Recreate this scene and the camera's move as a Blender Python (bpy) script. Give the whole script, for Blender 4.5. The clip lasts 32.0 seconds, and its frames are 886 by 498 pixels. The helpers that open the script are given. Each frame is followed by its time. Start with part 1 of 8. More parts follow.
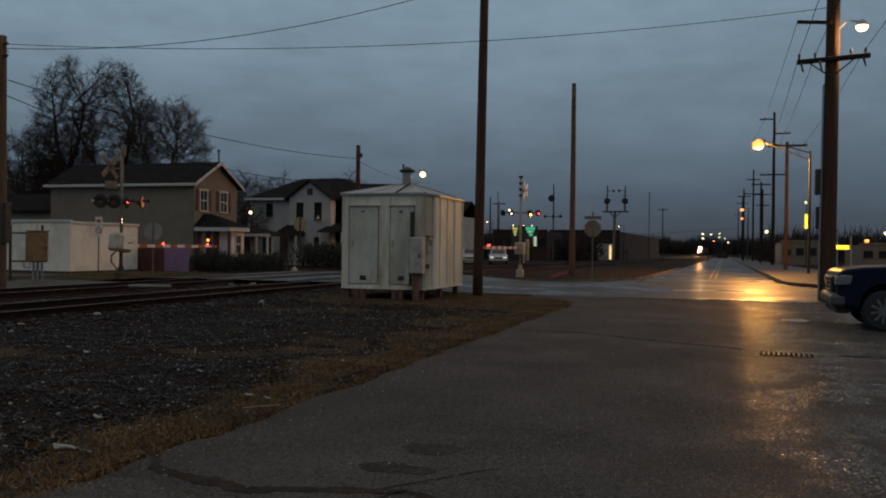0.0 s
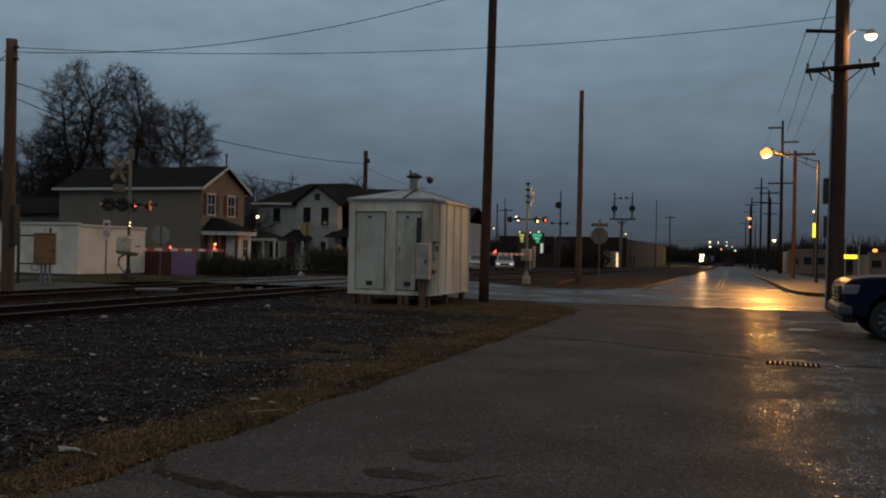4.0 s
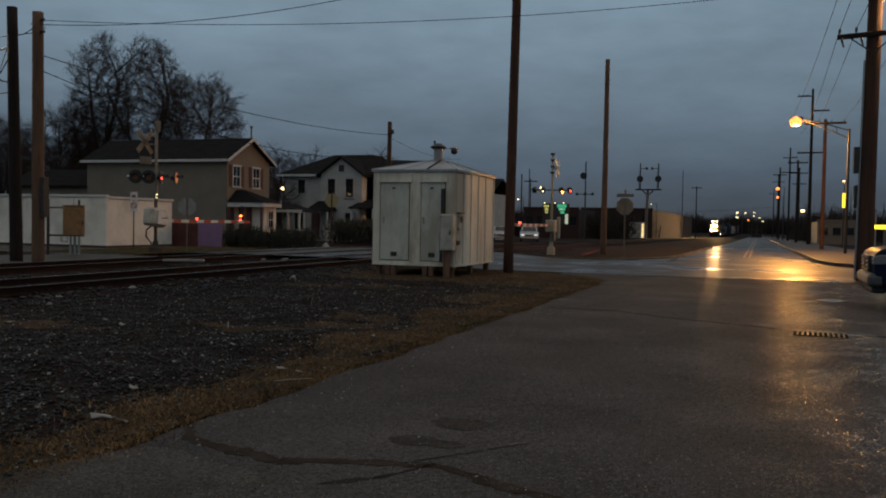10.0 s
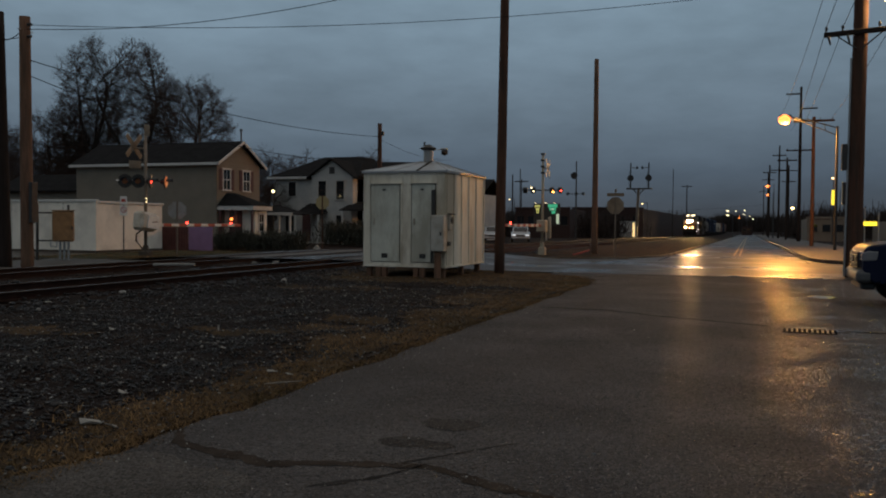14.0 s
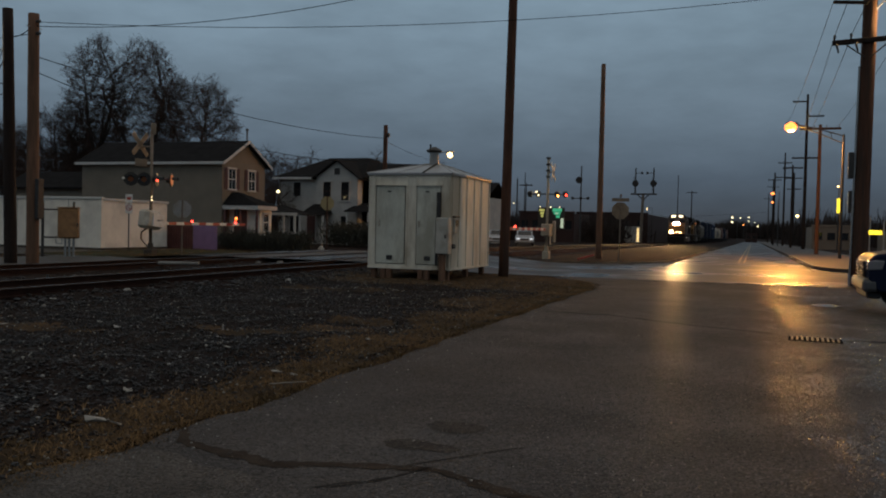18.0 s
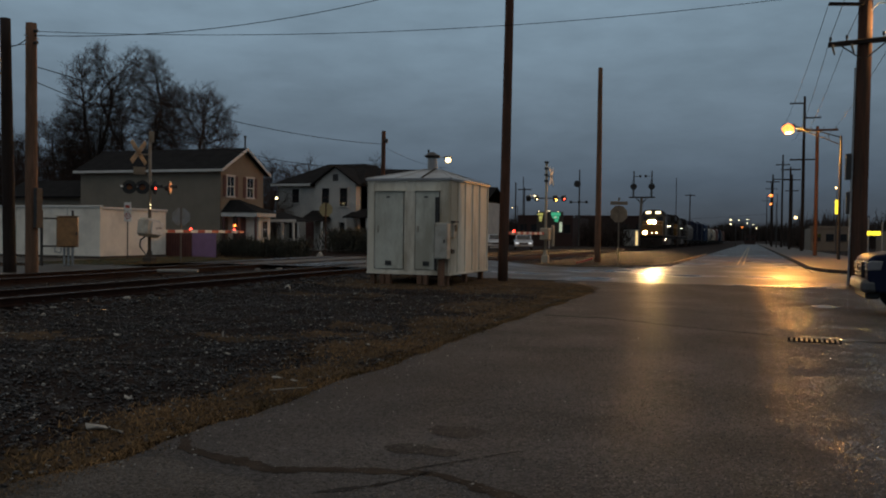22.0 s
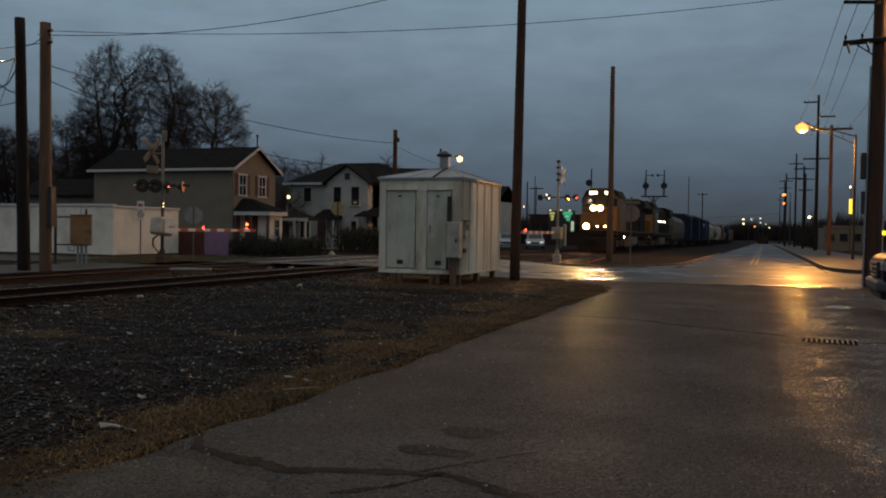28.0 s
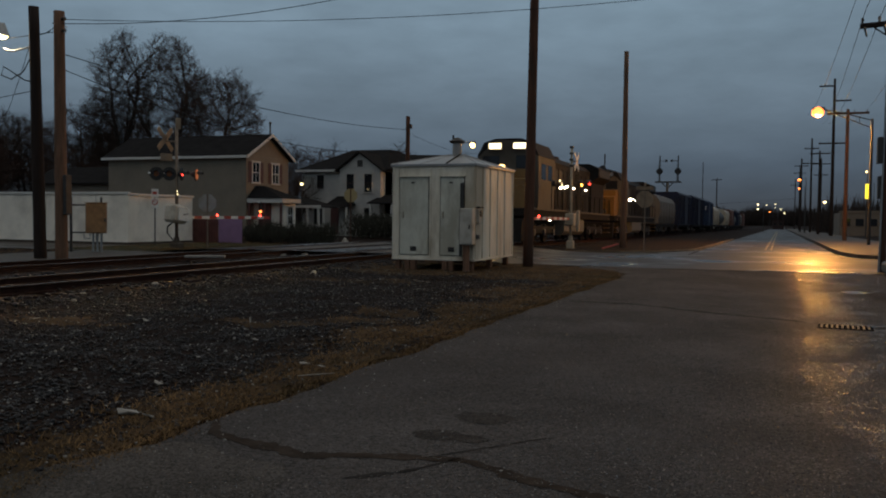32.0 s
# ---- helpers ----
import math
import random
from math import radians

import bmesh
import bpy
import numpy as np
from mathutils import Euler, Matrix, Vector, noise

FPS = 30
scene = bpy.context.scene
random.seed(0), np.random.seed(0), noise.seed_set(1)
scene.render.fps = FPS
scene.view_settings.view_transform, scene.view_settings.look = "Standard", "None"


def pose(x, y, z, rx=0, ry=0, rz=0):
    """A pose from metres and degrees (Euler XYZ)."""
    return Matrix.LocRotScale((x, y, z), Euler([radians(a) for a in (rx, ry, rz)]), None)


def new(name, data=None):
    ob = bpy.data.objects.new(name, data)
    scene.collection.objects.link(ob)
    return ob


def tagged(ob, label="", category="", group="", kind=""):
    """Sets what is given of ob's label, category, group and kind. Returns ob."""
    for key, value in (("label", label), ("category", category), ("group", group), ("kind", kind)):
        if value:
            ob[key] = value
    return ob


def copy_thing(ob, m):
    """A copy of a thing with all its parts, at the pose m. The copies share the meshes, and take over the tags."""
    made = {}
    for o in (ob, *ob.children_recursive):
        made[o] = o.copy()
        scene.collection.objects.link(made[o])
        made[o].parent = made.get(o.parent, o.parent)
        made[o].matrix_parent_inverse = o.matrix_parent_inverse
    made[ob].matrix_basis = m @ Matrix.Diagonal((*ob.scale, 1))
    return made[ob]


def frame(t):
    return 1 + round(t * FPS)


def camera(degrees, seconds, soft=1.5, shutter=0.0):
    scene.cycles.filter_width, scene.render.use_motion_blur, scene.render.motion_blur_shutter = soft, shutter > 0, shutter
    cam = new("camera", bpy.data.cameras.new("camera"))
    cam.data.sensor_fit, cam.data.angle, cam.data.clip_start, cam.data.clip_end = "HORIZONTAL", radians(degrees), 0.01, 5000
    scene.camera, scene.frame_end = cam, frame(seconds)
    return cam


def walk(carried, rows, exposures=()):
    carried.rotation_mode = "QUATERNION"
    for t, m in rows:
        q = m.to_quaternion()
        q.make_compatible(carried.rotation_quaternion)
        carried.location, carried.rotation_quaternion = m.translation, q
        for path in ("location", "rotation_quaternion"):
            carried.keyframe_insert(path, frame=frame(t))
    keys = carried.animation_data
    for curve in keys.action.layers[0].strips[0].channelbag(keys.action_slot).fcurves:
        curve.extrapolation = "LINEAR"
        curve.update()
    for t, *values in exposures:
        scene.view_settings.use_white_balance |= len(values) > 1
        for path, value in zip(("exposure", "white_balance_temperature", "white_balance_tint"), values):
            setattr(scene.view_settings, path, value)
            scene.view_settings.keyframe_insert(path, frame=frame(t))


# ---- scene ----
import numpy as np
cam = camera(54.9, 32.0, soft=2.0)
PATH = [
    (0, pose(0.003, 0.008, 1.456, 89.827, -0.693, 18.223)),
    (0.5, pose(0.001, 0.005, 1.456, 90.369, -0.819, 18.238)),
    (1, pose(0.003, 0.009, 1.456, 90.599, -0.782, 18.105)),
    (1.5, pose(0.003, 0.010, 1.460, 91.039, -0.446, 17.708)),
    (2, pose(0.007, 0.011, 1.459, 91.023, -0.440, 18.322)),
    (2.5, pose(0.008, 0.011, 1.454, 89.910, -0.923, 18.266)),
    (4.5, pose(0.009, 0.004, 1.458, 90.291, -1.133, 18.814)),
    (5, pose(0.011, 0.003, 1.457, 89.834, -1.049, 19.060)),
    (5.5, pose(0.006, 0.007, 1.454, 89.475, -1.083, 19.579)),
    (6, pose(0.007, 0.007, 1.454, 88.877, -0.720, 20.357)),
    (6.5, pose(0.005, 0.006, 1.451, 89.289, -1.054, 19.599)),
    (7, pose(0.011, 0.011, 1.452, 89.396, -0.919, 19.023)),
    (7.5, pose(0.009, 0.010, 1.451, 89.248, -0.798, 19.434)),
    (8, pose(0.013, 0.009, 1.449, 88.963, -0.809, 19.501)),
    (8.5, pose(0.010, 0.010, 1.451, 88.784, -0.795, 19.550)),
    (9, pose(0.006, 0.005, 1.448, 88.548, -1.098, 19.985)),
    (9.5, pose(0.004, 0.003, 1.449, 88.530, -0.796, 20.102)),
    (10, pose(0.005, 0.008, 1.446, 88.261, -1.061, 20.295)),
    (10.5, pose(0.008, 0.006, 1.448, 88.348, -0.520, 20.653)),
    (11, pose(0.014, 0.004, 1.444, 88.107, 0.045, 20.784)),
    (11.5, pose(0.011, 0.007, 1.447, 87.819, 0.150, 21.578)),
    (12, pose(0.009, 0.010, 1.443, 87.859, -0.226, 21.003)),
    (12.5, pose(0.019, 0.013, 1.449, 88.590, 0.162, 19.320)),
    (13, pose(0.021, 0.011, 1.448, 89.547, -0.235, 19.594)),
    (13.5, pose(0.025, 0.008, 1.446, 89.315, -0.331, 19.642)),
    (14, pose(0.030, 0.011, 1.445, 88.344, -0.455, 19.726)),
    (14.5, pose(0.018, 0.010, 1.444, 88.405, -0.725, 19.661)),
    (16.5, pose(0.011, 0.004, 1.447, 88.688, -0.438, 20.121)),
    (17, pose(0.010, 0.005, 1.447, 88.791, -0.855, 20.207)),
    (17.5, pose(0.001, 0.005, 1.448, 88.980, -1.311, 19.744)),
    (18, pose(0.003, 0.008, 1.446, 88.507, -1.303, 19.993)),
    (18.5, pose(-0.002, -0.003, 1.445, 89.295, -1.164, 20.176)),
    (19, pose(0.002, -0.011, 1.446, 89.117, -1.148, 20.472)),
    (19.5, pose(0.002, -0.016, 1.447, 88.858, -1.127, 20.205)),
    (20, pose(0.005, -0.007, 1.445, 88.714, -0.791, 20.321)),
    (20.5, pose(0.002, -0.008, 1.445, 88.833, -0.814, 20.152)),
    (21, pose(0.009, -0.008, 1.445, 88.855, -0.958, 19.970)),
    (21.5, pose(0.014, -0.011, 1.443, 88.787, -0.877, 19.870)),
    (22, pose(0.010, -0.010, 1.443, 88.853, -0.733, 19.913)),
    (22.5, pose(0.009, -0.007, 1.444, 89.133, -0.844, 19.507)),
    (23, pose(0.012, -0.012, 1.443, 89.221, -0.885, 19.484)),
    (23.5, pose(0.012, -0.009, 1.444, 89.217, -0.629, 19.839)),
    (24, pose(0.007, -0.008, 1.445, 89.204, -0.489, 20.102)),
    (24.5, pose(0.007, -0.010, 1.447, 89.187, -0.625, 20.319)),
    (25, pose(0.007, -0.004, 1.447, 89.134, -0.476, 20.511)),
    (25.5, pose(0.004, -0.006, 1.449, 89.062, -0.551, 20.587)),
    (27.5, pose(-0.011, 0.015, 1.453, 88.715, -0.926, 20.629)),
    (28, pose(-0.013, 0.007, 1.450, 88.768, -0.827, 20.672)),
    (28.5, pose(-0.011, 0.003, 1.450, 88.812, -0.940, 20.479)),
    (29, pose(-0.007, 0.000, 1.449, 88.712, -0.851, 20.255)),
    (29.5, pose(-0.010, 0.003, 1.446, 88.542, -0.793, 20.324)),
    (30, pose(-0.008, -0.002, 1.449, 88.449, -0.736, 20.236)),
    (30.5, pose(-0.005, -0.001, 1.448, 88.358, -0.896, 20.264)),
    (31, pose(-0.011, 0.006, 1.449, 88.154, -0.538, 20.352)),
    (31.2, pose(-0.000, -0.000, 1.450, 88.116, -0.872, 20.573)),
    (31.5, pose(-0.015, 0.002, 1.449, 87.918, -0.464, 20.781)),
    (32, pose(-0.017, -0.004, 1.449, 87.858, -0.615, 21.534)),
]
walk(cam, PATH, exposures=((0.0, 0.0), (32.0, 0.0)))

# ---- plan, in metres: y runs along the railway and the road, x across them ----
TRACK_X = (-12.4, -16.7)
RAIL_Z = 0.25
LOT_EDGE = -3.75
SEAM_Y = 25.6
STREET_Y = (25.6, 36.0)
ROAD_X = (-3.5, 2.3)


def grade(y):
    """Height of the ground along the road: level at first, then falling gently."""
    return -0.006 * min(max(y - 45.0, 0.0), 360.0)


def dip(y):
    """The railway lies a little lower beyond the cross street."""
    k = min(max((y - 36.0) / 9.0, 0.0), 1.0)
    return 0.15 * k * k * (3 - 2 * k)


# ---- sky and large lights ----
def build_sky():
    w = bpy.data.worlds.new("dusk_sky")
    scene.world = w
    w.use_nodes = True
    n, l = w.node_tree.nodes, w.node_tree.links
    n.clear()
    out = n.new("ShaderNodeOutputWorld")
    bg = n.new("ShaderNodeBackground")
    tc = n.new("ShaderNodeTexCoord")
    sep = n.new("ShaderNodeSeparateXYZ")
    ramp = n.new("ShaderNodeValToRGB")
    e = ramp.color_ramp.elements
    e[0].position, e[0].color = 0.0, (0.049, 0.055, 0.064, 1)
    e[1].position, e[1].color = 1.0, (0.405, 0.375, 0.34, 1)
    for p, c in ((0.06, (0.080, 0.108, 0.142, 1)), (0.14, (0.134, 0.184, 0.233, 1)), (0.26, (0.186, 0.263, 0.330, 1)), (0.38, (0.222, 0.30, 0.370, 1)), (0.6, (0.335, 0.34, 0.34, 1))):
        k = e.new(p)
        k.color = c
    mp = n.new("ShaderNodeMapping")
    mp.inputs["Scale"].default_value = (1.6, 1.6, 5.0)
    tex = n.new("ShaderNodeTexNoise")
    tex.inputs["Scale"].default_value, tex.inputs["Detail"].default_value, tex.inputs["Roughness"].default_value = 2.2, 4.0, 0.5
    rng = n.new("ShaderNodeMapRange")
    rng.inputs["From Min"].default_value, rng.inputs["From Max"].default_value = 0.3, 0.7
    rng.inputs["To Min"].default_value, rng.inputs["To Max"].default_value = 0.91, 1.09
    fleck = n.new("ShaderNodeTexNoise")
    fleck.inputs["Scale"].default_value, fleck.inputs["Detail"].default_value, fleck.inputs["Roughness"].default_value = 9.0, 5.0, 0.6
    l.new(mp.outputs[0], fleck.inputs["Vector"])
    fleck_rng = n.new("ShaderNodeMapRange")
    fleck_rng.inputs["From Min"].default_value, fleck_rng.inputs["From Max"].default_value = 0.3, 0.7
    fleck_rng.inputs["To Min"].default_value, fleck_rng.inputs["To Max"].default_value = 0.93, 1.07
    l.new(fleck.outputs["Fac"], fleck_rng.inputs["Value"])
    mul = n.new("ShaderNodeVectorMath")
    mul.operation = "SCALE"
    l.new(tc.outputs["Generated"], sep.inputs[0])
    l.new(sep.outputs["Z"], ramp.inputs[0])
    l.new(tc.outputs["Generated"], mp.inputs[0])
    l.new(mp.outputs[0], tex.inputs["Vector"])
    l.new(tex.outputs["Fac"], rng.inputs["Value"])
    # the cloud is thinner, and so paler, towards the north-west
    dot = n.new("ShaderNodeVectorMath")
    dot.operation = "DOT_PRODUCT"
    dot.inputs[1].default_value = (-0.55, 0.78, 0.30)
    thin = n.new("ShaderNodeMapRange")
    thin.inputs["From Min"].default_value, thin.inputs["From Max"].default_value = 0.75, 1.0
    thin.inputs["To Min"].default_value, thin.inputs["To Max"].default_value = 0.96, 1.07
    l.new(tc.outputs["Generated"], dot.inputs[0])
    l.new(dot.outputs["Value"], thin.inputs["Value"])
    both = n.new("ShaderNodeMath")
    both.operation = "MULTIPLY"
    l.new(rng.outputs[0], both.inputs[0])
    l.new(thin.outputs[0], both.inputs[1])
    l.new(ramp.outputs[0], mul.inputs[0])
    streaked = n.new("ShaderNodeMath")
    streaked.operation = "MULTIPLY"
    l.new(both.outputs[0], streaked.inputs[0])
    l.new(fleck_rng.outputs[0], streaked.inputs[1])
    l.new(streaked.outputs[0], mul.inputs["Scale"])
    l.new(mul.outputs[0], bg.inputs["Color"])
    bg.inputs["Strength"].default_value = 1.0
    l.new(bg.outputs[0], out.inputs[0])


build_sky()


def lamp_light(name, place, watts, colour, radius=0.12):
    d = bpy.data.lights.new(name, "POINT")
    d.energy, d.color, d.shadow_soft_size = watts, colour, radius
    ob = new(name, d)
    ob.location = place
    return ob


SODIUM = (1.0, 0.43, 0.08)
WARM = (1.0, 0.80, 0.50)
lamp_light("road_lamp_light", (2.0, 56.0, 7.50), 5600, SODIUM)
lamp_light("corner_lamp_light", (3.75, 27.1, 7.66), 220, (1.0, 0.62, 0.26))
lamp_light("yard_lamp_light", (-22.75, 19.9, 6.75), 130, WARM)


# ---- materials ----
def material(name, colour, rough=0.6, metal=0.0, scale=6.0, vary=0.25, fine=60.0, bump=0.15, dirt=None, dirt_amount=0.3,
             wet=None, glow=None, strength=0.0, stretch=(1, 1, 1), random_vary=0.0, clear=0.0, lo=0.47, hi=0.62, spec=0.5, grain=0.0, island=0.0, glint=None):
    """A node material: base colour varied at two scales, optional dirt, wet patches and bump."""
    m = bpy.data.materials.new(name)
    m.use_nodes = True
    n, l = m.node_tree.nodes, m.node_tree.links
    b = n["Principled BSDF"]
    b.inputs["Metallic"].default_value = metal
    b.inputs["Roughness"].default_value = rough
    b.inputs["Specular IOR Level"].default_value = spec
    if glow:
        b.inputs["Base Color"].default_value = (*colour, 1)
        b.inputs["Emission Color"].default_value = (*glow, 1)
        b.inputs["Emission Strength"].default_value = strength
        return m
    tc = n.new("ShaderNodeTexCoord")
    mp = n.new("ShaderNodeMapping")
    mp.inputs["Scale"].default_value = stretch
    l.new(tc.outputs["Object"], mp.inputs[0])
    big, small = n.new("ShaderNodeTexNoise"), n.new("ShaderNodeTexNoise")
    for t, s, d in ((big, scale, 5.0), (small, fine, 3.0)):
        t.inputs["Scale"].default_value, t.inputs["Detail"].default_value = s, d
        l.new(mp.outputs[0], t.inputs["Vector"])
    both = n.new("ShaderNodeMath")
    both.operation = "MULTIPLY_ADD"
    l.new(small.outputs["Fac"], both.inputs[0])
    both.inputs[1].default_value = 0.5
    l.new(big.outputs["Fac"], both.inputs[2])
    rng = n.new("ShaderNodeMapRange")
    rng.inputs["From Min"].default_value, rng.inputs["From Max"].default_value = 0.5, 1.0
    rng.inputs["To Min"].default_value, rng.inputs["To Max"].default_value = 1 - vary, 1 + vary
    l.new(both.outputs[0], rng.inputs["Value"])
    value = rng.outputs[0]
    if random_vary:
        info = n.new("ShaderNodeObjectInfo")
        r2 = n.new("ShaderNodeMapRange")
        r2.inputs["To Min"].default_value, r2.inputs["To Max"].default_value = 1 - random_vary, 1 + random_vary
        l.new(info.outputs["Random"], r2.inputs["Value"])
        mm = n.new("ShaderNodeMath")
        mm.operation = "MULTIPLY"
        l.new(value, mm.inputs[0])
        l.new(r2.outputs[0], mm.inputs[1])
        value = mm.outputs[0]
    if grain:
        vo = n.new("ShaderNodeTexVoronoi")
        vo.inputs["Scale"].default_value = 80.0
        l.new(tc.outputs["Object"], vo.inputs["Vector"])
        sepc = n.new("ShaderNodeSeparateColor")
        l.new(vo.outputs["Color"], sepc.inputs[0])
    if grain or island:
        r3 = n.new("ShaderNodeMapRange")
        spread = 0.5 if grain else island
        r3.inputs["To Min"].default_value, r3.inputs["To Max"].default_value = 1 - spread, 1 + spread
        if grain:
            l.new(sepc.outputs[0], r3.inputs["Value"])
        else:
            gi = n.new("ShaderNodeNewGeometry")
            l.new(gi.outputs["Random Per Island"], r3.inputs["Value"])
        m3 = n.new("ShaderNodeMath")
        m3.operation = "MULTIPLY"
        l.new(value, m3.inputs[0])
        l.new(r3.outputs[0], m3.inputs[1])
        value = m3.outputs[0]
    sc = n.new("ShaderNodeVectorMath")
    sc.operation = "SCALE"
    sc.inputs[0].default_value = colour
    l.new(value, sc.inputs["Scale"])
    col = sc.outputs[0]
    if dirt:
        d = n.new("ShaderNodeTexNoise")
        d.inputs["Scale"].default_value, d.inputs["Detail"].default_value, d.inputs["Roughness"].default_value = scale * 0.45, 7.0, 0.65
        l.new(mp.outputs[0], d.inputs["Vector"])
        dr = n.new("ShaderNodeMapRange")
        dr.inputs["From Min"].default_value, dr.inputs["From Max"].default_value = lo, hi
        dr.inputs["To Max"].default_value = dirt_amount
        l.new(d.outputs["Fac"], dr.inputs["Value"])
        mix = n.new("ShaderNodeMix")
        mix.data_type = "RGBA"
        l.new(dr.outputs[0], mix.inputs["Factor"])
        l.new(col, mix.inputs["A"])
        mix.inputs["B"].default_value = (*dirt, 1)
        col = mix.outputs["Result"]
    l.new(col, b.inputs["Base Color"])
    if wet:
        dry, damp, wet_scale, wet_from = wet
        wt = n.new("ShaderNodeTexNoise")
        wt.inputs["Scale"].default_value, wt.inputs["Detail"].default_value = wet_scale, 4.0
        l.new(tc.outputs["Object"], wt.inputs["Vector"])
        wr = n.new("ShaderNodeMapRange")
        wr.inputs["From Min"].default_value, wr.inputs["From Max"].default_value = wet_from, wet_from + 0.14
        wr.inputs["To Min"].default_value, wr.inputs["To Max"].default_value = dry, damp
        l.new(wt.outputs["Fac"], wr.inputs["Value"])
        l.new(wr.outputs[0], b.inputs["Roughness"])
    if clear:
        b.inputs["Coat Weight"].default_value = clear
        b.inputs["Coat Roughness"].default_value = 0.12
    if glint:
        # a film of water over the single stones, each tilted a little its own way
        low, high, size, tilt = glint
        facet = n.new("ShaderNodeTexVoronoi")
        facet.inputs["Scale"].default_value = size
        l.new(tc.outputs["Object"], facet.inputs["Vector"])
        off = n.new("ShaderNodeVectorMath")
        off.operation = "MULTIPLY_ADD"
        off.inputs[1].default_value, off.inputs[2].default_value = (tilt, tilt, 0), (-tilt / 2, -tilt / 2, 1)
        l.new(facet.outputs["Color"], off.inputs[0])
        unit = n.new("ShaderNodeVectorMath")
        unit.operation = "NORMALIZE"
        l.new(off.outputs[0], unit.inputs[0])
        l.new(unit.outputs[0], b.inputs["Coat Normal"])
        film = n.new("ShaderNodeTexNoise")
        film.inputs["Scale"].default_value, film.inputs["Detail"].default_value, film.inputs["Roughness"].default_value = 0.9, 6.0, 0.65
        l.new(tc.outputs["Object"], film.inputs["Vector"])
        fr = n.new("ShaderNodeMapRange")
        fr.inputs["From Min"].default_value, fr.inputs["From Max"].default_value = 0.47, 0.53
        fr.inputs["To Min"].default_value, fr.inputs["To Max"].default_value = low, high
        l.new(film.outputs["Fac"], fr.inputs["Value"])
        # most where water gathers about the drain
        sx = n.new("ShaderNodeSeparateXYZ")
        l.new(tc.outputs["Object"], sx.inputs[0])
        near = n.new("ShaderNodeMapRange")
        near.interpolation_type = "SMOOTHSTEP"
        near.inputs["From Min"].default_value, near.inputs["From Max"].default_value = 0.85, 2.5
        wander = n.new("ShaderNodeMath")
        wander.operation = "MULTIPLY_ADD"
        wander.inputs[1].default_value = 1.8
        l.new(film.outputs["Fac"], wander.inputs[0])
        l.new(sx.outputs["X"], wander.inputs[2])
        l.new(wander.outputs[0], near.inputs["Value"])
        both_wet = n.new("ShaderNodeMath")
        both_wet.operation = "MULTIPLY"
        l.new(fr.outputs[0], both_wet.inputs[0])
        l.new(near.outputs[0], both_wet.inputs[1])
        # some stones stand clear of the film and shine, others are dull
        pick = n.new("ShaderNodeSeparateColor")
        l.new(facet.outputs["Color"], pick.inputs[0])
        shine = n.new("ShaderNodeMapRange")
        shine.inputs["From Min"].default_value, shine.inputs["From Max"].default_value = 0.72, 1.0
        shine.inputs["To Min"].default_value, shine.inputs["To Max"].default_value = 0.16, 4.0
        l.new(pick.outputs[2], shine.inputs["Value"])
        sparkle = n.new("ShaderNodeMath")
        sparkle.operation = "MULTIPLY"
        damp = n.new("ShaderNodeMath")
        damp.inputs[1].default_value = 0.04
        l.new(both_wet.outputs[0], damp.inputs[0])
        even = n.new("ShaderNodeMapRange")
        even.inputs["To Min"].default_value, even.inputs["To Max"].default_value = 0.34, 0.07
        l.new(near.outputs[0], even.inputs["Value"])
        l.new(even.outputs[0], b.inputs["Coat Roughness"])
        l.new(damp.outputs[0], sparkle.inputs[0])
        l.new(shine.outputs[0], sparkle.inputs[1])
        l.new(sparkle.outputs[0], b.inputs["Coat Weight"])
    if bump:
        bp = n.new("ShaderNodeBump")
        bp.inputs["Strength"].default_value, bp.inputs["Distance"].default_value = bump, 0.02
        l.new(both.outputs[0], bp.inputs["Height"])
        if grain:
            # single stones standing out of the worn surface
            b2 = n.new("ShaderNodeBump")
            b2.inputs["Strength"].default_value, b2.inputs["Distance"].default_value = 1.0, grain
            b2.invert = True
            l.new(vo.outputs["Distance"], b2.inputs["Height"])
            l.new(b2.outputs[0], bp.inputs["Normal"])
        l.new(bp.outputs[0], b.inputs["Normal"])
    return m


def lamp_material(name, colour, strength):
    return material(name, tuple(0.3 * c for c in colour), glow=colour, strength=strength)


M = {}
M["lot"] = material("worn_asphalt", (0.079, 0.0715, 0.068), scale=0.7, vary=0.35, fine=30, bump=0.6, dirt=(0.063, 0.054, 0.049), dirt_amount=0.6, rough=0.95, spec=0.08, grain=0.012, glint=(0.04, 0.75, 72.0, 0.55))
M["street"] = material("wet_street_asphalt", (0.034, 0.027, 0.022), scale=0.8, vary=0.3, fine=50, bump=0.3, dirt=(0.054, 0.044, 0.036), dirt_amount=0.5, wet=(0.50, 0.27, 0.3, 0.47), spec=0.11)
M["dirt"] = material("damp_earth", (0.0125, 0.0072, 0.0054), rough=0.95, spec=0.08, scale=0.9, vary=0.5, fine=30, bump=1.0, dirt=(0.022, 0.0115, 0.0065), dirt_amount=0.8)
M["gravel"] = material("dark_gravel", (0.0100, 0.0080, 0.0078), rough=0.48, spec=0.2, scale=3, vary=0.4, fine=40, bump=0.5, dirt=(0.022, 0.012, 0.008), dirt_amount=0.5, island=0.85)
M["stone"] = material("pale_stone", (0.20, 0.19, 0.17), rough=0.7, scale=5, vary=0.3, fine=40, bump=0.4, random_vary=0.4)
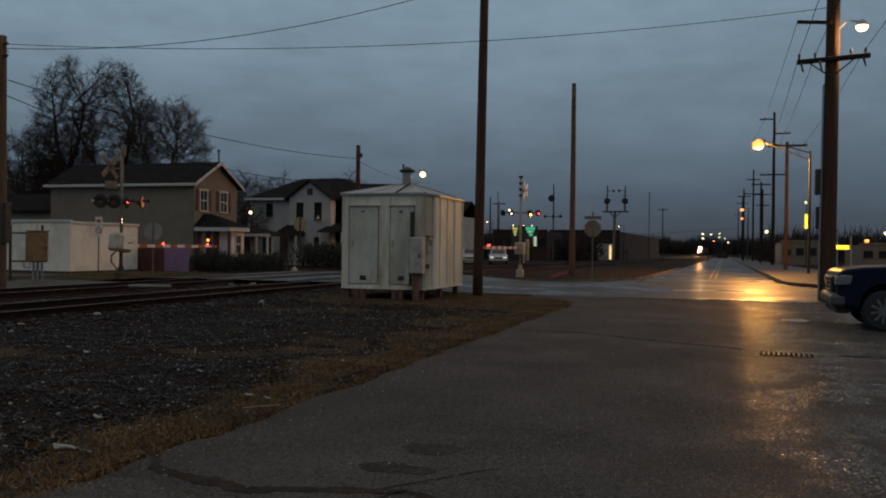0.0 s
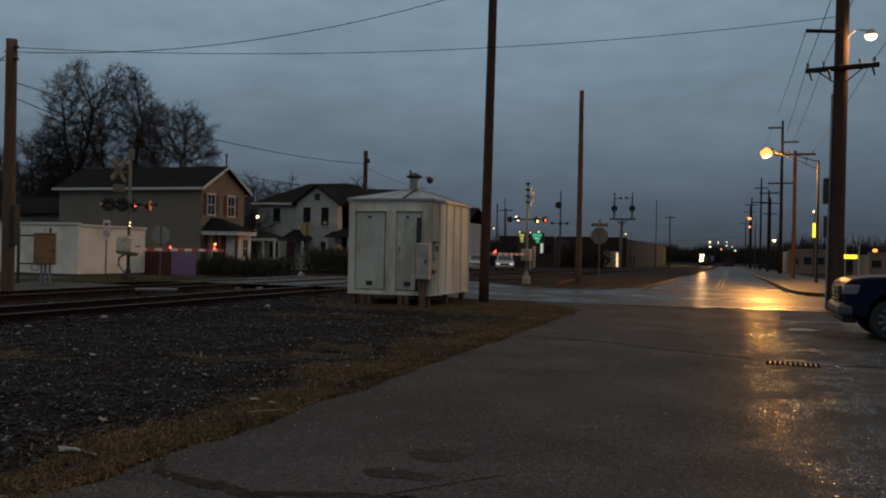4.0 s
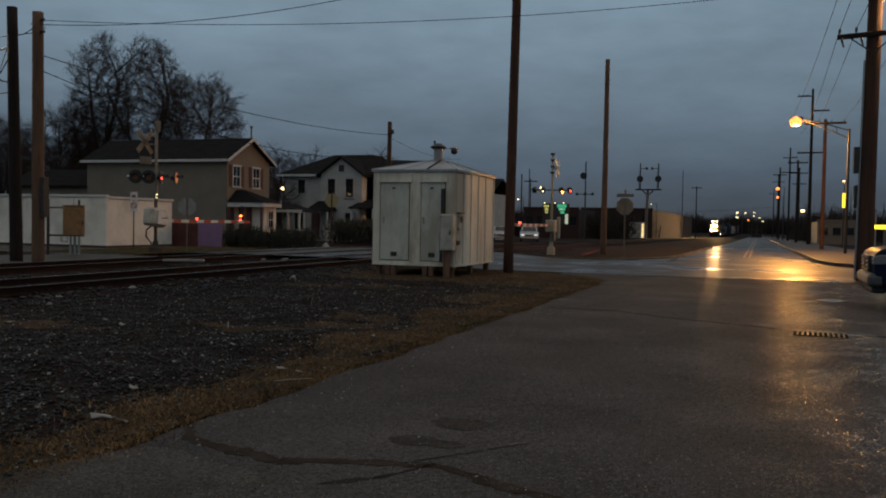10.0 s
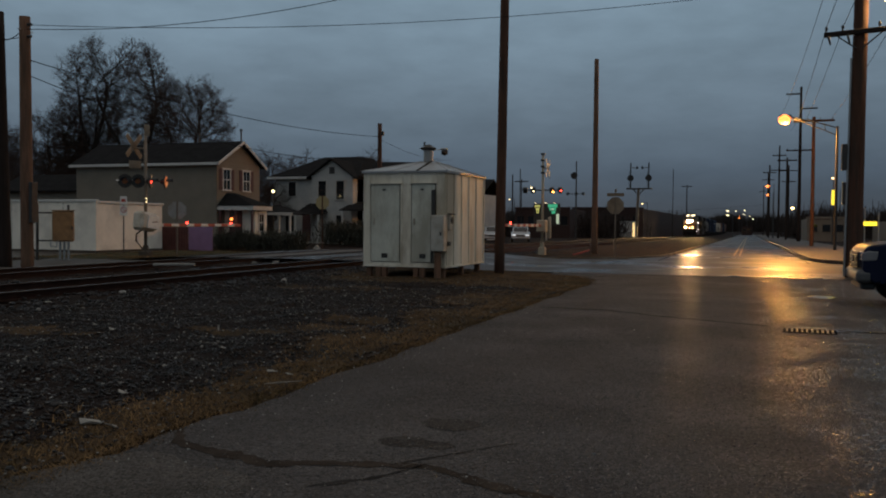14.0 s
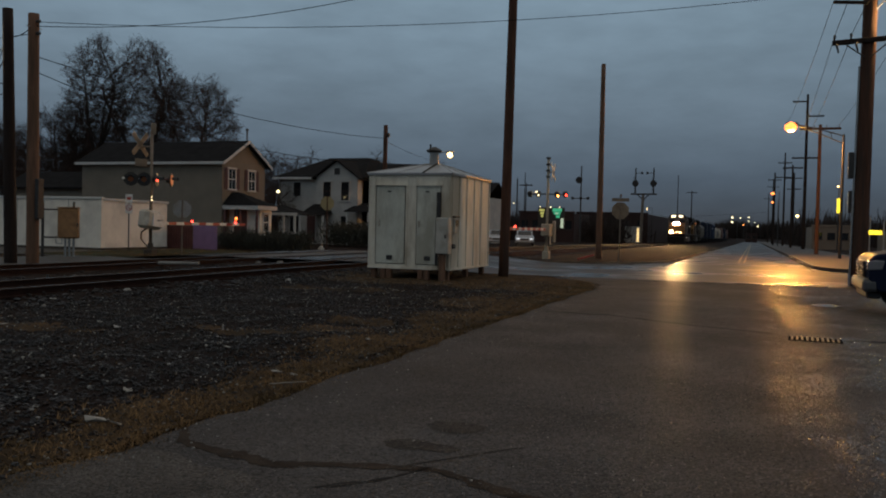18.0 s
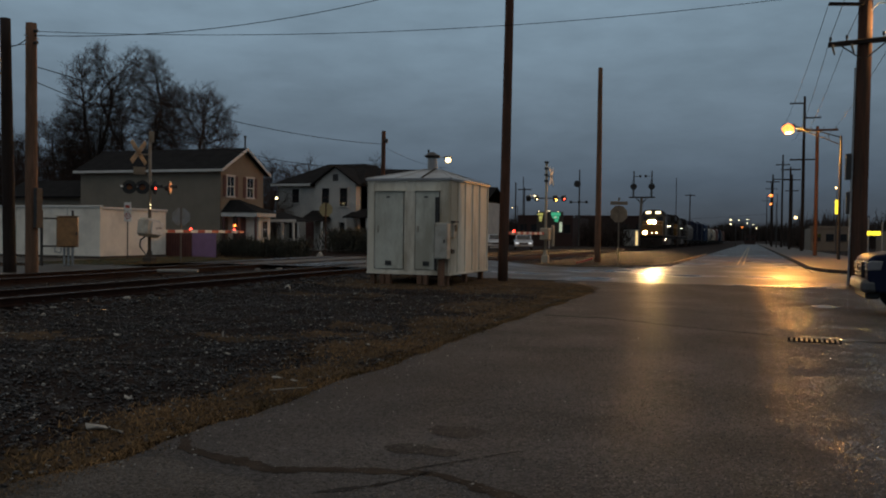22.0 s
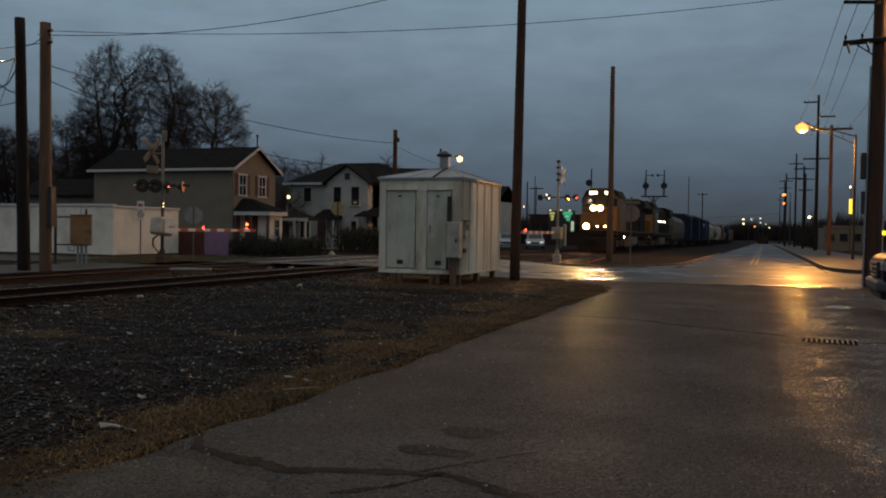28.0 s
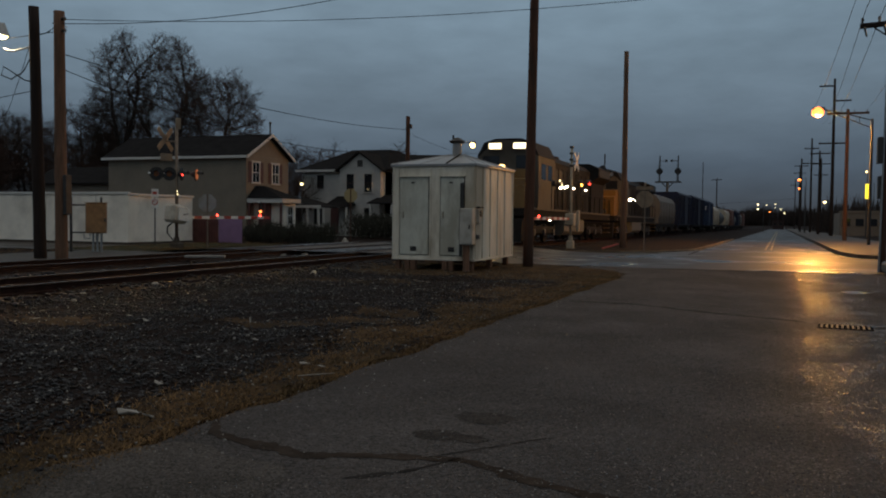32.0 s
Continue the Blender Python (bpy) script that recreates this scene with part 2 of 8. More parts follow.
M["grass"] = material("dead_grass", (0.155, 0.092, 0.040), rough=0.85, spec=0.15, scale=1.2, vary=0.5, fine=20, bump=0.0, dirt=(0.050, 0.040, 0.016), dirt_amount=0.7, island=0.5)
M["verge"] = material("rough_verge_grass", (0.034, 0.037, 0.017), rough=0.95, spec=0.1, scale=1.3, vary=0.6, fine=40, bump=1.0, dirt=(0.055, 0.036, 0.018), dirt_amount=0.8)
M["concrete"] = material("old_concrete", (0.066, 0.053, 0.042), rough=0.6, spec=0.15, scale=1.5, vary=0.2, fine=40, bump=0.3, dirt=(0.045, 0.038, 0.031), dirt_amount=0.6)
M["kerb"] = material("worn_kerb_concrete", (0.17, 0.13, 0.09), rough=0.8, spec=0.15, scale=1.5, vary=0.3, fine=40, bump=0.3, dirt=(0.06, 0.045, 0.03), dirt_amount=0.7)
M["lane"] = material("worn_lane_paving", (0.042, 0.036, 0.030), rough=0.7, spec=0.3, scale=0.8, vary=0.35, fine=25, bump=0.4, dirt=(0.03, 0.025, 0.02), dirt_amount=0.7)
M["shed"] = material("chalky_pale_paint", (0.75, 0.69, 0.57), rough=0.55, scale=1.6, vary=0.12, fine=25, bump=0.10, dirt=(0.33, 0.26, 0.17), dirt_amount=0.75, stretch=(1, 1, 0.3))
M["shed_door"] = material("faded_greenish_paint", (0.58, 0.57, 0.48), rough=0.55, scale=2.2, vary=0.14, fine=25, bump=0.08, dirt=(0.28, 0.24, 0.17), dirt_amount=0.6, stretch=(1, 1, 0.4))
M["door_gap"] = material("grimy_black_joint", (0.045, 0.036, 0.028), rough=0.9, spec=0.1, scale=6, vary=0.4, fine=30, bump=0.2)
M["shed_roof"] = material("galvanised_sheet", (0.30, 0.30, 0.30), rough=0.45, metal=0.35, scale=1.2, vary=0.2, fine=20, bump=0.05, dirt=(0.22, 0.19, 0.15), dirt_amount=0.5)
M["box_grey"] = material("grey_enamel", (0.44, 0.41, 0.35), rough=0.5, scale=4, vary=0.15, fine=30, bump=0.08, dirt=(0.2, 0.14, 0.08), dirt_amount=0.4)
M["tan_box"] = material("rusty_tan_enamel", (0.24, 0.13, 0.055), rough=0.45, scale=5, vary=0.25, fine=30, bump=0.08, dirt=(0.13, 0.07, 0.03), dirt_amount=0.6)
M["dark_metal"] = material("dark_weathered_metal", (0.045, 0.042, 0.040), rough=0.55, metal=0.4, scale=8, vary=0.3, fine=50, bump=0.1)
M["steel"] = material("galvanised_steel", (0.33, 0.34, 0.34), rough=0.4, metal=0.7, scale=9, vary=0.2, fine=60, bump=0.05)
M["mast"] = material("aluminium_paint", (0.16, 0.125, 0.095), rough=0.5, metal=0.3, scale=9, vary=0.25, fine=60, bump=0.05, dirt=(0.15, 0.11, 0.07), dirt_amount=0.5)
M["wood"] = material("creosoted_pole_wood", (0.084, 0.041, 0.027), rough=0.9, spec=0.2, scale=5, vary=0.35, fine=45, bump=0.5, dirt=(0.045, 0.034, 0.027), dirt_amount=0.7, stretch=(3, 3, 0.25))
M["wood_pale"] = material("weathered_pole_wood", (0.160, 0.088, 0.056), rough=0.9, spec=0.2, scale=5, vary=0.35, fine=45, bump=0.5, dirt=(0.09, 0.06, 0.04), dirt_amount=0.7, stretch=(3, 3, 0.25))
M["wood_dark"] = material("tarred_pole_wood", (0.026, 0.018, 0.015), rough=0.9, spec=0.2, scale=5, vary=0.3, fine=45, bump=0.5, stretch=(3, 3, 0.25))
M["bark"] = material("grey_bark", (0.040, 0.031, 0.027), rough=0.95, spec=0.1, scale=3, vary=0.3, fine=20, bump=0.4)
M["twig"] = material("brown_twig_bark", (0.052, 0.036, 0.030), rough=0.95, spec=0.1, scale=3, vary=0.3, fine=20, bump=0.0)
M["rail"] = material("rusty_rail_steel", (0.026, 0.012, 0.0085), rough=0.85, metal=0.0, spec=0.1, scale=5, vary=0.3, fine=50, bump=0.1)
M["rail_top"] = material("polished_rail_head", (0.13, 0.105, 0.085), rough=0.27, metal=1.0, scale=3, vary=0.15, fine=50, bump=0.0)
M["sleeper"] = material("oiled_sleeper_wood", (0.014, 0.008, 0.0065), spec=0.1, rough=0.9, scale=4, vary=0.35, fine=40, bump=0.5, random_vary=0.3)
M["white_wall"] = material("white_painted_block", (0.80, 0.74, 0.64), rough=0.7, scale=1.2, vary=0.1, fine=25, bump=0.15, dirt=(0.42, 0.38, 0.32), dirt_amount=0.45)
M["beige"] = material("beige_clapboard", (0.180, 0.150, 0.112), rough=0.7, scale=1.5, vary=0.12, fine=20, bump=0.05)
M["grey_wall"] = material("pale_grey_clapboard", (0.42, 0.405, 0.375), rough=0.7, scale=1.5, vary=0.12, fine=20, bump=0.05, dirt=(0.26, 0.27, 0.28), dirt_amount=0.4)
M["trim"] = material("white_trim_paint", (0.52, 0.51, 0.48), rough=0.55, scale=3, vary=0.08, fine=40, bump=0.03)
M["roof"] = material("dark_shingles", (0.016, 0.0155, 0.016), rough=0.95, spec=0.05, scale=2, vary=0.3, fine=12, bump=0.5)
M["shutter"] = material("maroon_shutter_paint", (0.085, 0.035, 0.032), rough=0.6, scale=5, vary=0.15, fine=40, bump=0.05)
M["brick_red"] = material("dull_red_brick", (0.13, 0.045, 0.035), rough=0.8, scale=2, vary=0.25, fine=14, bump=0.3)
M["purple"] = material("faded_purple_paint", (0.24, 0.14, 0.26), rough=0.55, scale=3, vary=0.12, fine=30, bump=0.05)
M["fence_red"] = material("dark_red_boards", (0.10, 0.032, 0.026), rough=0.75, scale=3, vary=0.25, fine=30, bump=0.2)
M["glass"] = material("dark_window_glass", (0.015, 0.017, 0.020), rough=0.06, scale=2, vary=0.1, bump=0.0)
M["sign_white"] = material("white_sign_sheet", (0.70, 0.69, 0.66), rough=0.45, scale=5, vary=0.1, fine=40, bump=0.02, dirt=(0.45, 0.40, 0.32), dirt_amount=0.4)
M["sign_back"] = material("bare_sign_aluminium", (0.30, 0.30, 0.29), rough=0.45, metal=0.5, scale=5, vary=0.15, fine=40, bump=0.02, dirt=(0.22, 0.17, 0.10), dirt_amount=0.5)
M["crossbuck"] = material("weathered_tan_sign", (0.21, 0.16, 0.11), rough=0.7, scale=5, vary=0.25, fine=40, bump=0.05, dirt=(0.10, 0.07, 0.045), dirt_amount=0.6)
# the yellow light on this sign is painted into its colour
M["sign_yellow"] = material("yellow_lit_sign", (0.34, 0.26, 0.12), rough=0.45, scale=5, vary=0.12, fine=40, bump=0.02)
M["red_paint"] = material("red_reflective", (0.36, 0.045, 0.028), rough=0.4, scale=5, vary=0.1, fine=40, bump=0.0)
M["black"] = material("flat_black_paint", (0.012, 0.012, 0.012), rough=0.6, scale=5, vary=0.2, fine=40, bump=0.05)
M["rubber"] = material("black_rubber", (0.018, 0.018, 0.018), rough=0.7, scale=20, vary=0.2, fine=80, bump=0.1)
M["wire"] = material("black_cable", (0.015, 0.015, 0.016), rough=0.95, spec=0.05, bump=0.0)
M["loco_yellow"] = material("grimy_yellow_paint", (0.18, 0.092, 0.015), rough=0.4, scale=1.5, vary=0.15, fine=15, bump=0.05, dirt=(0.08, 0.05, 0.02), dirt_amount=0.5)
M["loco_grey"] = material("grimy_grey_paint", (0.014, 0.013, 0.013), rough=0.7, spec=0.12, scale=1.5, vary=0.2, fine=15, bump=0.08, dirt=(0.018, 0.016, 0.014), dirt_amount=0.6)
M["cab_grey"] = material("dusty_cab_grey_paint", (0.085, 0.076, 0.062), rough=0.6, spec=0.2, scale=1.5, vary=0.2, fine=15, bump=0.08, dirt=(0.06, 0.05, 0.04), dirt_amount=0.6)
M["underframe"] = material("sooty_underframe", (0.015, 0.013, 0.012), spec=0.1, rough=0.8, scale=3, vary=0.3, fine=30, bump=0.2)
M["navy"] = material("navy_car_paint", (0.012, 0.018, 0.040), rough=0.65, spec=0.2, scale=1.5, vary=0.2, fine=15, bump=0.1, dirt=(0.022, 0.019, 0.018), dirt_amount=0.5)
M["blue_car"] = material("faded_blue_car_paint", (0.022, 0.040, 0.085), rough=0.65, spec=0.2, scale=1.5, vary=0.2, fine=15, bump=0.1, dirt=(0.03, 0.03, 0.03), dirt_amount=0.5)
M["cream"] = material("cream_car_paint", (0.40, 0.34, 0.25), rough=0.5, scale=1.5, vary=0.15, fine=15, bump=0.08, dirt=(0.16, 0.12, 0.08), dirt_amount=0.5)
M["hopper_grey"] = material("grey_hopper_paint", (0.115, 0.108, 0.095), rough=0.65, spec=0.25, scale=1.5, vary=0.15, fine=15, bump=0.08, dirt=(0.12, 0.10, 0.08), dirt_amount=0.6)
M["rust_car"] = material("red_oxide_car_paint", (0.12, 0.05, 0.035), rough=0.6, scale=1.5, vary=0.2, fine=15, bump=0.1)
M["truck_paint"] = material("dark_blue_car_paint", (0.010, 0.014, 0.032), rough=0.4, spec=0.06, scale=3, vary=0.1, fine=40, bump=0.0)
M["truck_clad"] = material("grey_cladding", (0.065, 0.065, 0.067), rough=0.5, scale=5, vary=0.1, fine=60, bump=0.05)
M["chrome"] = material("chrome", (0.22, 0.22, 0.23), rough=0.15, metal=1.0, scale=5, vary=0.05, bump=0.0)
M["lens_clear"] = material("clear_lamp_lens", (0.17, 0.17, 0.18), rough=0.08, scale=8, vary=0.1, bump=0.0, clear=0.25)
M["lens_amber"] = material("amber_lens", (0.35, 0.10, 0.015), rough=0.15, scale=8, vary=0.1, bump=0.0)
M["car_white"] = material("pale_car_paint", (0.30, 0.33, 0.36), rough=0.25, scale=3, vary=0.05, bump=0.0, clear=0.5)
M["paper"] = material("wet_paper", (0.26, 0.24, 0.205), rough=0.6, scale=12, vary=0.2, fine=60, bump=0.1)
M["hedge"] = material("bare_hedge", (0.030, 0.030, 0.020), rough=0.9, scale=3, vary=0.4, fine=20, bump=0.2)
M["yellow_line"] = material("worn_yellow_line", (0.30, 0.20, 0.04), rough=0.5, scale=3, vary=0.3, fine=20, bump=0.1, dirt=(0.06, 0.055, 0.05), dirt_amount=0.8)
M["tan_wall"] = material("tan_render", (0.17, 0.135, 0.10), rough=0.7, scale=0.8, vary=0.12, fine=10, bump=0.1)
M["far_dark"] = material("distant_dark_brick", (0.030, 0.013, 0.010), rough=0.9, scale=0.3, vary=0.3, fine=4, bump=0.0)
G_HEAD = lamp_material("headlight_glow", (1.0, 0.57, 0.23), 190000.0)
G_DITCH = lamp_material("ditch_light_glow", (1.0, 0.58, 0.18), 190.0)
G_LAMP_RING = lamp_material("headlight_ring_glow", (1.0, 0.60, 0.20), 9.0)
G_BOARD = lamp_material("number_board_glow", (1.0, 0.82, 0.50), 3.5)
G_STEP = lamp_material("walkway_light_glow", (1.0, 0.85, 0.55), 30.0)
G_SODIUM = lamp_material("sodium_glow", (1.0, 0.25, 0.05), 3.4)
G_WARM = lamp_material("warm_lamp_glow", (1.0, 0.80, 0.42), 3.5)
G_WHITE = lamp_material("white_lamp_glow", (1.0, 0.68, 0.27), 7.0)
G_RED = lamp_material("red_signal_glow", (1.0, 0.05, 0.03), 9.0)
G_LIT_DISC = lamp_material("lit_disc_glow", (1.0, 0.30, 0.10), 0.28)
G_AMBER = lamp_material("amber_signal_glow", (1.0, 0.35, 0.05), 18.0)
G_GREEN = lamp_material("green_sign_glow", (0.10, 0.75, 0.40), 0.45)
G_PALE_SIGN = lamp_material("pale_sign_glow", (0.80, 0.95, 0.70), 0.45)
G_YELLOW = lamp_material("yellow_sign_glow", (1.0, 0.78, 0.05), 1.6)
G_WINDOW_PANEL = lamp_material("window_and_panel_glow", (1.0, 0.70, 0.30), 1.2)


# ---- mesh tools ----
class Geo:
    """Gathers vertices and faces for one mesh."""

    def __init__(self):
        self.v, self.f = [], []

    def add(self, verts, faces):
        k = len(self.v)
        self.v += [tuple(p) for p in verts]
        self.f += [tuple(i + k for i in q) for q in faces]
        return self

    def box(self, x0, x1, y0, y1, z0, z1, b=0.0, m=None):
        """A box, with chamfered edges where b is given."""
        c = ((x0 + x1) / 2, (y0 + y1) / 2, (z0 + z1) / 2)
        h = (abs(x1 - x0) / 2, abs(y1 - y0) / 2, abs(z1 - z0) / 2)
        if b <= 0:
            vs = [(c[0] + sx * h[0], c[1] + sy * h[1], c[2] + sz * h[2]) for sx in (-1, 1) for sy in (-1, 1) for sz in (-1, 1)]
            fs = [(0, 1, 3, 2), (4, 6, 7, 5), (0, 4, 5, 1), (2, 3, 7, 6), (0, 2, 6, 4), (1, 5, 7, 3)]
        else:
            b = min(b, *[0.45 * q for q in h])
            vs, at = [], {}
            for s in [(i, j, k) for i in (-1, 1) for j in (-1, 1) for k in (-1, 1)]:
                for a in range(3):
                    at[s, a] = len(vs)
                    vs.append(tuple(c[q] + s[q] * (h[q] - (0 if q == a else b)) for q in range(3)))
            fs = []
            for a in range(3):
                u, w = [(1, 2), (2, 0), (0, 1)][a]
                for sg in (-1, 1):
                    ring = []
                    for su, sw in ((-1, -1), (1, -1), (1, 1), (-1, 1)):
                        s = [0, 0, 0]
                        s[a], s[u], s[w] = sg, su, sw
                        ring.append(at[tuple(s), a])
                    fs.append(tuple(ring if sg > 0 else ring[::-1]))
                for su in (-1, 1):
                    for sw in (-1, 1):
                        s0, s1 = [0, 0, 0], [0, 0, 0]
                        s0[a], s1[a] = -1, 1
                        s0[u] = s1[u] = su
                        s0[w] = s1[w] = sw
                        q = [at[tuple(s0), u], at[tuple(s1), u], at[tuple(s1), w], at[tuple(s0), w]]
                        fs.append(tuple(q if su * sw > 0 else q[::-1]))
            for s in [(i, j, k) for i in (-1, 1) for j in (-1, 1) for k in (-1, 1)]:
                q = [at[s, 0], at[s, 1], at[s, 2]]
                fs.append(tuple(q if s[0] * s[1] * s[2] > 0 else q[::-1]))
        if m is not None:
            vs = [m @ Vector(p) for p in vs]
        return self.add(vs, fs)

    def tube(self, a, b, r0, r1=None, n=8, caps=True):
        """A tapered round bar from a to b."""
        a, b = Vector(a), Vector(b)
        r1 = r0 if r1 is None else r1
        d = (b - a).normalized()
        u = d.cross(Vector((0, 0, 1)))
        u = Vector((1, 0, 0)) if u.length < 1e-4 else u.normalized()
        w = d.cross(u)
        vs = []
        for p, r in ((a, r0), (b, r1)):
            for i in range(n):
                t = 2 * math.pi * i / n
                vs.append(p + r * (math.cos(t) * u + math.sin(t) * w))
        fs = [(i, i + n, (i + 1) % n + n, (i + 1) % n) for i in range(n)]
        if caps:
            fs += [tuple(range(n)), tuple(range(2 * n - 1, n - 1, -1))]
        return self.add(vs, fs)

    def sweep(self, pts, radii, n=8, caps=True):
        """One closed skin round a line of points, with a radius at each."""
        pts = [Vector(p) for p in pts]
        vs, fs = [], []
        for k, p in enumerate(pts):
            d = (pts[min(k + 1, len(pts) - 1)] - pts[max(k - 1, 0)]).normalized()
            u = d.cross(Vector((0.3, 1, 0.1) if abs(d.z) > 0.9 else (0, 0, 1))).normalized()
            w = d.cross(u)
            for i in range(n):
                t = 2 * math.pi * i / n
                vs.append(p + radii[k] * (math.cos(t) * u + math.sin(t) * w))
        for k in range(len(pts) - 1):
            fs += [(k * n + i, k * n + n + i, k * n + n + (i + 1) % n, k * n + (i + 1) % n) for i in range(n)]
        if caps:
            fs += [tuple(range(n)), tuple(range((len(pts) - 1) * n, len(pts) * n))[::-1]]
        return self.add(vs, fs)

    def path(self, pts, r, n=6):
        return self.sweep(pts, [r] * len(pts), n)

    def prism(self, outline, axis, a0, a1):
        """An outline in the two other axes (in x, y, z order), pushed from a0 to a1 along axis."""
        n = len(outline)
        vs = []
        for a in (a0, a1):
            for p, q in outline:
                vs.append([(a, p, q), (p, a, q), (p, q, a)][axis])
        fs = [tuple(range(n)), tuple(range(2 * n - 1, n - 1, -1))]
        fs += [(i, i + n, (i + 1) % n + n, (i + 1) % n) for i in range(n)]
        return self.add(vs, fs)

    def ball(self, c, r, seg=10, rings=6, squash=1.0):
        vs, fs = [], []
        for j in range(rings + 1):
            th = math.pi * j / rings
            for i in range(seg):
                ph = 2 * math.pi * i / seg
                vs.append((c[0] + r * math.sin(th) * math.cos(ph), c[1] + r * math.sin(th) * math.sin(ph), c[2] + squash * r * math.cos(th)))
        for j in range(rings):
            for i in range(seg):
                k = (i + 1) % seg
                fs.append((j * seg + i, (j + 1) * seg + i, (j + 1) * seg + k, j * seg + k))
        return self.add(vs, fs)

    def disc(self, c, normal, r, depth=0.02, n=16, aspect=1.0):
        nn = Vector(normal).normalized()
        return self.tube(Vector(c) - nn * depth / 2, Vector(c) + nn * depth / 2, r, r, n=n)


def mesh_of(name, geo, mat, smooth=False, fix=True):
    me = bpy.data.meshes.new(name)
    me.from_pydata(geo.v, [], geo.f)
    me.materials.append(mat)
    if fix and len(geo.f) < 6000:
        bm = bmesh.new()
        bm.from_mesh(me)
        bmesh.ops.recalc_face_normals(bm, faces=bm.faces)
        bm.to_mesh(me)
        bm.free()
    if smooth:
        me.polygons.foreach_set("use_smooth", [True] * len(me.polygons))
    me.update()
    return me


def part(name, geo, mat, parent, label="", smooth=False, at=None):
    """Links one mesh as a part under a thing (or under a part)."""
    ob = new(name, geo if isinstance(geo, bpy.types.Mesh) else mesh_of(name, geo, mat, smooth))
    ob.parent = parent
    if at is not None:
        ob.matrix_basis = at
    return tagged(ob, label) if label else ob


def thing(name, label, category, m=None, group="", kind=""):
    ob = new(name)
    ob.empty_display_size = 0.3
    if m is not None:
        ob.matrix_basis = m
    return tagged(ob, label, category, group, kind)


def solid(name, geo, mat, label, category, group="", kind="", smooth=False, fix=True):
    return tagged(new(name, mesh_of(name, geo, mat, smooth, fix)), label, category, group, kind)


RNG = random.Random(7)


# ---- ground ----
def smooth_step(a, b, v):
    t = min(max((v - a) / (b - a), 0.0), 1.0)
    return t * t * (3 - 2 * t)


def bed(x):
    """The track bed rises a little above its surroundings."""
    return 0.10 * smooth_step(-9.6, -10.9, x) * (1 - smooth_step(-18.2, -19.4, x))


def rough_ground(x, y):
    k = smooth_step(LOT_EDGE, LOT_EDGE - 1.2, x)
    near = 1 - smooth_step(40, 60, y)
    return k * near * (0.05 * noise.noise((x * 0.7, y * 0.7, 0)) + 0.03 * noise.noise((x * 2.3, y * 2.3, 3)))


def ground_z(x, y):
    return grade(y) + bed(x) * (1 - 10.0 * dip(y)) + rough_ground(x, y)


def sheet(xs, ys, height):
    g = Geo()
    n = len(xs)
    vs = [(x, y, height(x, y)) for y in ys for x in xs]
    fs = [(j * n + i, j * n + i + 1, (j + 1) * n + i + 1, (j + 1) * n + i) for j in range(len(ys) - 1) for i in range(n - 1)]
    return g.add(vs, fs)


def span(a, b, n):
    return [a + (b - a) * i / n for i in range(n + 1)]


def under(x, y):
    """The open ground, kept below the paved sheets."""
    z = ground_z(x, y)
    if x > LOT_EDGE + 0.35 and y < 26.2:
        return z - 0.06
    if 25.4 < y < 36.2 or (-3.7 < x < 2.5 and y > 35):
        return grade(y) - 0.08
    return z


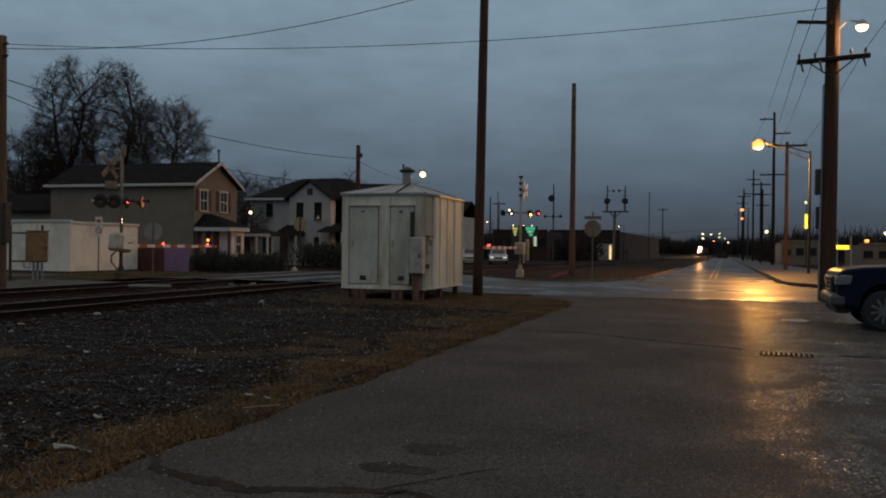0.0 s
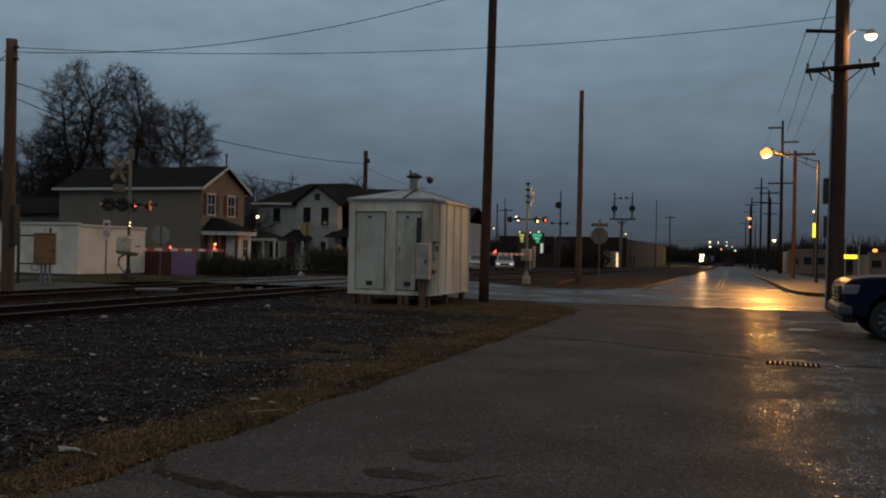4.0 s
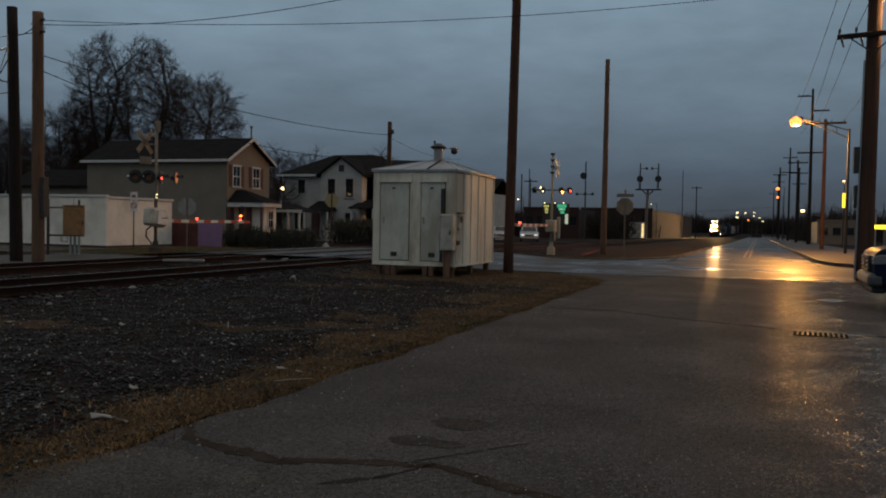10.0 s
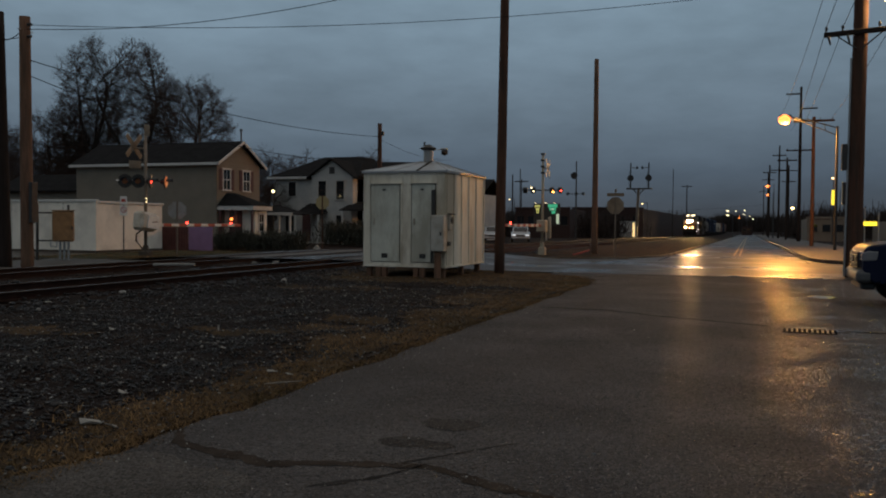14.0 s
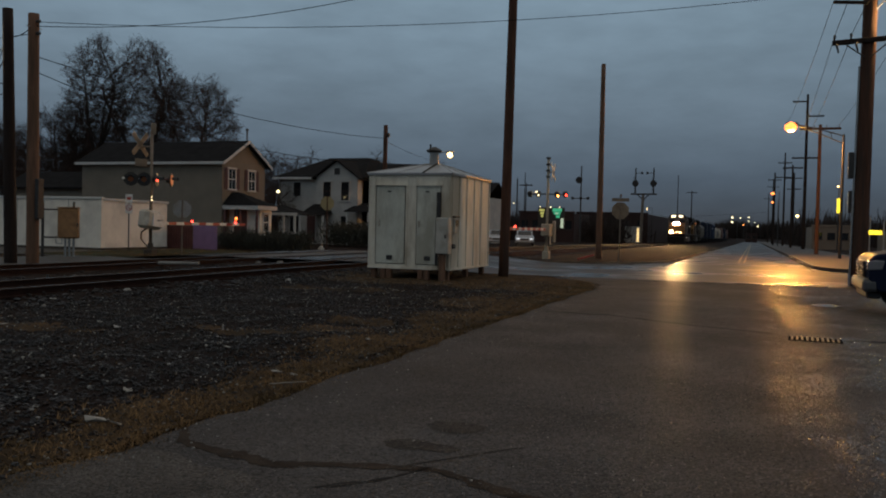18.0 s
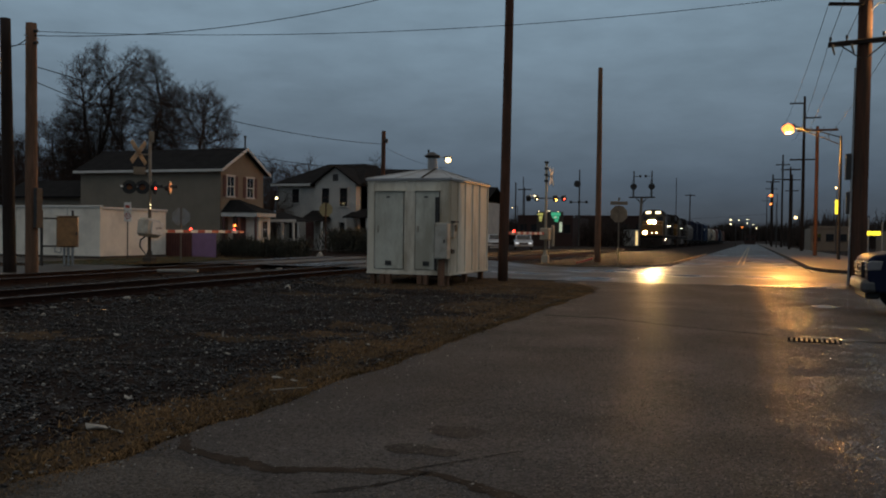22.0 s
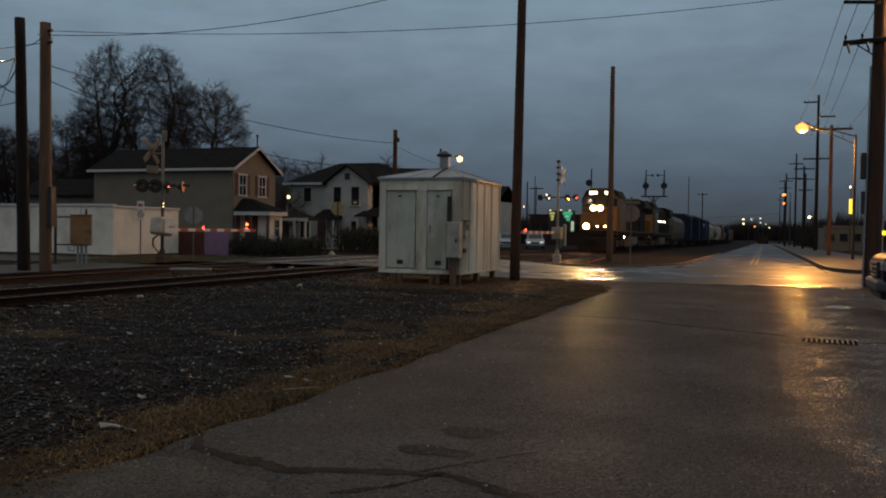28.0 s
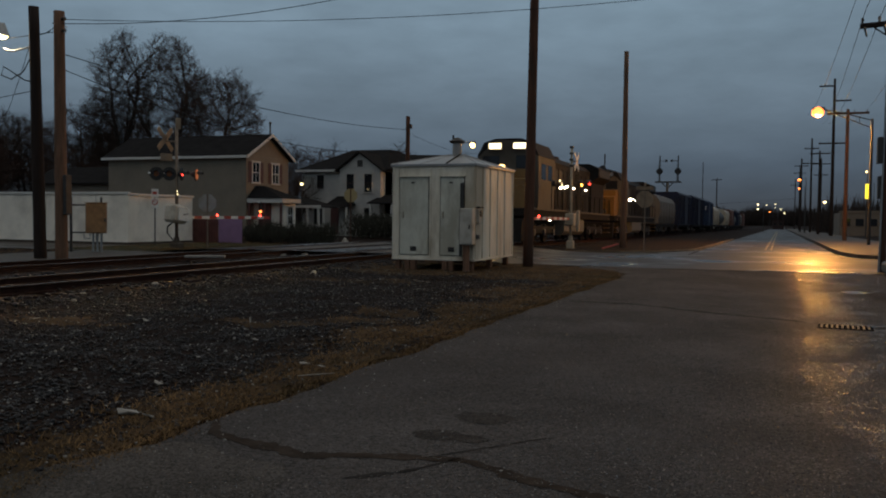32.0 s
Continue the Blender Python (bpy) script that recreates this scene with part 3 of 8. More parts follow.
def build_ground():
    xs = [-1500, -700, -300, -150, -90, -60, -40] + span(-32, -20, 24) + span(-19.6, -3.6, 64) + span(-3.3, 3, 8) + [5, 8, 15, 30, 60, 120, 300, 700, 1500]
    ys = [-1500, -500, -150, -60, -30, -12, -4] + span(0, 40, 130) + span(41, 60, 19) + span(65, 200, 27) + [230, 270, 320, 405, 500, 700, 1000, 1800, 3000]
    solid("ground", sheet(xs, ys, under), M["dirt"], "damp brown earth and dead grass beside the railway", "ground", kind="structure", smooth=True, fix=False)
    # the lot, with its ragged edge along the gravel
    ys = span(-25, 2, 20) + span(2.2, SEAM_Y, 110)
    xs = [0, 0.15, 0.4, 1.0, 2.0, 3.75, 5.5, 7.5, 12, 25, 45]
    g = Geo()
    n = len(xs)
    for y in ys:
        ragged = LOT_EDGE + 0.13 * noise.noise((0, y * 0.9, 5)) + 0.06 * noise.noise((0, y * 3.1, 8))
        ragged -= 1.9 * smooth_step(21.0, 25.6, y) ** 2
        for x in xs:
            xx = ragged + x * (1 if x > 2 else 1)
            g.v.append((xx, y, -0.03 if x == 0 else 0.015))
    for j in range(len(ys) - 1):
        for i in range(n - 1):
            g.f.append((j * n + i, j * n + i + 1, (j + 1) * n + i + 1, (j + 1) * n + i))
    solid("parking_lot", g, M["lot"], "worn dark asphalt lot, damp and cracked, with broken edge", "asphalt", kind="structure", smooth=True, fix=False)
    # the cross street climbs over the tracks
    def street_z(x, y):
        return 0.02 + 0.215 * smooth_step(-7.6, -11.2, x) * (1 - smooth_step(-18.2, -23.0, x))
    xs = [-90, -60, -40, -30] + span(-25, -6, 38) + [-4, -2, 0, 2, 4, 8, 15, 30, 60]
    solid("cross_street", sheet(xs, span(STREET_Y[0], STREET_Y[1], 8), street_z), M["street"], "wet asphalt street crossing the railway tracks", "street", kind="structure", smooth=True, fix=False)
    # rough grass verge between the lane and the yards
    g = Geo()
    step = 0.2
    for j in range(51):
        for i in range(32):
            x, y = -27.3 + i * step, 25.75 + j * step
            if x > -21.1 - 0.09 * max(y - 31, 0) + 0.7 * noise.noise((x * 0.5, y * 0.6, 3)) or (noise.noise((x * 0.8, y * 0.8, 7)) > 0.34 and x > -24):
                continue
            g.add([(a, b, street_z(a, b) + 0.014 + 0.02 * noise.noise((a * 2, b * 2, 5))) for a, b in ((x, y), (x + step, y), (x + step, y + step), (x, y + step))], [(0, 1, 2, 3)])
    solid("verge", g, M["verge"], "rough dull green and brown grass verge by the gate", "grass", kind="stuff", fix=False)
    # the road beside the railway
    ys = [STREET_Y[1]] + span(37, 120, 40) + [150, 200, 300, 405, 600, 1200]
    g = sheet(span(ROAD_X[0], ROAD_X[1], 4), ys, lambda x, y: grade(y) + 0.02 - 0.012 * abs(x + 0.6))
    solid("road", g, M["street"], "wet asphalt road running beside the railway", "road", kind="structure", smooth=True, fix=False)
    # rounded corners where street and road meet
    g = Geo()
    for cx, cy, sx, r in ((ROAD_X[0] - 4.5, STREET_Y[1] + 7.0, 1, (4.5, 7.0)), (ROAD_X[1] + 2.2, STREET_Y[1] + 6.0, -1, (2.2, 6.0))):
        ring = [(cx + sx * r[0] * math.cos(a), cy - r[1] * math.sin(a)) for a in span(0, math.pi / 2, 10)]
        corner = (cx + sx * r[0], cy - r[1])
        pts = [(corner[0], corner[1], 0.016)] + [(p[0], p[1], grade(p[1]) + 0.015) for p in ring]
        g.add(pts, [(0, i, i + 1) for i in range(1, len(pts) - 1)])
    solid("road_corner", g, M["street"], "wet asphalt filling the rounded street corners", "street", kind="structure", fix=False)
    for k, x in enumerate((-0.68, -0.42)):
        g = Geo()
        for y0, y1 in ((44, 70), (70, 110), (110, 190)):
            g.add([(x, y0, grade(y0) + 0.026), (x + 0.1, y0, grade(y0) + 0.026), (x + 0.1, y1, grade(y1) + 0.03), (x, y1, grade(y1) + 0.03)], [(0, 1, 2, 3)])
        solid("centre_line", g, M["yellow_line"], "worn yellow centre line painted on the road", "road marking", "centre lines", "structure")
    # kerb and pavement on the far side of the road
    g = Geo()
    pts = [(3.9, 35.9), (2.9, 37.2), (2.45, 39.5), (2.36, 44), (2.36, 60), (2.36, 90), (2.36, 160), (2.36, 405)]
    for (xa, ya), (xb, yb) in zip(pts, pts[1:]):
        za, zb = grade(ya), grade(yb)
        g.add([(xa, ya, za - 0.1), (xa, ya, za + 0.15), (xa + 0.16, ya + 0.05, za + 0.16), (xb, yb, zb - 0.1), (xb, yb, zb + 0.15), (xb + 0.16, yb + 0.05, zb + 0.16)],
              [(0, 1, 4, 3), (1, 2, 5, 4)])
    solid("kerb", g, M["concrete"], "low concrete kerb along the road", "kerb", kind="structure", fix=False)
    g = Geo()
    for (xa, ya), (xb, yb) in zip(pts, pts[1:]):
        g.add([(xa + 0.16, ya + 0.05, grade(ya) + 0.155), (6.8, ya + 0.05, grade(ya) + 0.16), (6.8, yb + 0.05, grade(yb) + 0.16), (xb + 0.16, yb + 0.05, grade(yb) + 0.155)], [(0, 1, 2, 3)])
    g.add([(4.0, 35.95, 0.157), (40, 35.95, 0.157), (40, 38.5, 0.157), (3.2, 38.5, 0.157)], [(0, 1, 2, 3)])
    solid("pavement", g, M["concrete"], "damp concrete pavement beside the road", "pavement", kind="structure", fix=False)
    g = Geo()
    pts = [(-10.3, 36.02), (-9.2, 36.03), (-8.0, 36.05)] + [(-8.0 + 4.5 * math.sin(a), 43.0 - 6.95 * math.cos(a)) for a in span(0.12, 1.2, 9)] + [(-3.58, 43.5), (-3.54, 50.0), (-3.52, 60.0), (-3.52, 75.0)]
    for (xa, ya), (xb, yb) in zip(pts, pts[1:]):
        wa, wb = 0.085 + grade(ya) + 0.02 * noise.noise((xa, ya, 3)), 0.085 + grade(yb) + 0.02 * noise.noise((xb, yb, 3))
        g.add([(xa, ya, -0.3), (xa, ya, wa), (xa - 0.13, ya + 0.09, wa), (xa - 0.14, ya + 0.10, -0.3), (xb, yb, -0.3), (xb, yb, wb), (xb - 0.13, yb + 0.09, wb), (xb - 0.14, yb + 0.10, -0.3)], [(0, 1, 5, 4), (1, 2, 6, 5), (2, 3, 7, 6)])
    solid("kerb", g, M["kerb"], "low worn kerb round the dead grass at the crossing", "kerb", kind="structure", fix=False)
    # strip of paving beyond the tracks
    g = sheet(span(-24.5, -19.4, 5), span(-10, 25.5, 18), lambda x, y: 0.05)
    solid("side_lane", g, M["lane"], "grey worn paved lane beyond the tracks", "lane", kind="structure", fix=False)


build_ground()


# ---- railway ----
def rail_profile(w):
    return [(-0.07, 0), (0.07, 0), (0.07, 0.015), (0.012, 0.035), (0.012, 0.11), (0.036, 0.125), (0.036, 0.15), (-0.036, 0.15), (-0.036, 0.125), (-0.012, 0.11), (-0.012, 0.035), (-0.07, 0.015)]


def build_track(x, far):
    t = thing("railway_track", "rusty steel rails on dark oiled wooden sleepers", "railway track", group="railway tracks", kind="structure")
    for sx in (-0.75, 0.75):
        g, gt = Geo(), Geo()
        ys = [-30, 36, 38, 40, 42, 45, 110, 200, 300, 405, far]
        for a, b in zip(ys, ys[1:]):
            n = len(rail_profile(1))
            vs = [(x + sx + p, y, grade(y) - dip(y) + RAIL_Z - 0.15 + q) for y in (a, b) for p, q in rail_profile(1)]
            g.add(vs, [(i, (i + 1) % n, (i + 1) % n + n, i + n) for i in range(n)])
            head = [(0.024, 0.1495), (0.021, 0.1515), (0.014, 0.153), (0.005, 0.1537), (-0.005, 0.1537), (-0.014, 0.153), (-0.021, 0.1515), (-0.024, 0.1495)]
            gt.add([(x + sx + p, y, grade(y) - dip(y) + RAIL_Z - 0.15 + q) for y in (a, b) for p, q in head], [(i, i + 1, i + 9, i + 8) for i in range(7)])
        r = part("rail", g, M["rail"], t)
        part("rail_head", gt, M["rail_top"], r, "worn shiny rail head", smooth=True)
    g = Geo().box(-1.3, 1.3, -0.11, 0.11, -0.16, 0, b=0.015)
    me = mesh_of("sleeper", g, M["sleeper"])
    y = 2.0
    while y < 78:
        if not (26.2 < y < 35.6):
            part("sleeper", me, None, t, at=pose(x + RNG.uniform(-0.06, 0.06), y, grade(y) - dip(y) + RAIL_Z - 0.15 + RNG.uniform(-0.012, 0.012), 0, 0, RNG.uniform(-1.5, 1.5)))
        y += 0.56
    g = Geo()
    while y < 330:
        g.box(x - 1.3, x + 1.3, y - 0.11, y + 0.11, grade(y) - 0.15, grade(y) - 0.05)
        y += 0.56
    tagged(part("sleeper_run", g, M["sleeper"], t), kind="stuff")
    # timber panels where the street crosses
    for k, (a, b) in enumerate(((-1.45, -0.84), (-0.62, -0.02), (0.02, 0.62), (0.84, 1.45))):
        for j in range(3):
            part("crossing_panel", Geo().box(x + a, x + b, 26.0 + j * 3.3, 29.26 + j * 3.3, 0.16, RAIL_Z - 0.004, b=0.02), M["concrete"] if k in (1, 2) else M["sleeper"], t)
    return t


for tx in TRACK_X:
    build_track(tx, 1400)


# ---- poles, masts and wires ----
def pole_shape(h, r0, r1, lean=(0, 0)):
    zs = span(-0.4, h, 10)
    ks = [(z + 0.4) / (h + 0.4) for z in zs]
    wob = [0.012 * noise.noise((lean[0] * 9 + h, k * 4, 2)) for k in ks]
    return Geo().sweep([(lean[0] * k + q, lean[1] * k - q, z) for k, z, q in zip(ks, zs, wob)], [r0 + (r1 - r0) * k for k in ks], n=16)


def wooden_pole(x, y, h, r0, r1, mat, label, lean=(0, 0), z=0.0):
    t = thing("utility_pole", label, "utility pole", pose(x, y, z))
    part("shaft", pole_shape(h, r0, r1, lean), mat, t, smooth=True)
    return t


def insulator(g, x, y, z):
    g.sweep([(x, y, z), (x, y, z + 0.06), (x, y, z + 0.07), (x, y, z + 0.16)], [0.02, 0.02, 0.045, 0.03], n=8)


def wire(a, b, sag, r=0.011, name="overhead_wire", steps=22, label="thin black overhead wire strung between poles"):
    g = Geo()
    pts = [Vector(a).lerp(Vector(b), i / steps) - Vector((0, 0, sag * 4 * (i / steps) * (1 - i / steps))) for i in range(steps + 1)]
    g.path(pts, r, n=4)
    return solid(name, g, M["wire"], label, "wire", "overhead wires", fix=False)


def build_poles():
    p = wooden_pole(-6.93, 24.4, 12.5, 0.155, 0.115, M["wood"], "tall brown wooden pole beside the pale metal shed", (0.14, 0))
    p = wooden_pole(-7.4, 43.7, 9.9, 0.16, 0.11, M["wood_pale"], "weathered brown wooden pole with a cut top by the crossing")
    p = wooden_pole(-21.2, 19.9, 7.75, 0.19, 0.15, M["wood_dark"], "tarred dark wooden pole carrying a yard lamp", (-0.22, 0))
    part("lamp_arm", Geo().path([(-0.2, 0, 6.6), (-0.6, 0, 6.5), (-1.1, 0, 6.46), (-1.45, 0, 6.55)], 0.025, 8), M["steel"], p, "thin curved metal bracket")
    part("cable_coil", Geo().path([(-0.15, -0.2, 6.15), (-0.45, -0.2, 5.75), (-0.95, -0.2, 5.55), (-1.35, -0.2, 5.7), (-1.25, -0.2, 5.95), (-0.8, -0.2, 5.72), (-0.4, -0.2, 5.5), (-0.15, -0.2, 5.45)], 0.018, 6), M["wire"], p, "slack coil of black cable")
    head = part("lamp_head", Geo().tube((-1.55, 0, 7.35), (-1.55, 0, 6.95), 0.10, 0.24, n=14), M["steel"], p)
    part("lens", Geo().ball((-1.55, 0, 6.98), 0.2, squash=0.7), G_WARM, head, "glowing warm white lens")
    p = wooden_pole(-20.25, 19.8, 7.5, 0.185, 0.155, M["wood_pale"], "pale weathered wooden pole with a small metal box", (-0.05, 0))
    part("pole_box", Geo().box(0.16, 0.30, -0.12, 0.12, 1.4, 2.6, b=0.02), M["dark_metal"], p)
    part("bolt", Geo().tube((-0.05, -0.25, 7.1), (-0.05, 0.3, 7.1), 0.02), M["steel"], p)
    for z in (6.9, 7.25):
        part("insulator", Geo().tube((0.12, -0.05, z), (0.24, -0.05, z), 0.05, 0.05, n=8), M["dark_metal"], p)
    p = wooden_pole(-20.0, 45.0, 7.2, 0.14, 0.12, M["wood"], "short brown wooden pole behind the shed")
    part("insulator", Geo().box(0.1, 0.24, -0.1, 0.1, 6.5, 6.75, b=0.02), M["dark_metal"], p)
    # the large pole at the corner with arms and lamp
    p = wooden_pole(2.88, 27.2, 12.0, 0.235, 0.17, M["wood"], "thick dark brown utility pole with crossarms at the corner", (0.1, 0))
    arm = part("crossarm", Geo().box(-0.95, 1.0, -0.06, 0.06, -0.07, 0.07, b=0.015), M["wood_dark"], p, at=pose(0.04, -0.22, 7.02, 0, -3, 0))
    for x in (-0.88, -0.45, 0.5, 0.88):
        g = Geo()
        insulator(g, x, 0, 0.07)
        part("insulator", g, M["dark_metal"], arm)
    for x in (-0.85, -0.35, 0.8):
        part("cutout_fuse", Geo().tube((x, -0.1, -0.05), (x + 0.05, -0.12, -0.32), 0.035, 0.025, n=8), M["dark_metal"], arm)
    part("brace", Geo().tube((-0.55, -0.2, 6.92), (-0.05, -0.2, 6.55), 0.02).tube((0.6, -0.2, 6.98), (0.1, -0.2, 6.55), 0.02), M["dark_metal"], p)
    part("upper_arm", Geo().box(-0.92, 0.02, -0.05, 0.05, -0.045, 0.045, b=0.012), M["wood_dark"], p, at=pose(0.0, -0.2, 8.08, 0, 5, 0))
    part("equipment_box", Geo().box(-0.36, -0.22, -0.16, 0.16, 3.1, 3.85, b=0.02), M["dark_metal"], p, "dark metal box strapped to the pole")
    part("equipment_box", Geo().box(-0.33, -0.22, -0.1, 0.1, 2.1, 2.75, b=0.02), M["dark_metal"], p)
    part("riser_pipe", Geo().tube((-0.24, -0.1, 0), (-0.17, -0.12, 6.3), 0.03), M["steel"], p)
    part("lamp_arm", Geo().path([(0.2, -0.1, 7.9), (0.4, -0.1, 8.12), (0.7, -0.1, 8.1)], 0.025, 8), M["steel"], p)
    head = part("lamp_head", Geo().tube((0.82, -0.1, 8.12), (0.82, -0.1, 7.95), 0.08, 0.2, n=12), M["steel"], p)
    part("lens", Geo().ball((0.82, -0.1, 7.94), 0.17, squash=0.8), G_WARM, head, "glowing amber-white lens")
    # roadside lamp on a steel pole with a truss arm
    p = thing("street_lamp", "dark steel street lamp with truss arm over the road", "street lamp", pose(4.9, 56.0, grade(56)))
    part("shaft", pole_shape(7.55, 0.10, 0.07), M["black"], p, smooth=True)
    arm = part("truss_arm", Geo().path([(0, 0, 7.45), (-1.4, 0, 7.9), (-2.7, 0, 8.2)], 0.035).path([(0, 0, 7.0), (-1.3, 0, 7.6), (-2.6, 0, 8.15)], 0.03).tube((-0.7, 0, 7.68), (-0.65, 0, 7.3), 0.02).tube((-1.4, 0, 7.9), (-1.3, 0, 7.6), 0.02), M["black"], p)
    head = part("lamp_head", Geo().box(-3.25, -2.55, -0.16, 0.16, 8.16, 8.32, b=0.05), M["black"], p)
    part("lens", Geo().ball((-2.95, 0, 8.05), 0.36, squash=0.85), G_SODIUM, head, "glowing orange sodium lens")
    # poles down the road
    spec = [(5.45, 107, 18.0, 0.22, 0.13, ((15.5, 0.1, 1.8), (17.2, -1.6, 0.1), (10.7, -1.5, 1.4)), M["wood_dark"]),
            (4.55, 70.8, 10.0, 0.15, 0.12, ((9.7, -1.45, 1.45),), M["wood"]),
            (4.9, 128, 11.6, 0.17, 0.12, ((11.2, -1.3, 1.3),), M["wood_dark"]),
            (5.0, 165, 16.8, 0.2, 0.13, ((15.0, -1.2, 1.2), (12.4, -1.5, 1.5)), M["wood_dark"]),
            (6.8, 170, 13.6, 0.2, 0.13, ((12.6, -1.5, 1.5), (10.6, -1.2, 1.2)), M["wood_dark"]),
            (3.6, 175, 14.0, 0.18, 0.13, ((12.6, -1.2, 1.2),), M["wood_dark"]),
            (4.6, 240, 17.0, 0.2, 0.13, ((15.0, -1.5, 1.5),), M["wood_dark"]),
            (4.6, 310, 17.0, 0.2, 0.13, ((15.0, -1.5, 1.5),), M["wood_dark"])]
    for x, y, h, r0, r1, arms, mat in spec:
        p = wooden_pole(x, y, h, r0, r1, mat, "tall dark wooden utility pole with crossarms along the road", z=grade(y))
        p["group"] = "roadside utility poles"
        for z, a, b in arms:
            arm = part("crossarm", Geo().box(a, b, -0.07, 0.07, z - 0.08, z + 0.08, b=0.015), M["wood_dark"], p)
            for q in span(a + 0.15, b - 0.15, 3):
                g = Geo()
                insulator(g, q, 0, z + 0.08)
                part("insulator", g, M["dark_metal"], arm)
    # far street lamps
    for x, y, z, mat, s in ((-4.05, 180, 4.6, G_WARM, 0.2), (-4.05, 181, 3.7, G_WARM, 0.2), (2.8, 150, 8.1, G_SODIUM, 0.3), (3.6, 188, 8.0, G_SODIUM, 0.3), (6.66, 150, 4.5, G_WHITE, 0.26), (13.6, 160, 7.6, G_WHITE, 0.1),
                            (-1.6, 330, 7.4, G_WARM, 0.21), (-3.6, 260, 5.9, G_WARM, 0.18), (-2.0, 400, 7.0, G_WARM, 0.24), (0.4, 420, 6.6, G_WARM, 0.21), (-20.2, 175, 5.9, G_WHITE, 0.10), (-41, 150, 6.0, G_WHITE, 0.10),
                            (24.5, 130, 5.9, G_WARM, 0.2), (26.2, 120, 4.3, G_SODIUM, 0.3), (21.3, 120, 4.6, G_WHITE, 0.1), (14.6, 90, 3.2, G_WHITE, 0.16), (17.3, 120, 2.8, G_SODIUM, 0.3), (-3.1, 300, 4.3, G_SODIUM, 0.3), (1.6, 360, 4.4, G_WARM, 0.25)):
        h = z - grade(y)
        p = thing("street_lamp", "distant lit street lamp on a thin dark pole", "street lamp", pose(x, y, grade(y)), "distant street lamps")
        part("shaft", Geo().tube((1.0, 0, -0.3), (1.0, 0, h + 0.3), 0.07, 0.05), M["dark_metal"], p)
        part("lamp_arm", Geo().tube((1.0, 0, h + 0.25), (0, 0, h + 0.2), 0.03), M["dark_metal"], p)
        part("lens", Geo().ball((0, 0, h), s, squash=0.7), mat, p)
    p = thing("street_lamp", "lit street lamp behind the shed on a grey pole", "street lamp", pose(-22.9, 60, grade(60)))
    part("shaft", Geo().tube((0, 0, -0.3), (0, 0, 7.0), 0.09, 0.06, n=10), M["steel"], p)
    part("lamp_arm", Geo().path([(0, 0, 6.7), (0.6, 0, 7.05), (1.3, 0, 7.12)], 0.03), M["steel"], p)
    head = part("lamp_head", Geo().box(1.2, 1.75, -0.13, 0.13, 7.05, 7.2, b=0.04), M["steel"], p)
    part("lens", Geo().ball((1.5, 0, 6.90), 0.21), G_WHITE, head, "glowing warm white lens")
    # an added dark half shell, turned in front of the lens to put the lamp out
    g = Geo()
    for k in range(9):
        for q in range(12):
            vs = []
            for a, b in ((k, q), (k + 1, q), (k + 1, q + 1), (k, q + 1)):
                th, ph = math.pi * (0.02 + 0.96 * a / 9), math.pi * (b / 12 - 0.5)
                vs.append((0.25 * math.sin(th) * math.sin(ph), 0.25 * math.sin(th) * math.cos(ph), 0.25 * math.cos(th)))
            g.add(vs, [(0, 1, 2, 3)])
    global LAMP_BLIND
    LAMP_BLIND = part("reflector", g, M["black"], p, "dark half shell that hides the lens while the lamp is off", at=pose(1.5, 0, 6.90, 0, 0, 20))


build_poles()


def build_wires():
    a = (-20.2, 19.75, 7.12)
    wire(a, (-6.75, 24.3, 9.4), 0.65, 0.011)
    wire((-20.2, 19.75, 7.25), (2.9, 27.1, 8.55), 0.55, 0.009)
    wire((-20.2, 19.75, 6.9), (-60, 26, 9.5), 0.6, 0.012)
    wire((-21.3, 19.8, 7.0), (-70, 60, 9.0), 1.0, 0.012)
    wire((-20.3, 19.75, 6.0), (-50, 50, 4.6), 0.6, 0.012)
    wire((-21.3, 19.85, 5.2), (-75, 40, 8.8), 0.9, 0.012)
    wire((-20.25, 19.8, 6.25), (-20.0, 45.0, 6.45), 0.45, 0.014)
    wire((-20.25, 19.8, 5.8), (-20.0, 45.0, 5.2), 0.9, 0.014)
    wire((-20.0, 45.0, 6.3), (-26, 75, 7.4), 0.4, 0.010)
    wire((-21.2, 19.9, 6.9), (-20.3, 19.8, 7.2), 0.1, 0.016, steps=6)
    for x, z in ((2.05, 7.25), (2.5, 7.27), (3.75, 7.2)):
        wire((x, 27.0, z), (5.45 + (x - 2.9) * 1.5, 107, 12.6), 0.9, 0.009)
        wire((x, 27.0, z), (x - 0.5, -8, 8.0), 0.5, 0.009)
    wire((1.98, 27.0, 8.2), (2.6, 107, 13.6), 0.9, 0.009)
    wire((-60, 300, 6.4), (5, 310, 9.0), 1.0, 0.03)


build_wires()


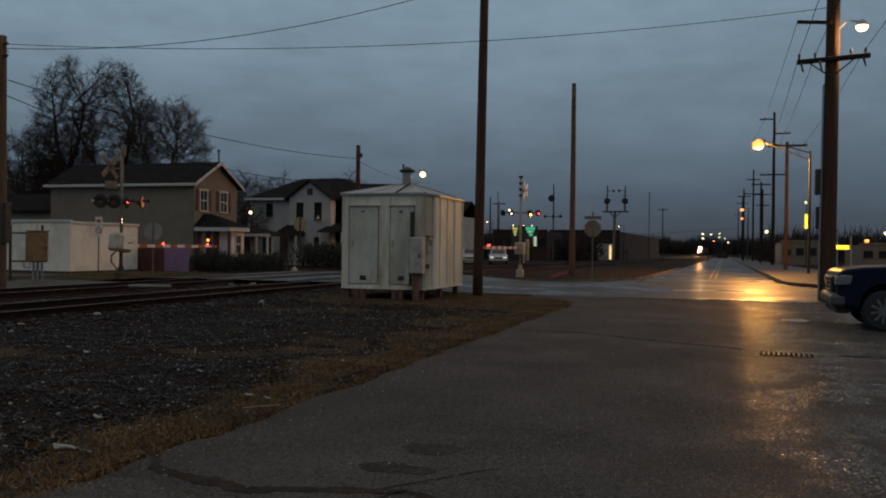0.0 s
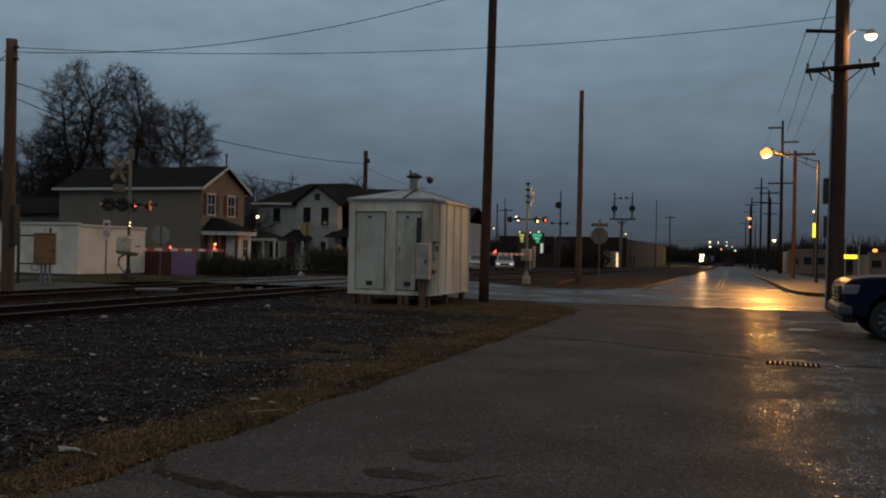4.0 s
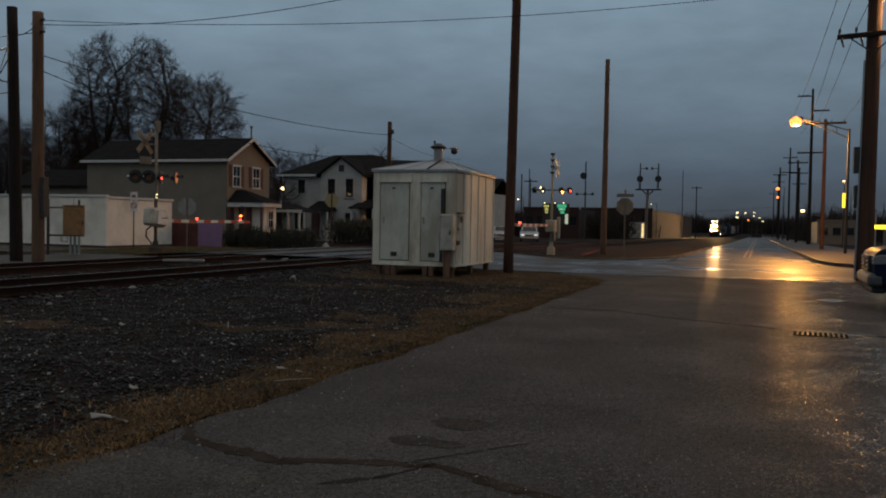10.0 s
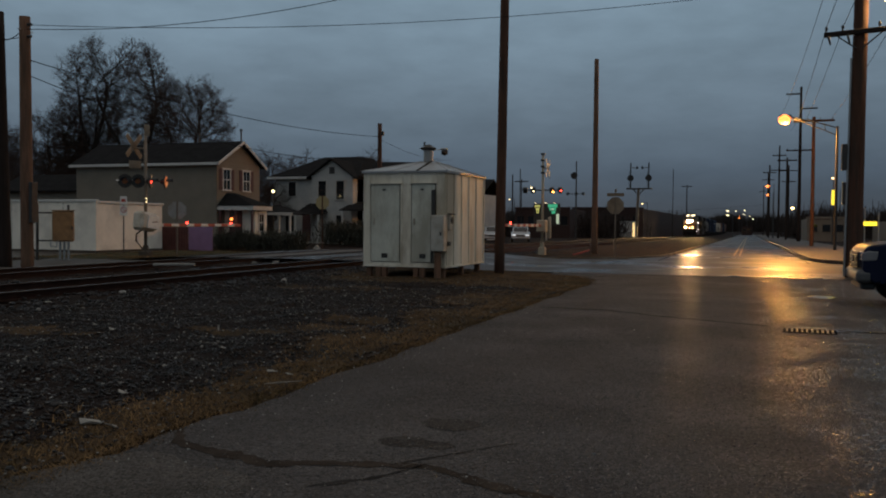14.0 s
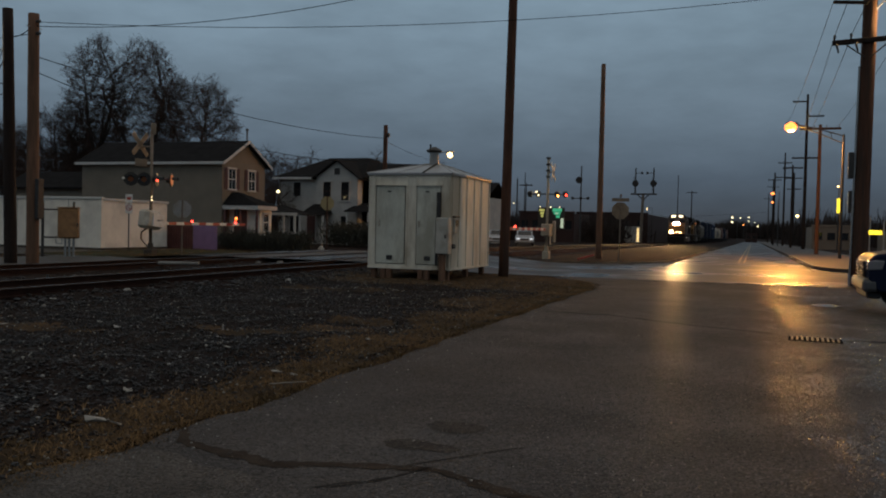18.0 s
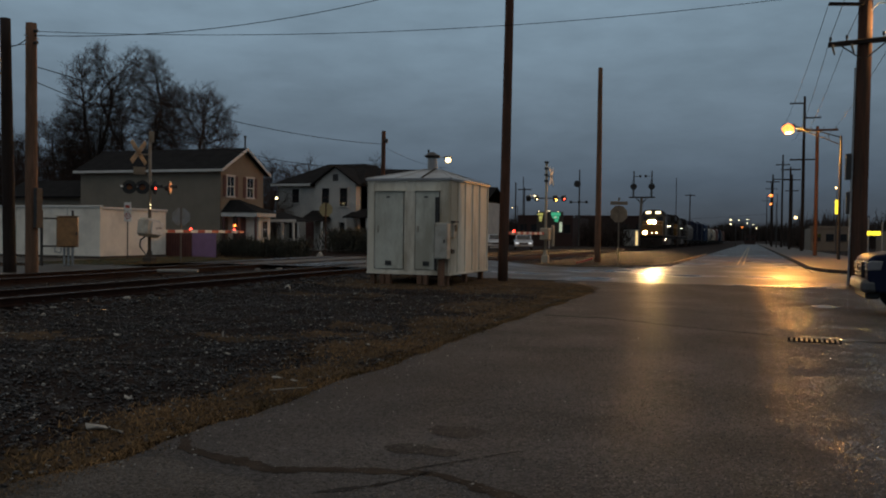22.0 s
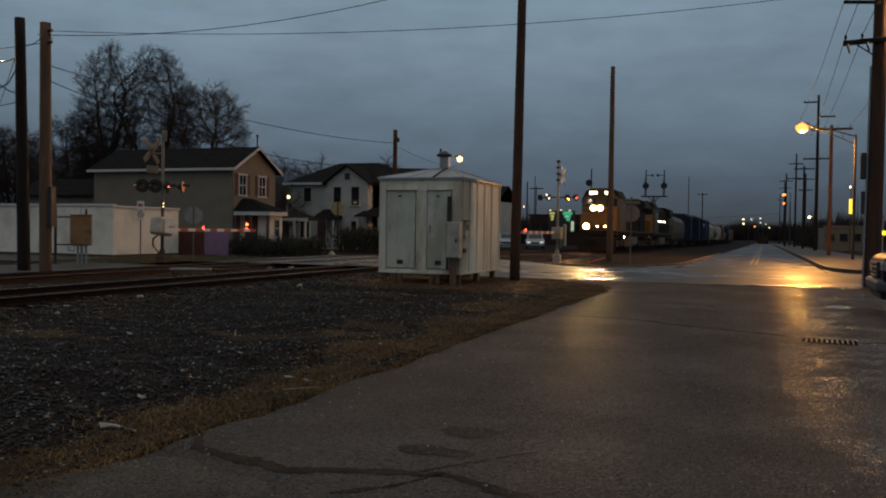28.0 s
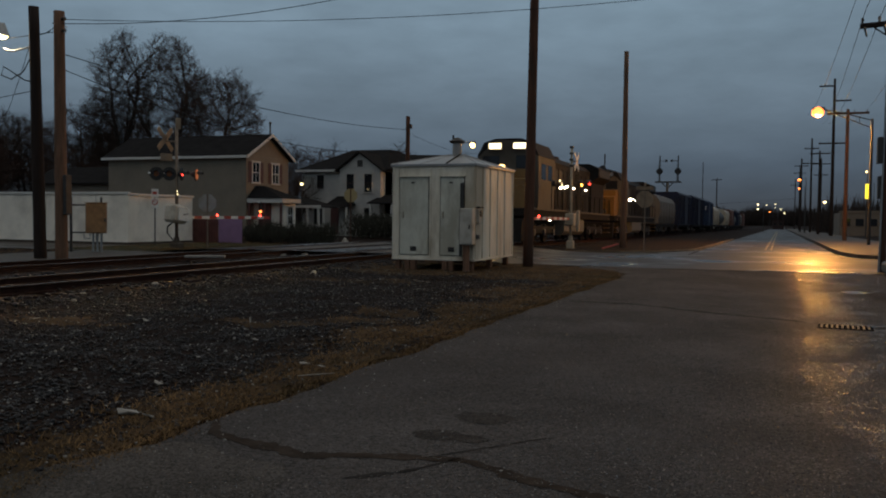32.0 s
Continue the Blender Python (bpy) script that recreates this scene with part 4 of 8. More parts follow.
# ---- the pale metal shed ----
def build_shed():
    x0, x1, y0, y1, z0, z1 = -10.0, -7.6, 21.5, 25.0, 0.32, 2.86
    t = thing("equipment_shed", "pale painted metal equipment shed on short timber posts", "shed", pose(x0, y0, 0))
    w, d = x1 - x0, y1 - y0
    body = part("body", Geo().box(0, w, 0, d, z0, z1, b=0.015), M["shed"], t)
    part("base_frame", Geo().box(-0.02, w + 0.02, -0.02, d + 0.02, z0 - 0.05, z0 + 0.01, b=0.01), M["shed"], t)
    for x in (0.0, 0.16, 1.12, 1.38, 2.14, 2.36):
        part("seam_rib", Geo().box(x, x + 0.035, -0.028, 0.001, z0 + 0.02, z1 - 0.02, b=0.006), M["shed"], body)
    for y in (0.04, 0.62, 1.28, 1.95, 2.62, 3.42):
        part("seam_rib", Geo().box(w - 0.001, w + 0.03, y, y + 0.045, z0 + 0.02, z1 - 0.02, b=0.006), M["shed"], body)
    for k, (a, b) in enumerate(((0.23, 1.07), (1.43, 2.10))):
        door = part("door", Geo().box(a, b, -0.022, -0.002, z0 + 0.10, 2.53, b=0.005), M["shed_door"], t, "greenish faded metal door")
        for ga, gb, gz0, gz1 in ((a - 0.016, a, z0 + 0.09, 2.545), (b, b + 0.016, z0 + 0.09, 2.545), (a, b, 2.53, 2.545), (a, b, z0 + 0.085, z0 + 0.10)):
            part("door_gap", Geo().box(ga, gb, -0.012, -0.001, gz0, gz1), M["door_gap"], door, "dirty dark gap beside the door")
        part("door_vent", Geo().box((a + b) / 2 - 0.1, (a + b) / 2 + 0.08, -0.045, -0.034, 0.52, 0.64, b=0.004), M["dark_metal"], door, "small dark louvred vent")
        part("drip_cap", Geo().box(a - 0.05, b + 0.05, -0.075, -0.002, 2.54, 2.565), M["shed"], t)
        hx = a + 0.07 if k == 0 else a + 0.05
        part("latch", Geo().box(hx, hx + 0.05, -0.065, -0.034, 1.42, 1.6, b=0.008), M["box_grey"], door)
        for z in (0.7, 1.45, 2.2):
            part("hinge", Geo().tube((b - 0.015, -0.045, z), (b - 0.015, -0.045, z + 0.12), 0.012), M["shed"], door)
        part("name_plate", Geo().box((a + b) / 2 - 0.08, (a + b) / 2 + 0.02, -0.042, -0.034, 2.36, 2.4), M["dark_metal"], door)
    g = Geo()
    o = 0.05
    ax, ay, az = w / 2, d * 0.52, 3.27
    cor = [(-o, -o), (w + o, -o), (w + o, d + o), (-o, d + o)]
    g.add([(p[0], p[1], z1 - 0.03) for p in cor] + [(p[0], p[1], z1 + 0.03) for p in cor] + [(ax - 0.2, ay, az), (ax + 0.2, ay, az)],
          [(0, 3, 2, 1), (0, 1, 5, 4), (1, 2, 6, 5), (2, 3, 7, 6), (3, 0, 4, 7), (4, 5, 9, 8), (5, 6, 9), (6, 7, 8, 9), (7, 4, 8)])
    roof = part("roof", g, M["shed_roof"], t, "low galvanised hipped roof")
    for a, b in (((-o, -o), (ax - 0.2, ay)), ((w + o, -o), (ax + 0.2, ay)), ((w + o, d + o), (ax + 0.2, ay)), ((0.85, -o), (ax - 0.1, ay)), ((1.6, -o), (ax + 0.1, ay)), ((w + o, 1.0), (ax + 0.2, ay)), ((w + o, 2.6), (ax + 0.2, ay))):
        tarred = a[0] == 1.6
        part("roof_seam", Geo().tube((a[0], a[1], z1 + 0.035), (b[0], b[1], az + 0.005), 0.03 if tarred else 0.014, n=5), M["door_gap"] if tarred else M["shed_roof"], roof, "black tarred roof seam" if tarred else "")
    v = part("ventilator", Geo().tube((ax, ay, az - 0.1), (ax, ay, 3.62), 0.14, 0.13, n=16), M["shed_roof"], t, "round roof ventilator")
    part("vent_cap", Geo().tube((ax, ay, 3.60), (ax, ay, 3.66), 0.19, 0.24, n=16).tube((ax, ay, 3.66), (ax, ay, 3.76), 0.24, 0.06, n=16), M["dark_metal"], v, "dark conical cap")
    part("finial", Geo().tube((ax - 0.12, ay, 3.7), (ax - 0.12, ay, 3.84), 0.03), M["dark_metal"], v)
    # meter box, channel and conduit on the front corner
    part("cable_channel", Geo().box(2.02, 2.12, -0.10, -0.036, 1.64, 2.37, b=0.01), M["dark_metal"], t, "dark upright cable channel")
    part("cable_channel", Geo().box(1.99, 2.06, -0.07, -0.036, 0.40, 1.66, b=0.01), M["dark_metal"], t)
    mb = part("meter_box", Geo().box(2.08, 2.45, -0.30, -0.04, 0.72, 1.69, b=0.02), M["box_grey"], t, "grey metal meter box")
    part("box_door", Geo().box(2.11, 2.42, -0.315, -0.299, 0.76, 1.65, b=0.006), M["box_grey"], mb)
    part("box_latch", Geo().box(2.35, 2.39, -0.33, -0.314, 1.14, 1.24), M["dark_metal"], mb)
    part("conduit", Geo().box(2.16, 2.32, -0.24, -0.10, -0.05, 0.73, b=0.02), M["wood_pale"], t, "weathered timber conduit post")
    part("meter", Geo().tube((2.42, 0.22, 1.55), (2.52, 0.22, 1.55), 0.10, 0.09, n=14), M["dark_metal"], t)
    part("socket_box", Geo().box(w, w + 0.10, 0.10, 0.34, 1.28, 1.66, b=0.015), M["box_grey"], t)
    part("socket_box", Geo().box(w, w + 0.07, 0.05, 0.25, 0.86, 0.98, b=0.01), M["dark_metal"], t)
    part("hood", Geo().box(w, w + 0.14, 0.05, 0.38, 1.70, 1.74, b=0.005), M["dark_metal"], t)
    for x, y in ((0.12, 0.15), (0.45, 0.05), (0.62, 0.05), (1.55, 0.05), (1.72, 0.05), (w - 0.15, 0.2), (0.12, d - 0.2), (w - 0.15, d - 0.2), (1.2, d - 0.2), (w - 0.15, d / 2)):
        part("post", Geo().box(x - 0.07, x + 0.07, y - 0.07, y + 0.07, -0.1, z0 - 0.045, b=0.012), M["wood_pale"], t, "short timber post")


build_shed()


# ---- crossing gates ----
def flasher(parent, x, y, z, facing, lit, rot=0, at=None, lens=0.105):
    """A round crossing light with a hood, facing +y or -y."""
    s = facing
    b = part("flasher", Geo().tube((x, y, z), (x, y + s * 0.04, z), 0.27, 0.27, n=18), M["black"], parent, "round black backing disc", at=at or pose(0, 0, 0, 0, 0, rot))
    part("lamp_housing", Geo().tube((x, y - s * 0.16, z), (x, y, z), 0.09, 0.14, n=12), M["black"], b)
    g = Geo()
    for i in range(9):
        a0, a1 = math.pi * i / 9, math.pi * (i + 1) / 9
        g.add([(x + 0.13 * math.cos(a), yy, z + 0.13 * math.sin(a)) for a, yy in ((a0, y), (a1, y), (a1, y + s * 0.28), (a0, y + s * 0.28))], [(0, 1, 2, 3)])
    part("visor", g, M["black"], b)
    part("lens", Geo().tube((x, y + s * 0.03, z), (x, y + s * 0.06, z), lens, lens, n=14), lit, b)


def crossing_gate(x, y, z, paint, base, wide):
    """Footing and mast; the arm lies along the track."""
    t = thing("crossing_gate", "railway crossing gate with crossbuck, red flashers and lowered arm", "crossing gate", pose(x, y, z, 0, 0, 90), "crossing gates")
    part("footing", Geo().box(-wide, wide, -wide, wide, -0.2, 0.28, b=0.04).tube((0, 0, 0.28), (0, 0, 0.5), wide * 0.6, 0.1, n=12), base, t)
    part("mast", Geo().tube((0, 0, 0.2), (0, 0, 4.85), 0.065, 0.06, n=12), paint, t, smooth=True)
    return t


def build_gate_far():
    """The gate beyond the tracks, facing the traffic that comes towards the camera."""
    t = crossing_gate(-22.1, 27.4, 0.05, M["mast"], M["concrete"], 0.20)
    for a in (42, -42):
        part("crossbuck_blade", Geo().box(-0.62, 0.62, -0.012, 0.012, -0.105, 0.105, b=0.005), M["crossbuck"], t, "weathered tan crossbuck blade", at=pose(-0.26, 0.33, 4.35 - (0.03 if a > 0 else 0), 0, a, 4))
    part("blade_bracket", Geo().tube((0, 0, 4.25), (-0.26, 0.33, 4.25), 0.03), M["mast"], t)
    part("number_plate", Geo().box(-0.10, 0.10, -0.012, 0.012, -0.22, 0.22, b=0.004), M["crossbuck"], t, "small plate at the mast top", at=pose(0, -0.07, 4.95, 0, 0, -40))
    part("tracks_plate", Geo().box(-0.24, 0.24, -0.012, 0.012, -0.15, 0.15, b=0.004), M["crossbuck"], t, at=pose(-0.24, 0.30, 3.62, 0, 0, -30))
    part("flasher_arm", Geo().tube((-0.47, 0.58, 3.0), (0.44, -0.54, 3.0), 0.03), M["dark_metal"], t)
    for u in (-0.75, -0.27):
        flasher(t, 0, 0, 0, -1, M["lens_amber"], at=pose(0.628 * u, -0.778 * u, 2.98, 0, 0, -55))
    flasher(t, 0, 0, 0, -1, G_RED, lens=0.06, at=pose(0.628 * 0.17, -0.778 * 0.17, 2.98, 0, 0, 24))
    # the wide faint glow here stands for headlight falling on the disc
    flasher(t, 0, 0, 0, -1, G_LIT_DISC, lens=0.20, at=pose(0.628 * 0.72, -0.778 * 0.72, 2.98, 0, 0, 24))
    # white stubs painted in as the highlights left of and between the discs
    for u in (-1.02, -0.50):
        part("arm_cap", Geo().tube((0.628 * u - 0.03, -0.778 * u + 0.04, 3.0), (0.628 * u + 0.03, -0.778 * u - 0.04, 3.0), 0.035, n=8), M["sign_white"], t, "white stub standing for a highlight on the flasher arm")
    for q in (0, 1):
        part("status_lamp", Geo().tube((-0.1, -0.1, 2.3 - q * 0.12), (-0.1, -0.13, 2.3 - q * 0.12), 0.02, n=8), G_WARM, t)
    mech = part("mechanism", Geo().box(-0.50, 0.42, -0.25, 0.25, 1.03, 1.74, b=0.09), M["box_grey"], t, "grey metal gate mechanism box", at=pose(-0.04, 0, 1.40, 0, 7, 0) @ pose(0.04, 0, -1.375))
    part("lid", Geo().box(-0.22, 0.45, -0.30, -0.25, 1.12, 1.62, b=0.015), M["sign_white"], mech)
    for q in range(4):
        part("label_bar", Geo().box(0.02 + q * 0.08, 0.07 + q * 0.08, -0.306, -0.30, 1.34 + q * 0.015, 1.40 + q * 0.015), M["dark_metal"], mech)
    part("cable", Geo().path([(-0.1, 0.08, 1.10), (-0.12, 0.34, 0.92), (-0.12, 0.36, 0.66), (-0.05, 0.12, 0.36)], 0.032, 8), M["rubber"], t)
    for k in range(12):
        a = 0.55 + k * 0.5
        part("arm_band", Geo().box(a, a + 0.5, -0.03, 0.03, 1.22, 1.34, b=0.008), M["sign_white"] if k % 2 == 0 else M["red_paint"], t, "reflective white band" if k % 2 == 0 else "reflective red band", at=pose(0, 0, 0, 0, 0, 0))
    part("arm_socket", Geo().box(0.3, 0.62, -0.08, 0.08, 1.1, 1.4, b=0.03), M["box_grey"], t)
    for a in (2.6, 5.8):
        part("arm_lamp", Geo().tube((a, 0, 1.33), (a, 0, 1.42), 0.038, 0.038, n=10), G_RED, t, "glowing red arm lamp", at=pose(0, 0, 0, 0, 0, 0))


def build_gate_near():
    """The gate on the near side, its arm reaching over the street to the west."""
    t = crossing_gate(-9.45, 40.8, 0.1, M["cream"], M["cream"], 0.17)
    for a in (42, -42):
        part("crossbuck_blade", Geo().box(-0.6, 0.6, -0.012, 0.012, -0.11, 0.11, b=0.005), M["sign_white"], t, "white crossbuck blade seen nearly edge-on", at=pose(0.0, -0.25, 4.1, 0, a, 0))
    part("blade_bracket", Geo().tube((0, 0, 4.1), (0, -0.25, 4.1), 0.03), M["mast"], t)
    for z in (4.75, 4.45, 4.15, 3.85):
        part("mast_clamp", Geo().box(-0.11, 0.11, -0.09, 0.09, z, z + 0.09, b=0.01), M["dark_metal"], t)
    turn = pose(0, 0, 0, 0, 0, -82)
    part("flasher_arm", Geo().tube((-1.0, 0, 3.05), (1.0, 0, 3.05), 0.03), M["dark_metal"], t, at=turn)
    for fx in (-0.85, -0.45, 0.45, 0.85):
        part("visor_hood", Geo().prism([(-0.30, 3.02), (-0.30, 3.14), (0.02, 3.20), (0.02, 2.90)], 0, fx - 0.10, fx + 0.10), M["black"], t, at=turn)
        part("lamp_housing", Geo().tube((fx, 0.02, 3.05), (fx, 0.18, 3.05), 0.11, 0.08, n=12), M["black"], t, at=turn)
    for fx, z, mat in ((-0.52, 3.15, G_WARM), (-0.42, 2.98, G_WARM), (0.52, 2.95, G_AMBER), (0.9, 3.0, G_RED)):
        part("lit_lens", Geo().tube((fx, -0.31, z), (fx, -0.33, z), 0.042, n=12), mat, t, "glowing crossing lamp", at=turn)
    mech = part("mechanism", Geo().box(-0.35, 0.4, -0.22, 0.22, 1.0, 1.6, b=0.05), M["cream"], t, "weathered cream gate mechanism")
    part("counterweight", Geo().box(0.25, 0.45, -0.35, -0.2, 0.7, 1.75, b=0.04), M["cream"], t)
    for k in range(15):
        a = -0.4 - k * 0.5
        part("arm_band", Geo().box(a - 0.5, a, -0.03, 0.03, 1.27, 1.39, b=0.008), M["sign_white"] if k % 2 else M["red_paint"], t, "reflective white band" if k % 2 else "reflective red band", at=pose(0, 0, 0, 0, 0, 0))
    for a in (-5.9, -7.7):
        part("arm_lamp", Geo().tube((a, 0, 1.38), (a, 0, 1.47), 0.038, 0.038, n=10), G_RED, t, "glowing red arm lamp", at=pose(0, 0, 0, 0, 0, 0))


build_gate_far()
build_gate_near()


# ---- signs and cabinets ----
def octagon(r):
    return [(r * math.cos(math.pi / 8 + i * math.pi / 4), r * math.sin(math.pi / 8 + i * math.pi / 4)) for i in range(8)]


def stop_sign(x, y, z, top, yaw, back_mat, label, street_blade=False):
    t = thing("stop_sign", label, "stop sign", pose(x, y, z, 0, 0, yaw), "stop signs")
    part("post", Geo().box(-0.03, 0.03, -0.02, 0.02, -0.3, top, b=0.006), M["wood"] if back_mat is M["sign_yellow"] else M["mast"], t, "thin sign post")
    part("plate", Geo().prism([(p, q + top - 0.4) for p, q in octagon(0.405)], 1, 0.022, 0.03), back_mat, t)
    part("face", Geo().prism([(p, q + top - 0.4) for p, q in octagon(0.40)], 1, 0.031, 0.034), M["red_paint"], t, "red reflective face")
    if street_blade:
        part("street_name_blade", Geo().box(-0.38, 0.38, -0.008, 0.008, top + 0.02, top + 0.17), M["crossbuck"], t)
        part("street_name_blade", Geo().box(-0.008, 0.008, -0.38, 0.38, top + 0.19, top + 0.34), M["crossbuck"], t)
    return t


def build_signs():
    stop_sign(-5.67, 39.0, 0.05, 2.7, 14, M["crossbuck"], "octagonal stop sign seen from its dull tan back", True)
    stop_sign(-23.2, 30.8, 0.0, 2.35, 30, M["sign_back"], "octagonal stop sign seen from behind near the garage")
    stop_sign(-22.3, 42.4, 0.0, 3.0, 10, M["sign_yellow"], "octagonal sign lit yellowish on a wooden post beside the street")
    t = thing("parking_sign", "small white and red regulation signs on a thin post", "sign", pose(-26.2, 31.0, 0.0, 0, 0, 35))
    part("post", Geo().box(-0.025, 0.025, -0.015, 0.015, -0.2, 2.55, b=0.005), M["dark_metal"], t)
    part("upper_plate", Geo().box(-0.15, 0.15, -0.03, -0.018, 2.20, 2.58, b=0.004), M["sign_white"], t)
    part("upper_bar", Geo().box(-0.09, 0.09, -0.036, -0.031, 2.33, 2.46), M["red_paint"], t)
    part("lower_plate", Geo().box(-0.15, 0.15, -0.03, -0.018, 1.72, 2.16, b=0.004), M["sign_white"], t)
    g = Geo()
    for i in range(16):
        a0, a1 = 2 * math.pi * i / 16, 2 * math.pi * (i + 1) / 16
        g.add([(r * math.cos(a), -0.034, 1.98 + r * math.sin(a)) for a, r in ((a0, 0.10), (a1, 0.10), (a1, 0.135), (a0, 0.135))], [(0, 1, 2, 3)])
    part("red_ring", g, M["red_paint"], t)
    part("red_slash", Geo().box(-0.11, 0.11, -0.036, -0.034, -0.015, 0.015), M["red_paint"], t, at=pose(0, 0, 1.98, 0, 45, 0))
    # tan cabinet on pipes
    t = thing("signal_cabinet", "tan enamelled signal cabinet mounted on steel pipes", "cabinet", pose(-23.3, 24.4, 0.0, 0, 0, 38))
    part("body", Geo().box(-0.34, 0.36, -0.25, 0.25, 0.72, 1.82, b=0.03), M["tan_box"], t)
    part("door", Geo().box(-0.30, 0.32, -0.275, -0.25, 0.76, 1.78, b=0.012), M["tan_box"], t)
    part("latch", Geo().box(0.30, 0.36, -0.30, -0.27, 1.15, 1.28, b=0.01), M["dark_metal"], t)
    part("top_lip", Geo().box(-0.37, 0.39, -0.29, 0.28, 1.82, 1.85, b=0.008), M["tan_box"], t)
    for x in (-0.10, 0.04, 0.18):
        part("pipe", Geo().tube((x, 0, -0.1), (x, 0, 0.72), 0.04, n=10), M["steel"], t)
    part("frame_post", Geo().tube((-0.85, 0, -0.1), (-0.85, 0, 2.05), 0.05, n=10), M["dark_metal"], t)
    part("frame_post", Geo().tube((0.15, 0.30, -0.1), (0.15, 0.30, 2.05), 0.04, n=10), M["dark_metal"], t)
    for z in (1.75, 0.75):
        part("frame_rail", Geo().tube((-0.85, 0, z), (-0.33, 0, z), 0.03, n=8), M["dark_metal"], t)
    part("conduit_loop", Geo().path([(-0.4, -0.1, 0.7), (-0.4, -0.1, 0.55), (-0.2, -0.1, 0.52), (-0.2, -0.1, 0.7)], 0.03), M["steel"], t)


build_signs()


def build_signals():
    """Tall railway signals down the line."""
    y = 150.0
    t = thing("railway_signal", "dark bracket railway signal with two round target heads", "railway signal", pose(-18.6, y, grade(y)), "railway signals")
    part("mast", Geo().tube((0.3, 0, -0.2), (0.6, 0, 8.4), 0.28, 0.22, n=10), M["mast"], t)
    part("bracket", Geo().box(-1.5, 2.9, -0.25, 0.25, 8.35, 8.6, b=0.03).tube((0.6, 0, 7.4), (-0.3, 0, 8.35), 0.09).tube((0.6, 0, 7.4), (1.5, 0, 8.35), 0.09), M["dark_metal"], t)
    for x in (-0.75, 2.3):
        m = part("signal_mast", Geo().tube((x, 0, 8.6), (x, 0, 13.0), 0.13, 0.10, n=8), M["dark_metal"], t)
        part("target", Geo().tube((x, -0.15, 10.3), (x, -0.25, 10.3), 0.55, 0.55, n=18), M["black"], m)
        part("lamp_unit", Geo().box(x - 0.2, x + 0.2, -0.1, 0.5, 10.0, 10.6, b=0.05), M["black"], m)
        s = 1 if x < 0 else -1
        part("stay", Geo().tube((x, 0, 12.1), (x + s * 1.1, 0, 12.1), 0.05), M["dark_metal"], m)
        part("marker_lamp", Geo().box(x + s * 0.9, x + s * 1.25, -0.2, 0.2, 11.9, 12.3, b=0.05), M["black"], m)
        part("ladder", Geo().tube((x - 0.25, 0.2, 8.6), (x - 0.25, 0.2, 11.5), 0.03).tube((x + 0.05, 0.2, 8.6), (x + 0.05, 0.2, 11.5), 0.03), M["dark_metal"], m)
    y = 112.0
    t = thing("railway_signal", "single dark railway signal with round target head", "railway signal", pose(-21.5, y, grade(y)), "railway signals")
    part("mast", Geo().tube((0, 0, -0.2), (0, 0, 10.3), 0.12, 0.08, n=8), M["dark_metal"], t)
    part("target", Geo().tube((-0.25, -0.15, 8.4), (-0.25, -0.25, 8.4), 0.45, 0.45, n=18), M["black"], t)
    part("cross_stay", Geo().tube((-1.1, 0, 6.0), (1.0, 0, 6.0), 0.05), M["dark_metal"], t)
    for x in (-1.1, 0.0, 0.95):
        part("marker_lamp", Geo().box(x - 0.16, x + 0.16, -0.2, 0.2, 5.85, 6.2, b=0.05), M["black"], t)
    t = thing("relay_cabin", "pale grey trackside relay cabin below the signal", "cabin", pose(-19.6, 150, grade(150)))
    part("body", Geo().box(-1.3, 1.3, -1.2, 1.2, 0.1, 2.9, b=0.05), M["grey_wall"], t)
    # this panel is no lamp: its brightness is put in as emission
    part("door", Geo().box(0.85, 1.2, -1.24, -1.2, 0.2, 2.6), G_WINDOW_PANEL, t, "end panel made to glow for the light on it")
    part("roof", Geo().box(-1.4, 1.4, -1.3, 1.3, 2.9, 3.05, b=0.03), M["roof"], t)


build_signals()


# ---- buildings beyond the tracks ----
def clapboards(parent, x0, x1, z0, z1, side, at, mat, step=0.16, holes=()):
    """One joined run of lapped boards on a wall: side 'y' faces -y at y=at, side 'x' faces +x at x=at."""
    g = Geo()
    z = z0
    while z < z1 - 0.02:
        zz = min(z + step, z1)
        cuts = [(x0, x1)]
        for a, b, lo, hi in holes:
            if lo < (z + zz) / 2 < hi:
                cuts = [s for c in cuts for s in ((c[0], min(c[1], a)), (max(c[0], b), c[1])) if s[1] - s[0] > 0.02]
        for a, b in cuts:
            if side == "y":
                g.add([(a, at - 0.022, z), (b, at - 0.022, z), (b, at - 0.004, zz), (a, at - 0.004, zz), (a, at, z), (b, at, z)], [(0, 1, 2, 3), (0, 4, 5, 1)])
            else:
                g.add([(at + 0.022, a, z), (at + 0.022, b, z), (at + 0.004, b, zz), (at + 0.004, a, zz), (at, a, z), (at, b, z)], [(0, 1, 2, 3), (0, 4, 5, 1)])
        z = zz
    return tagged(part("siding", g, mat, parent), kind="stuff")


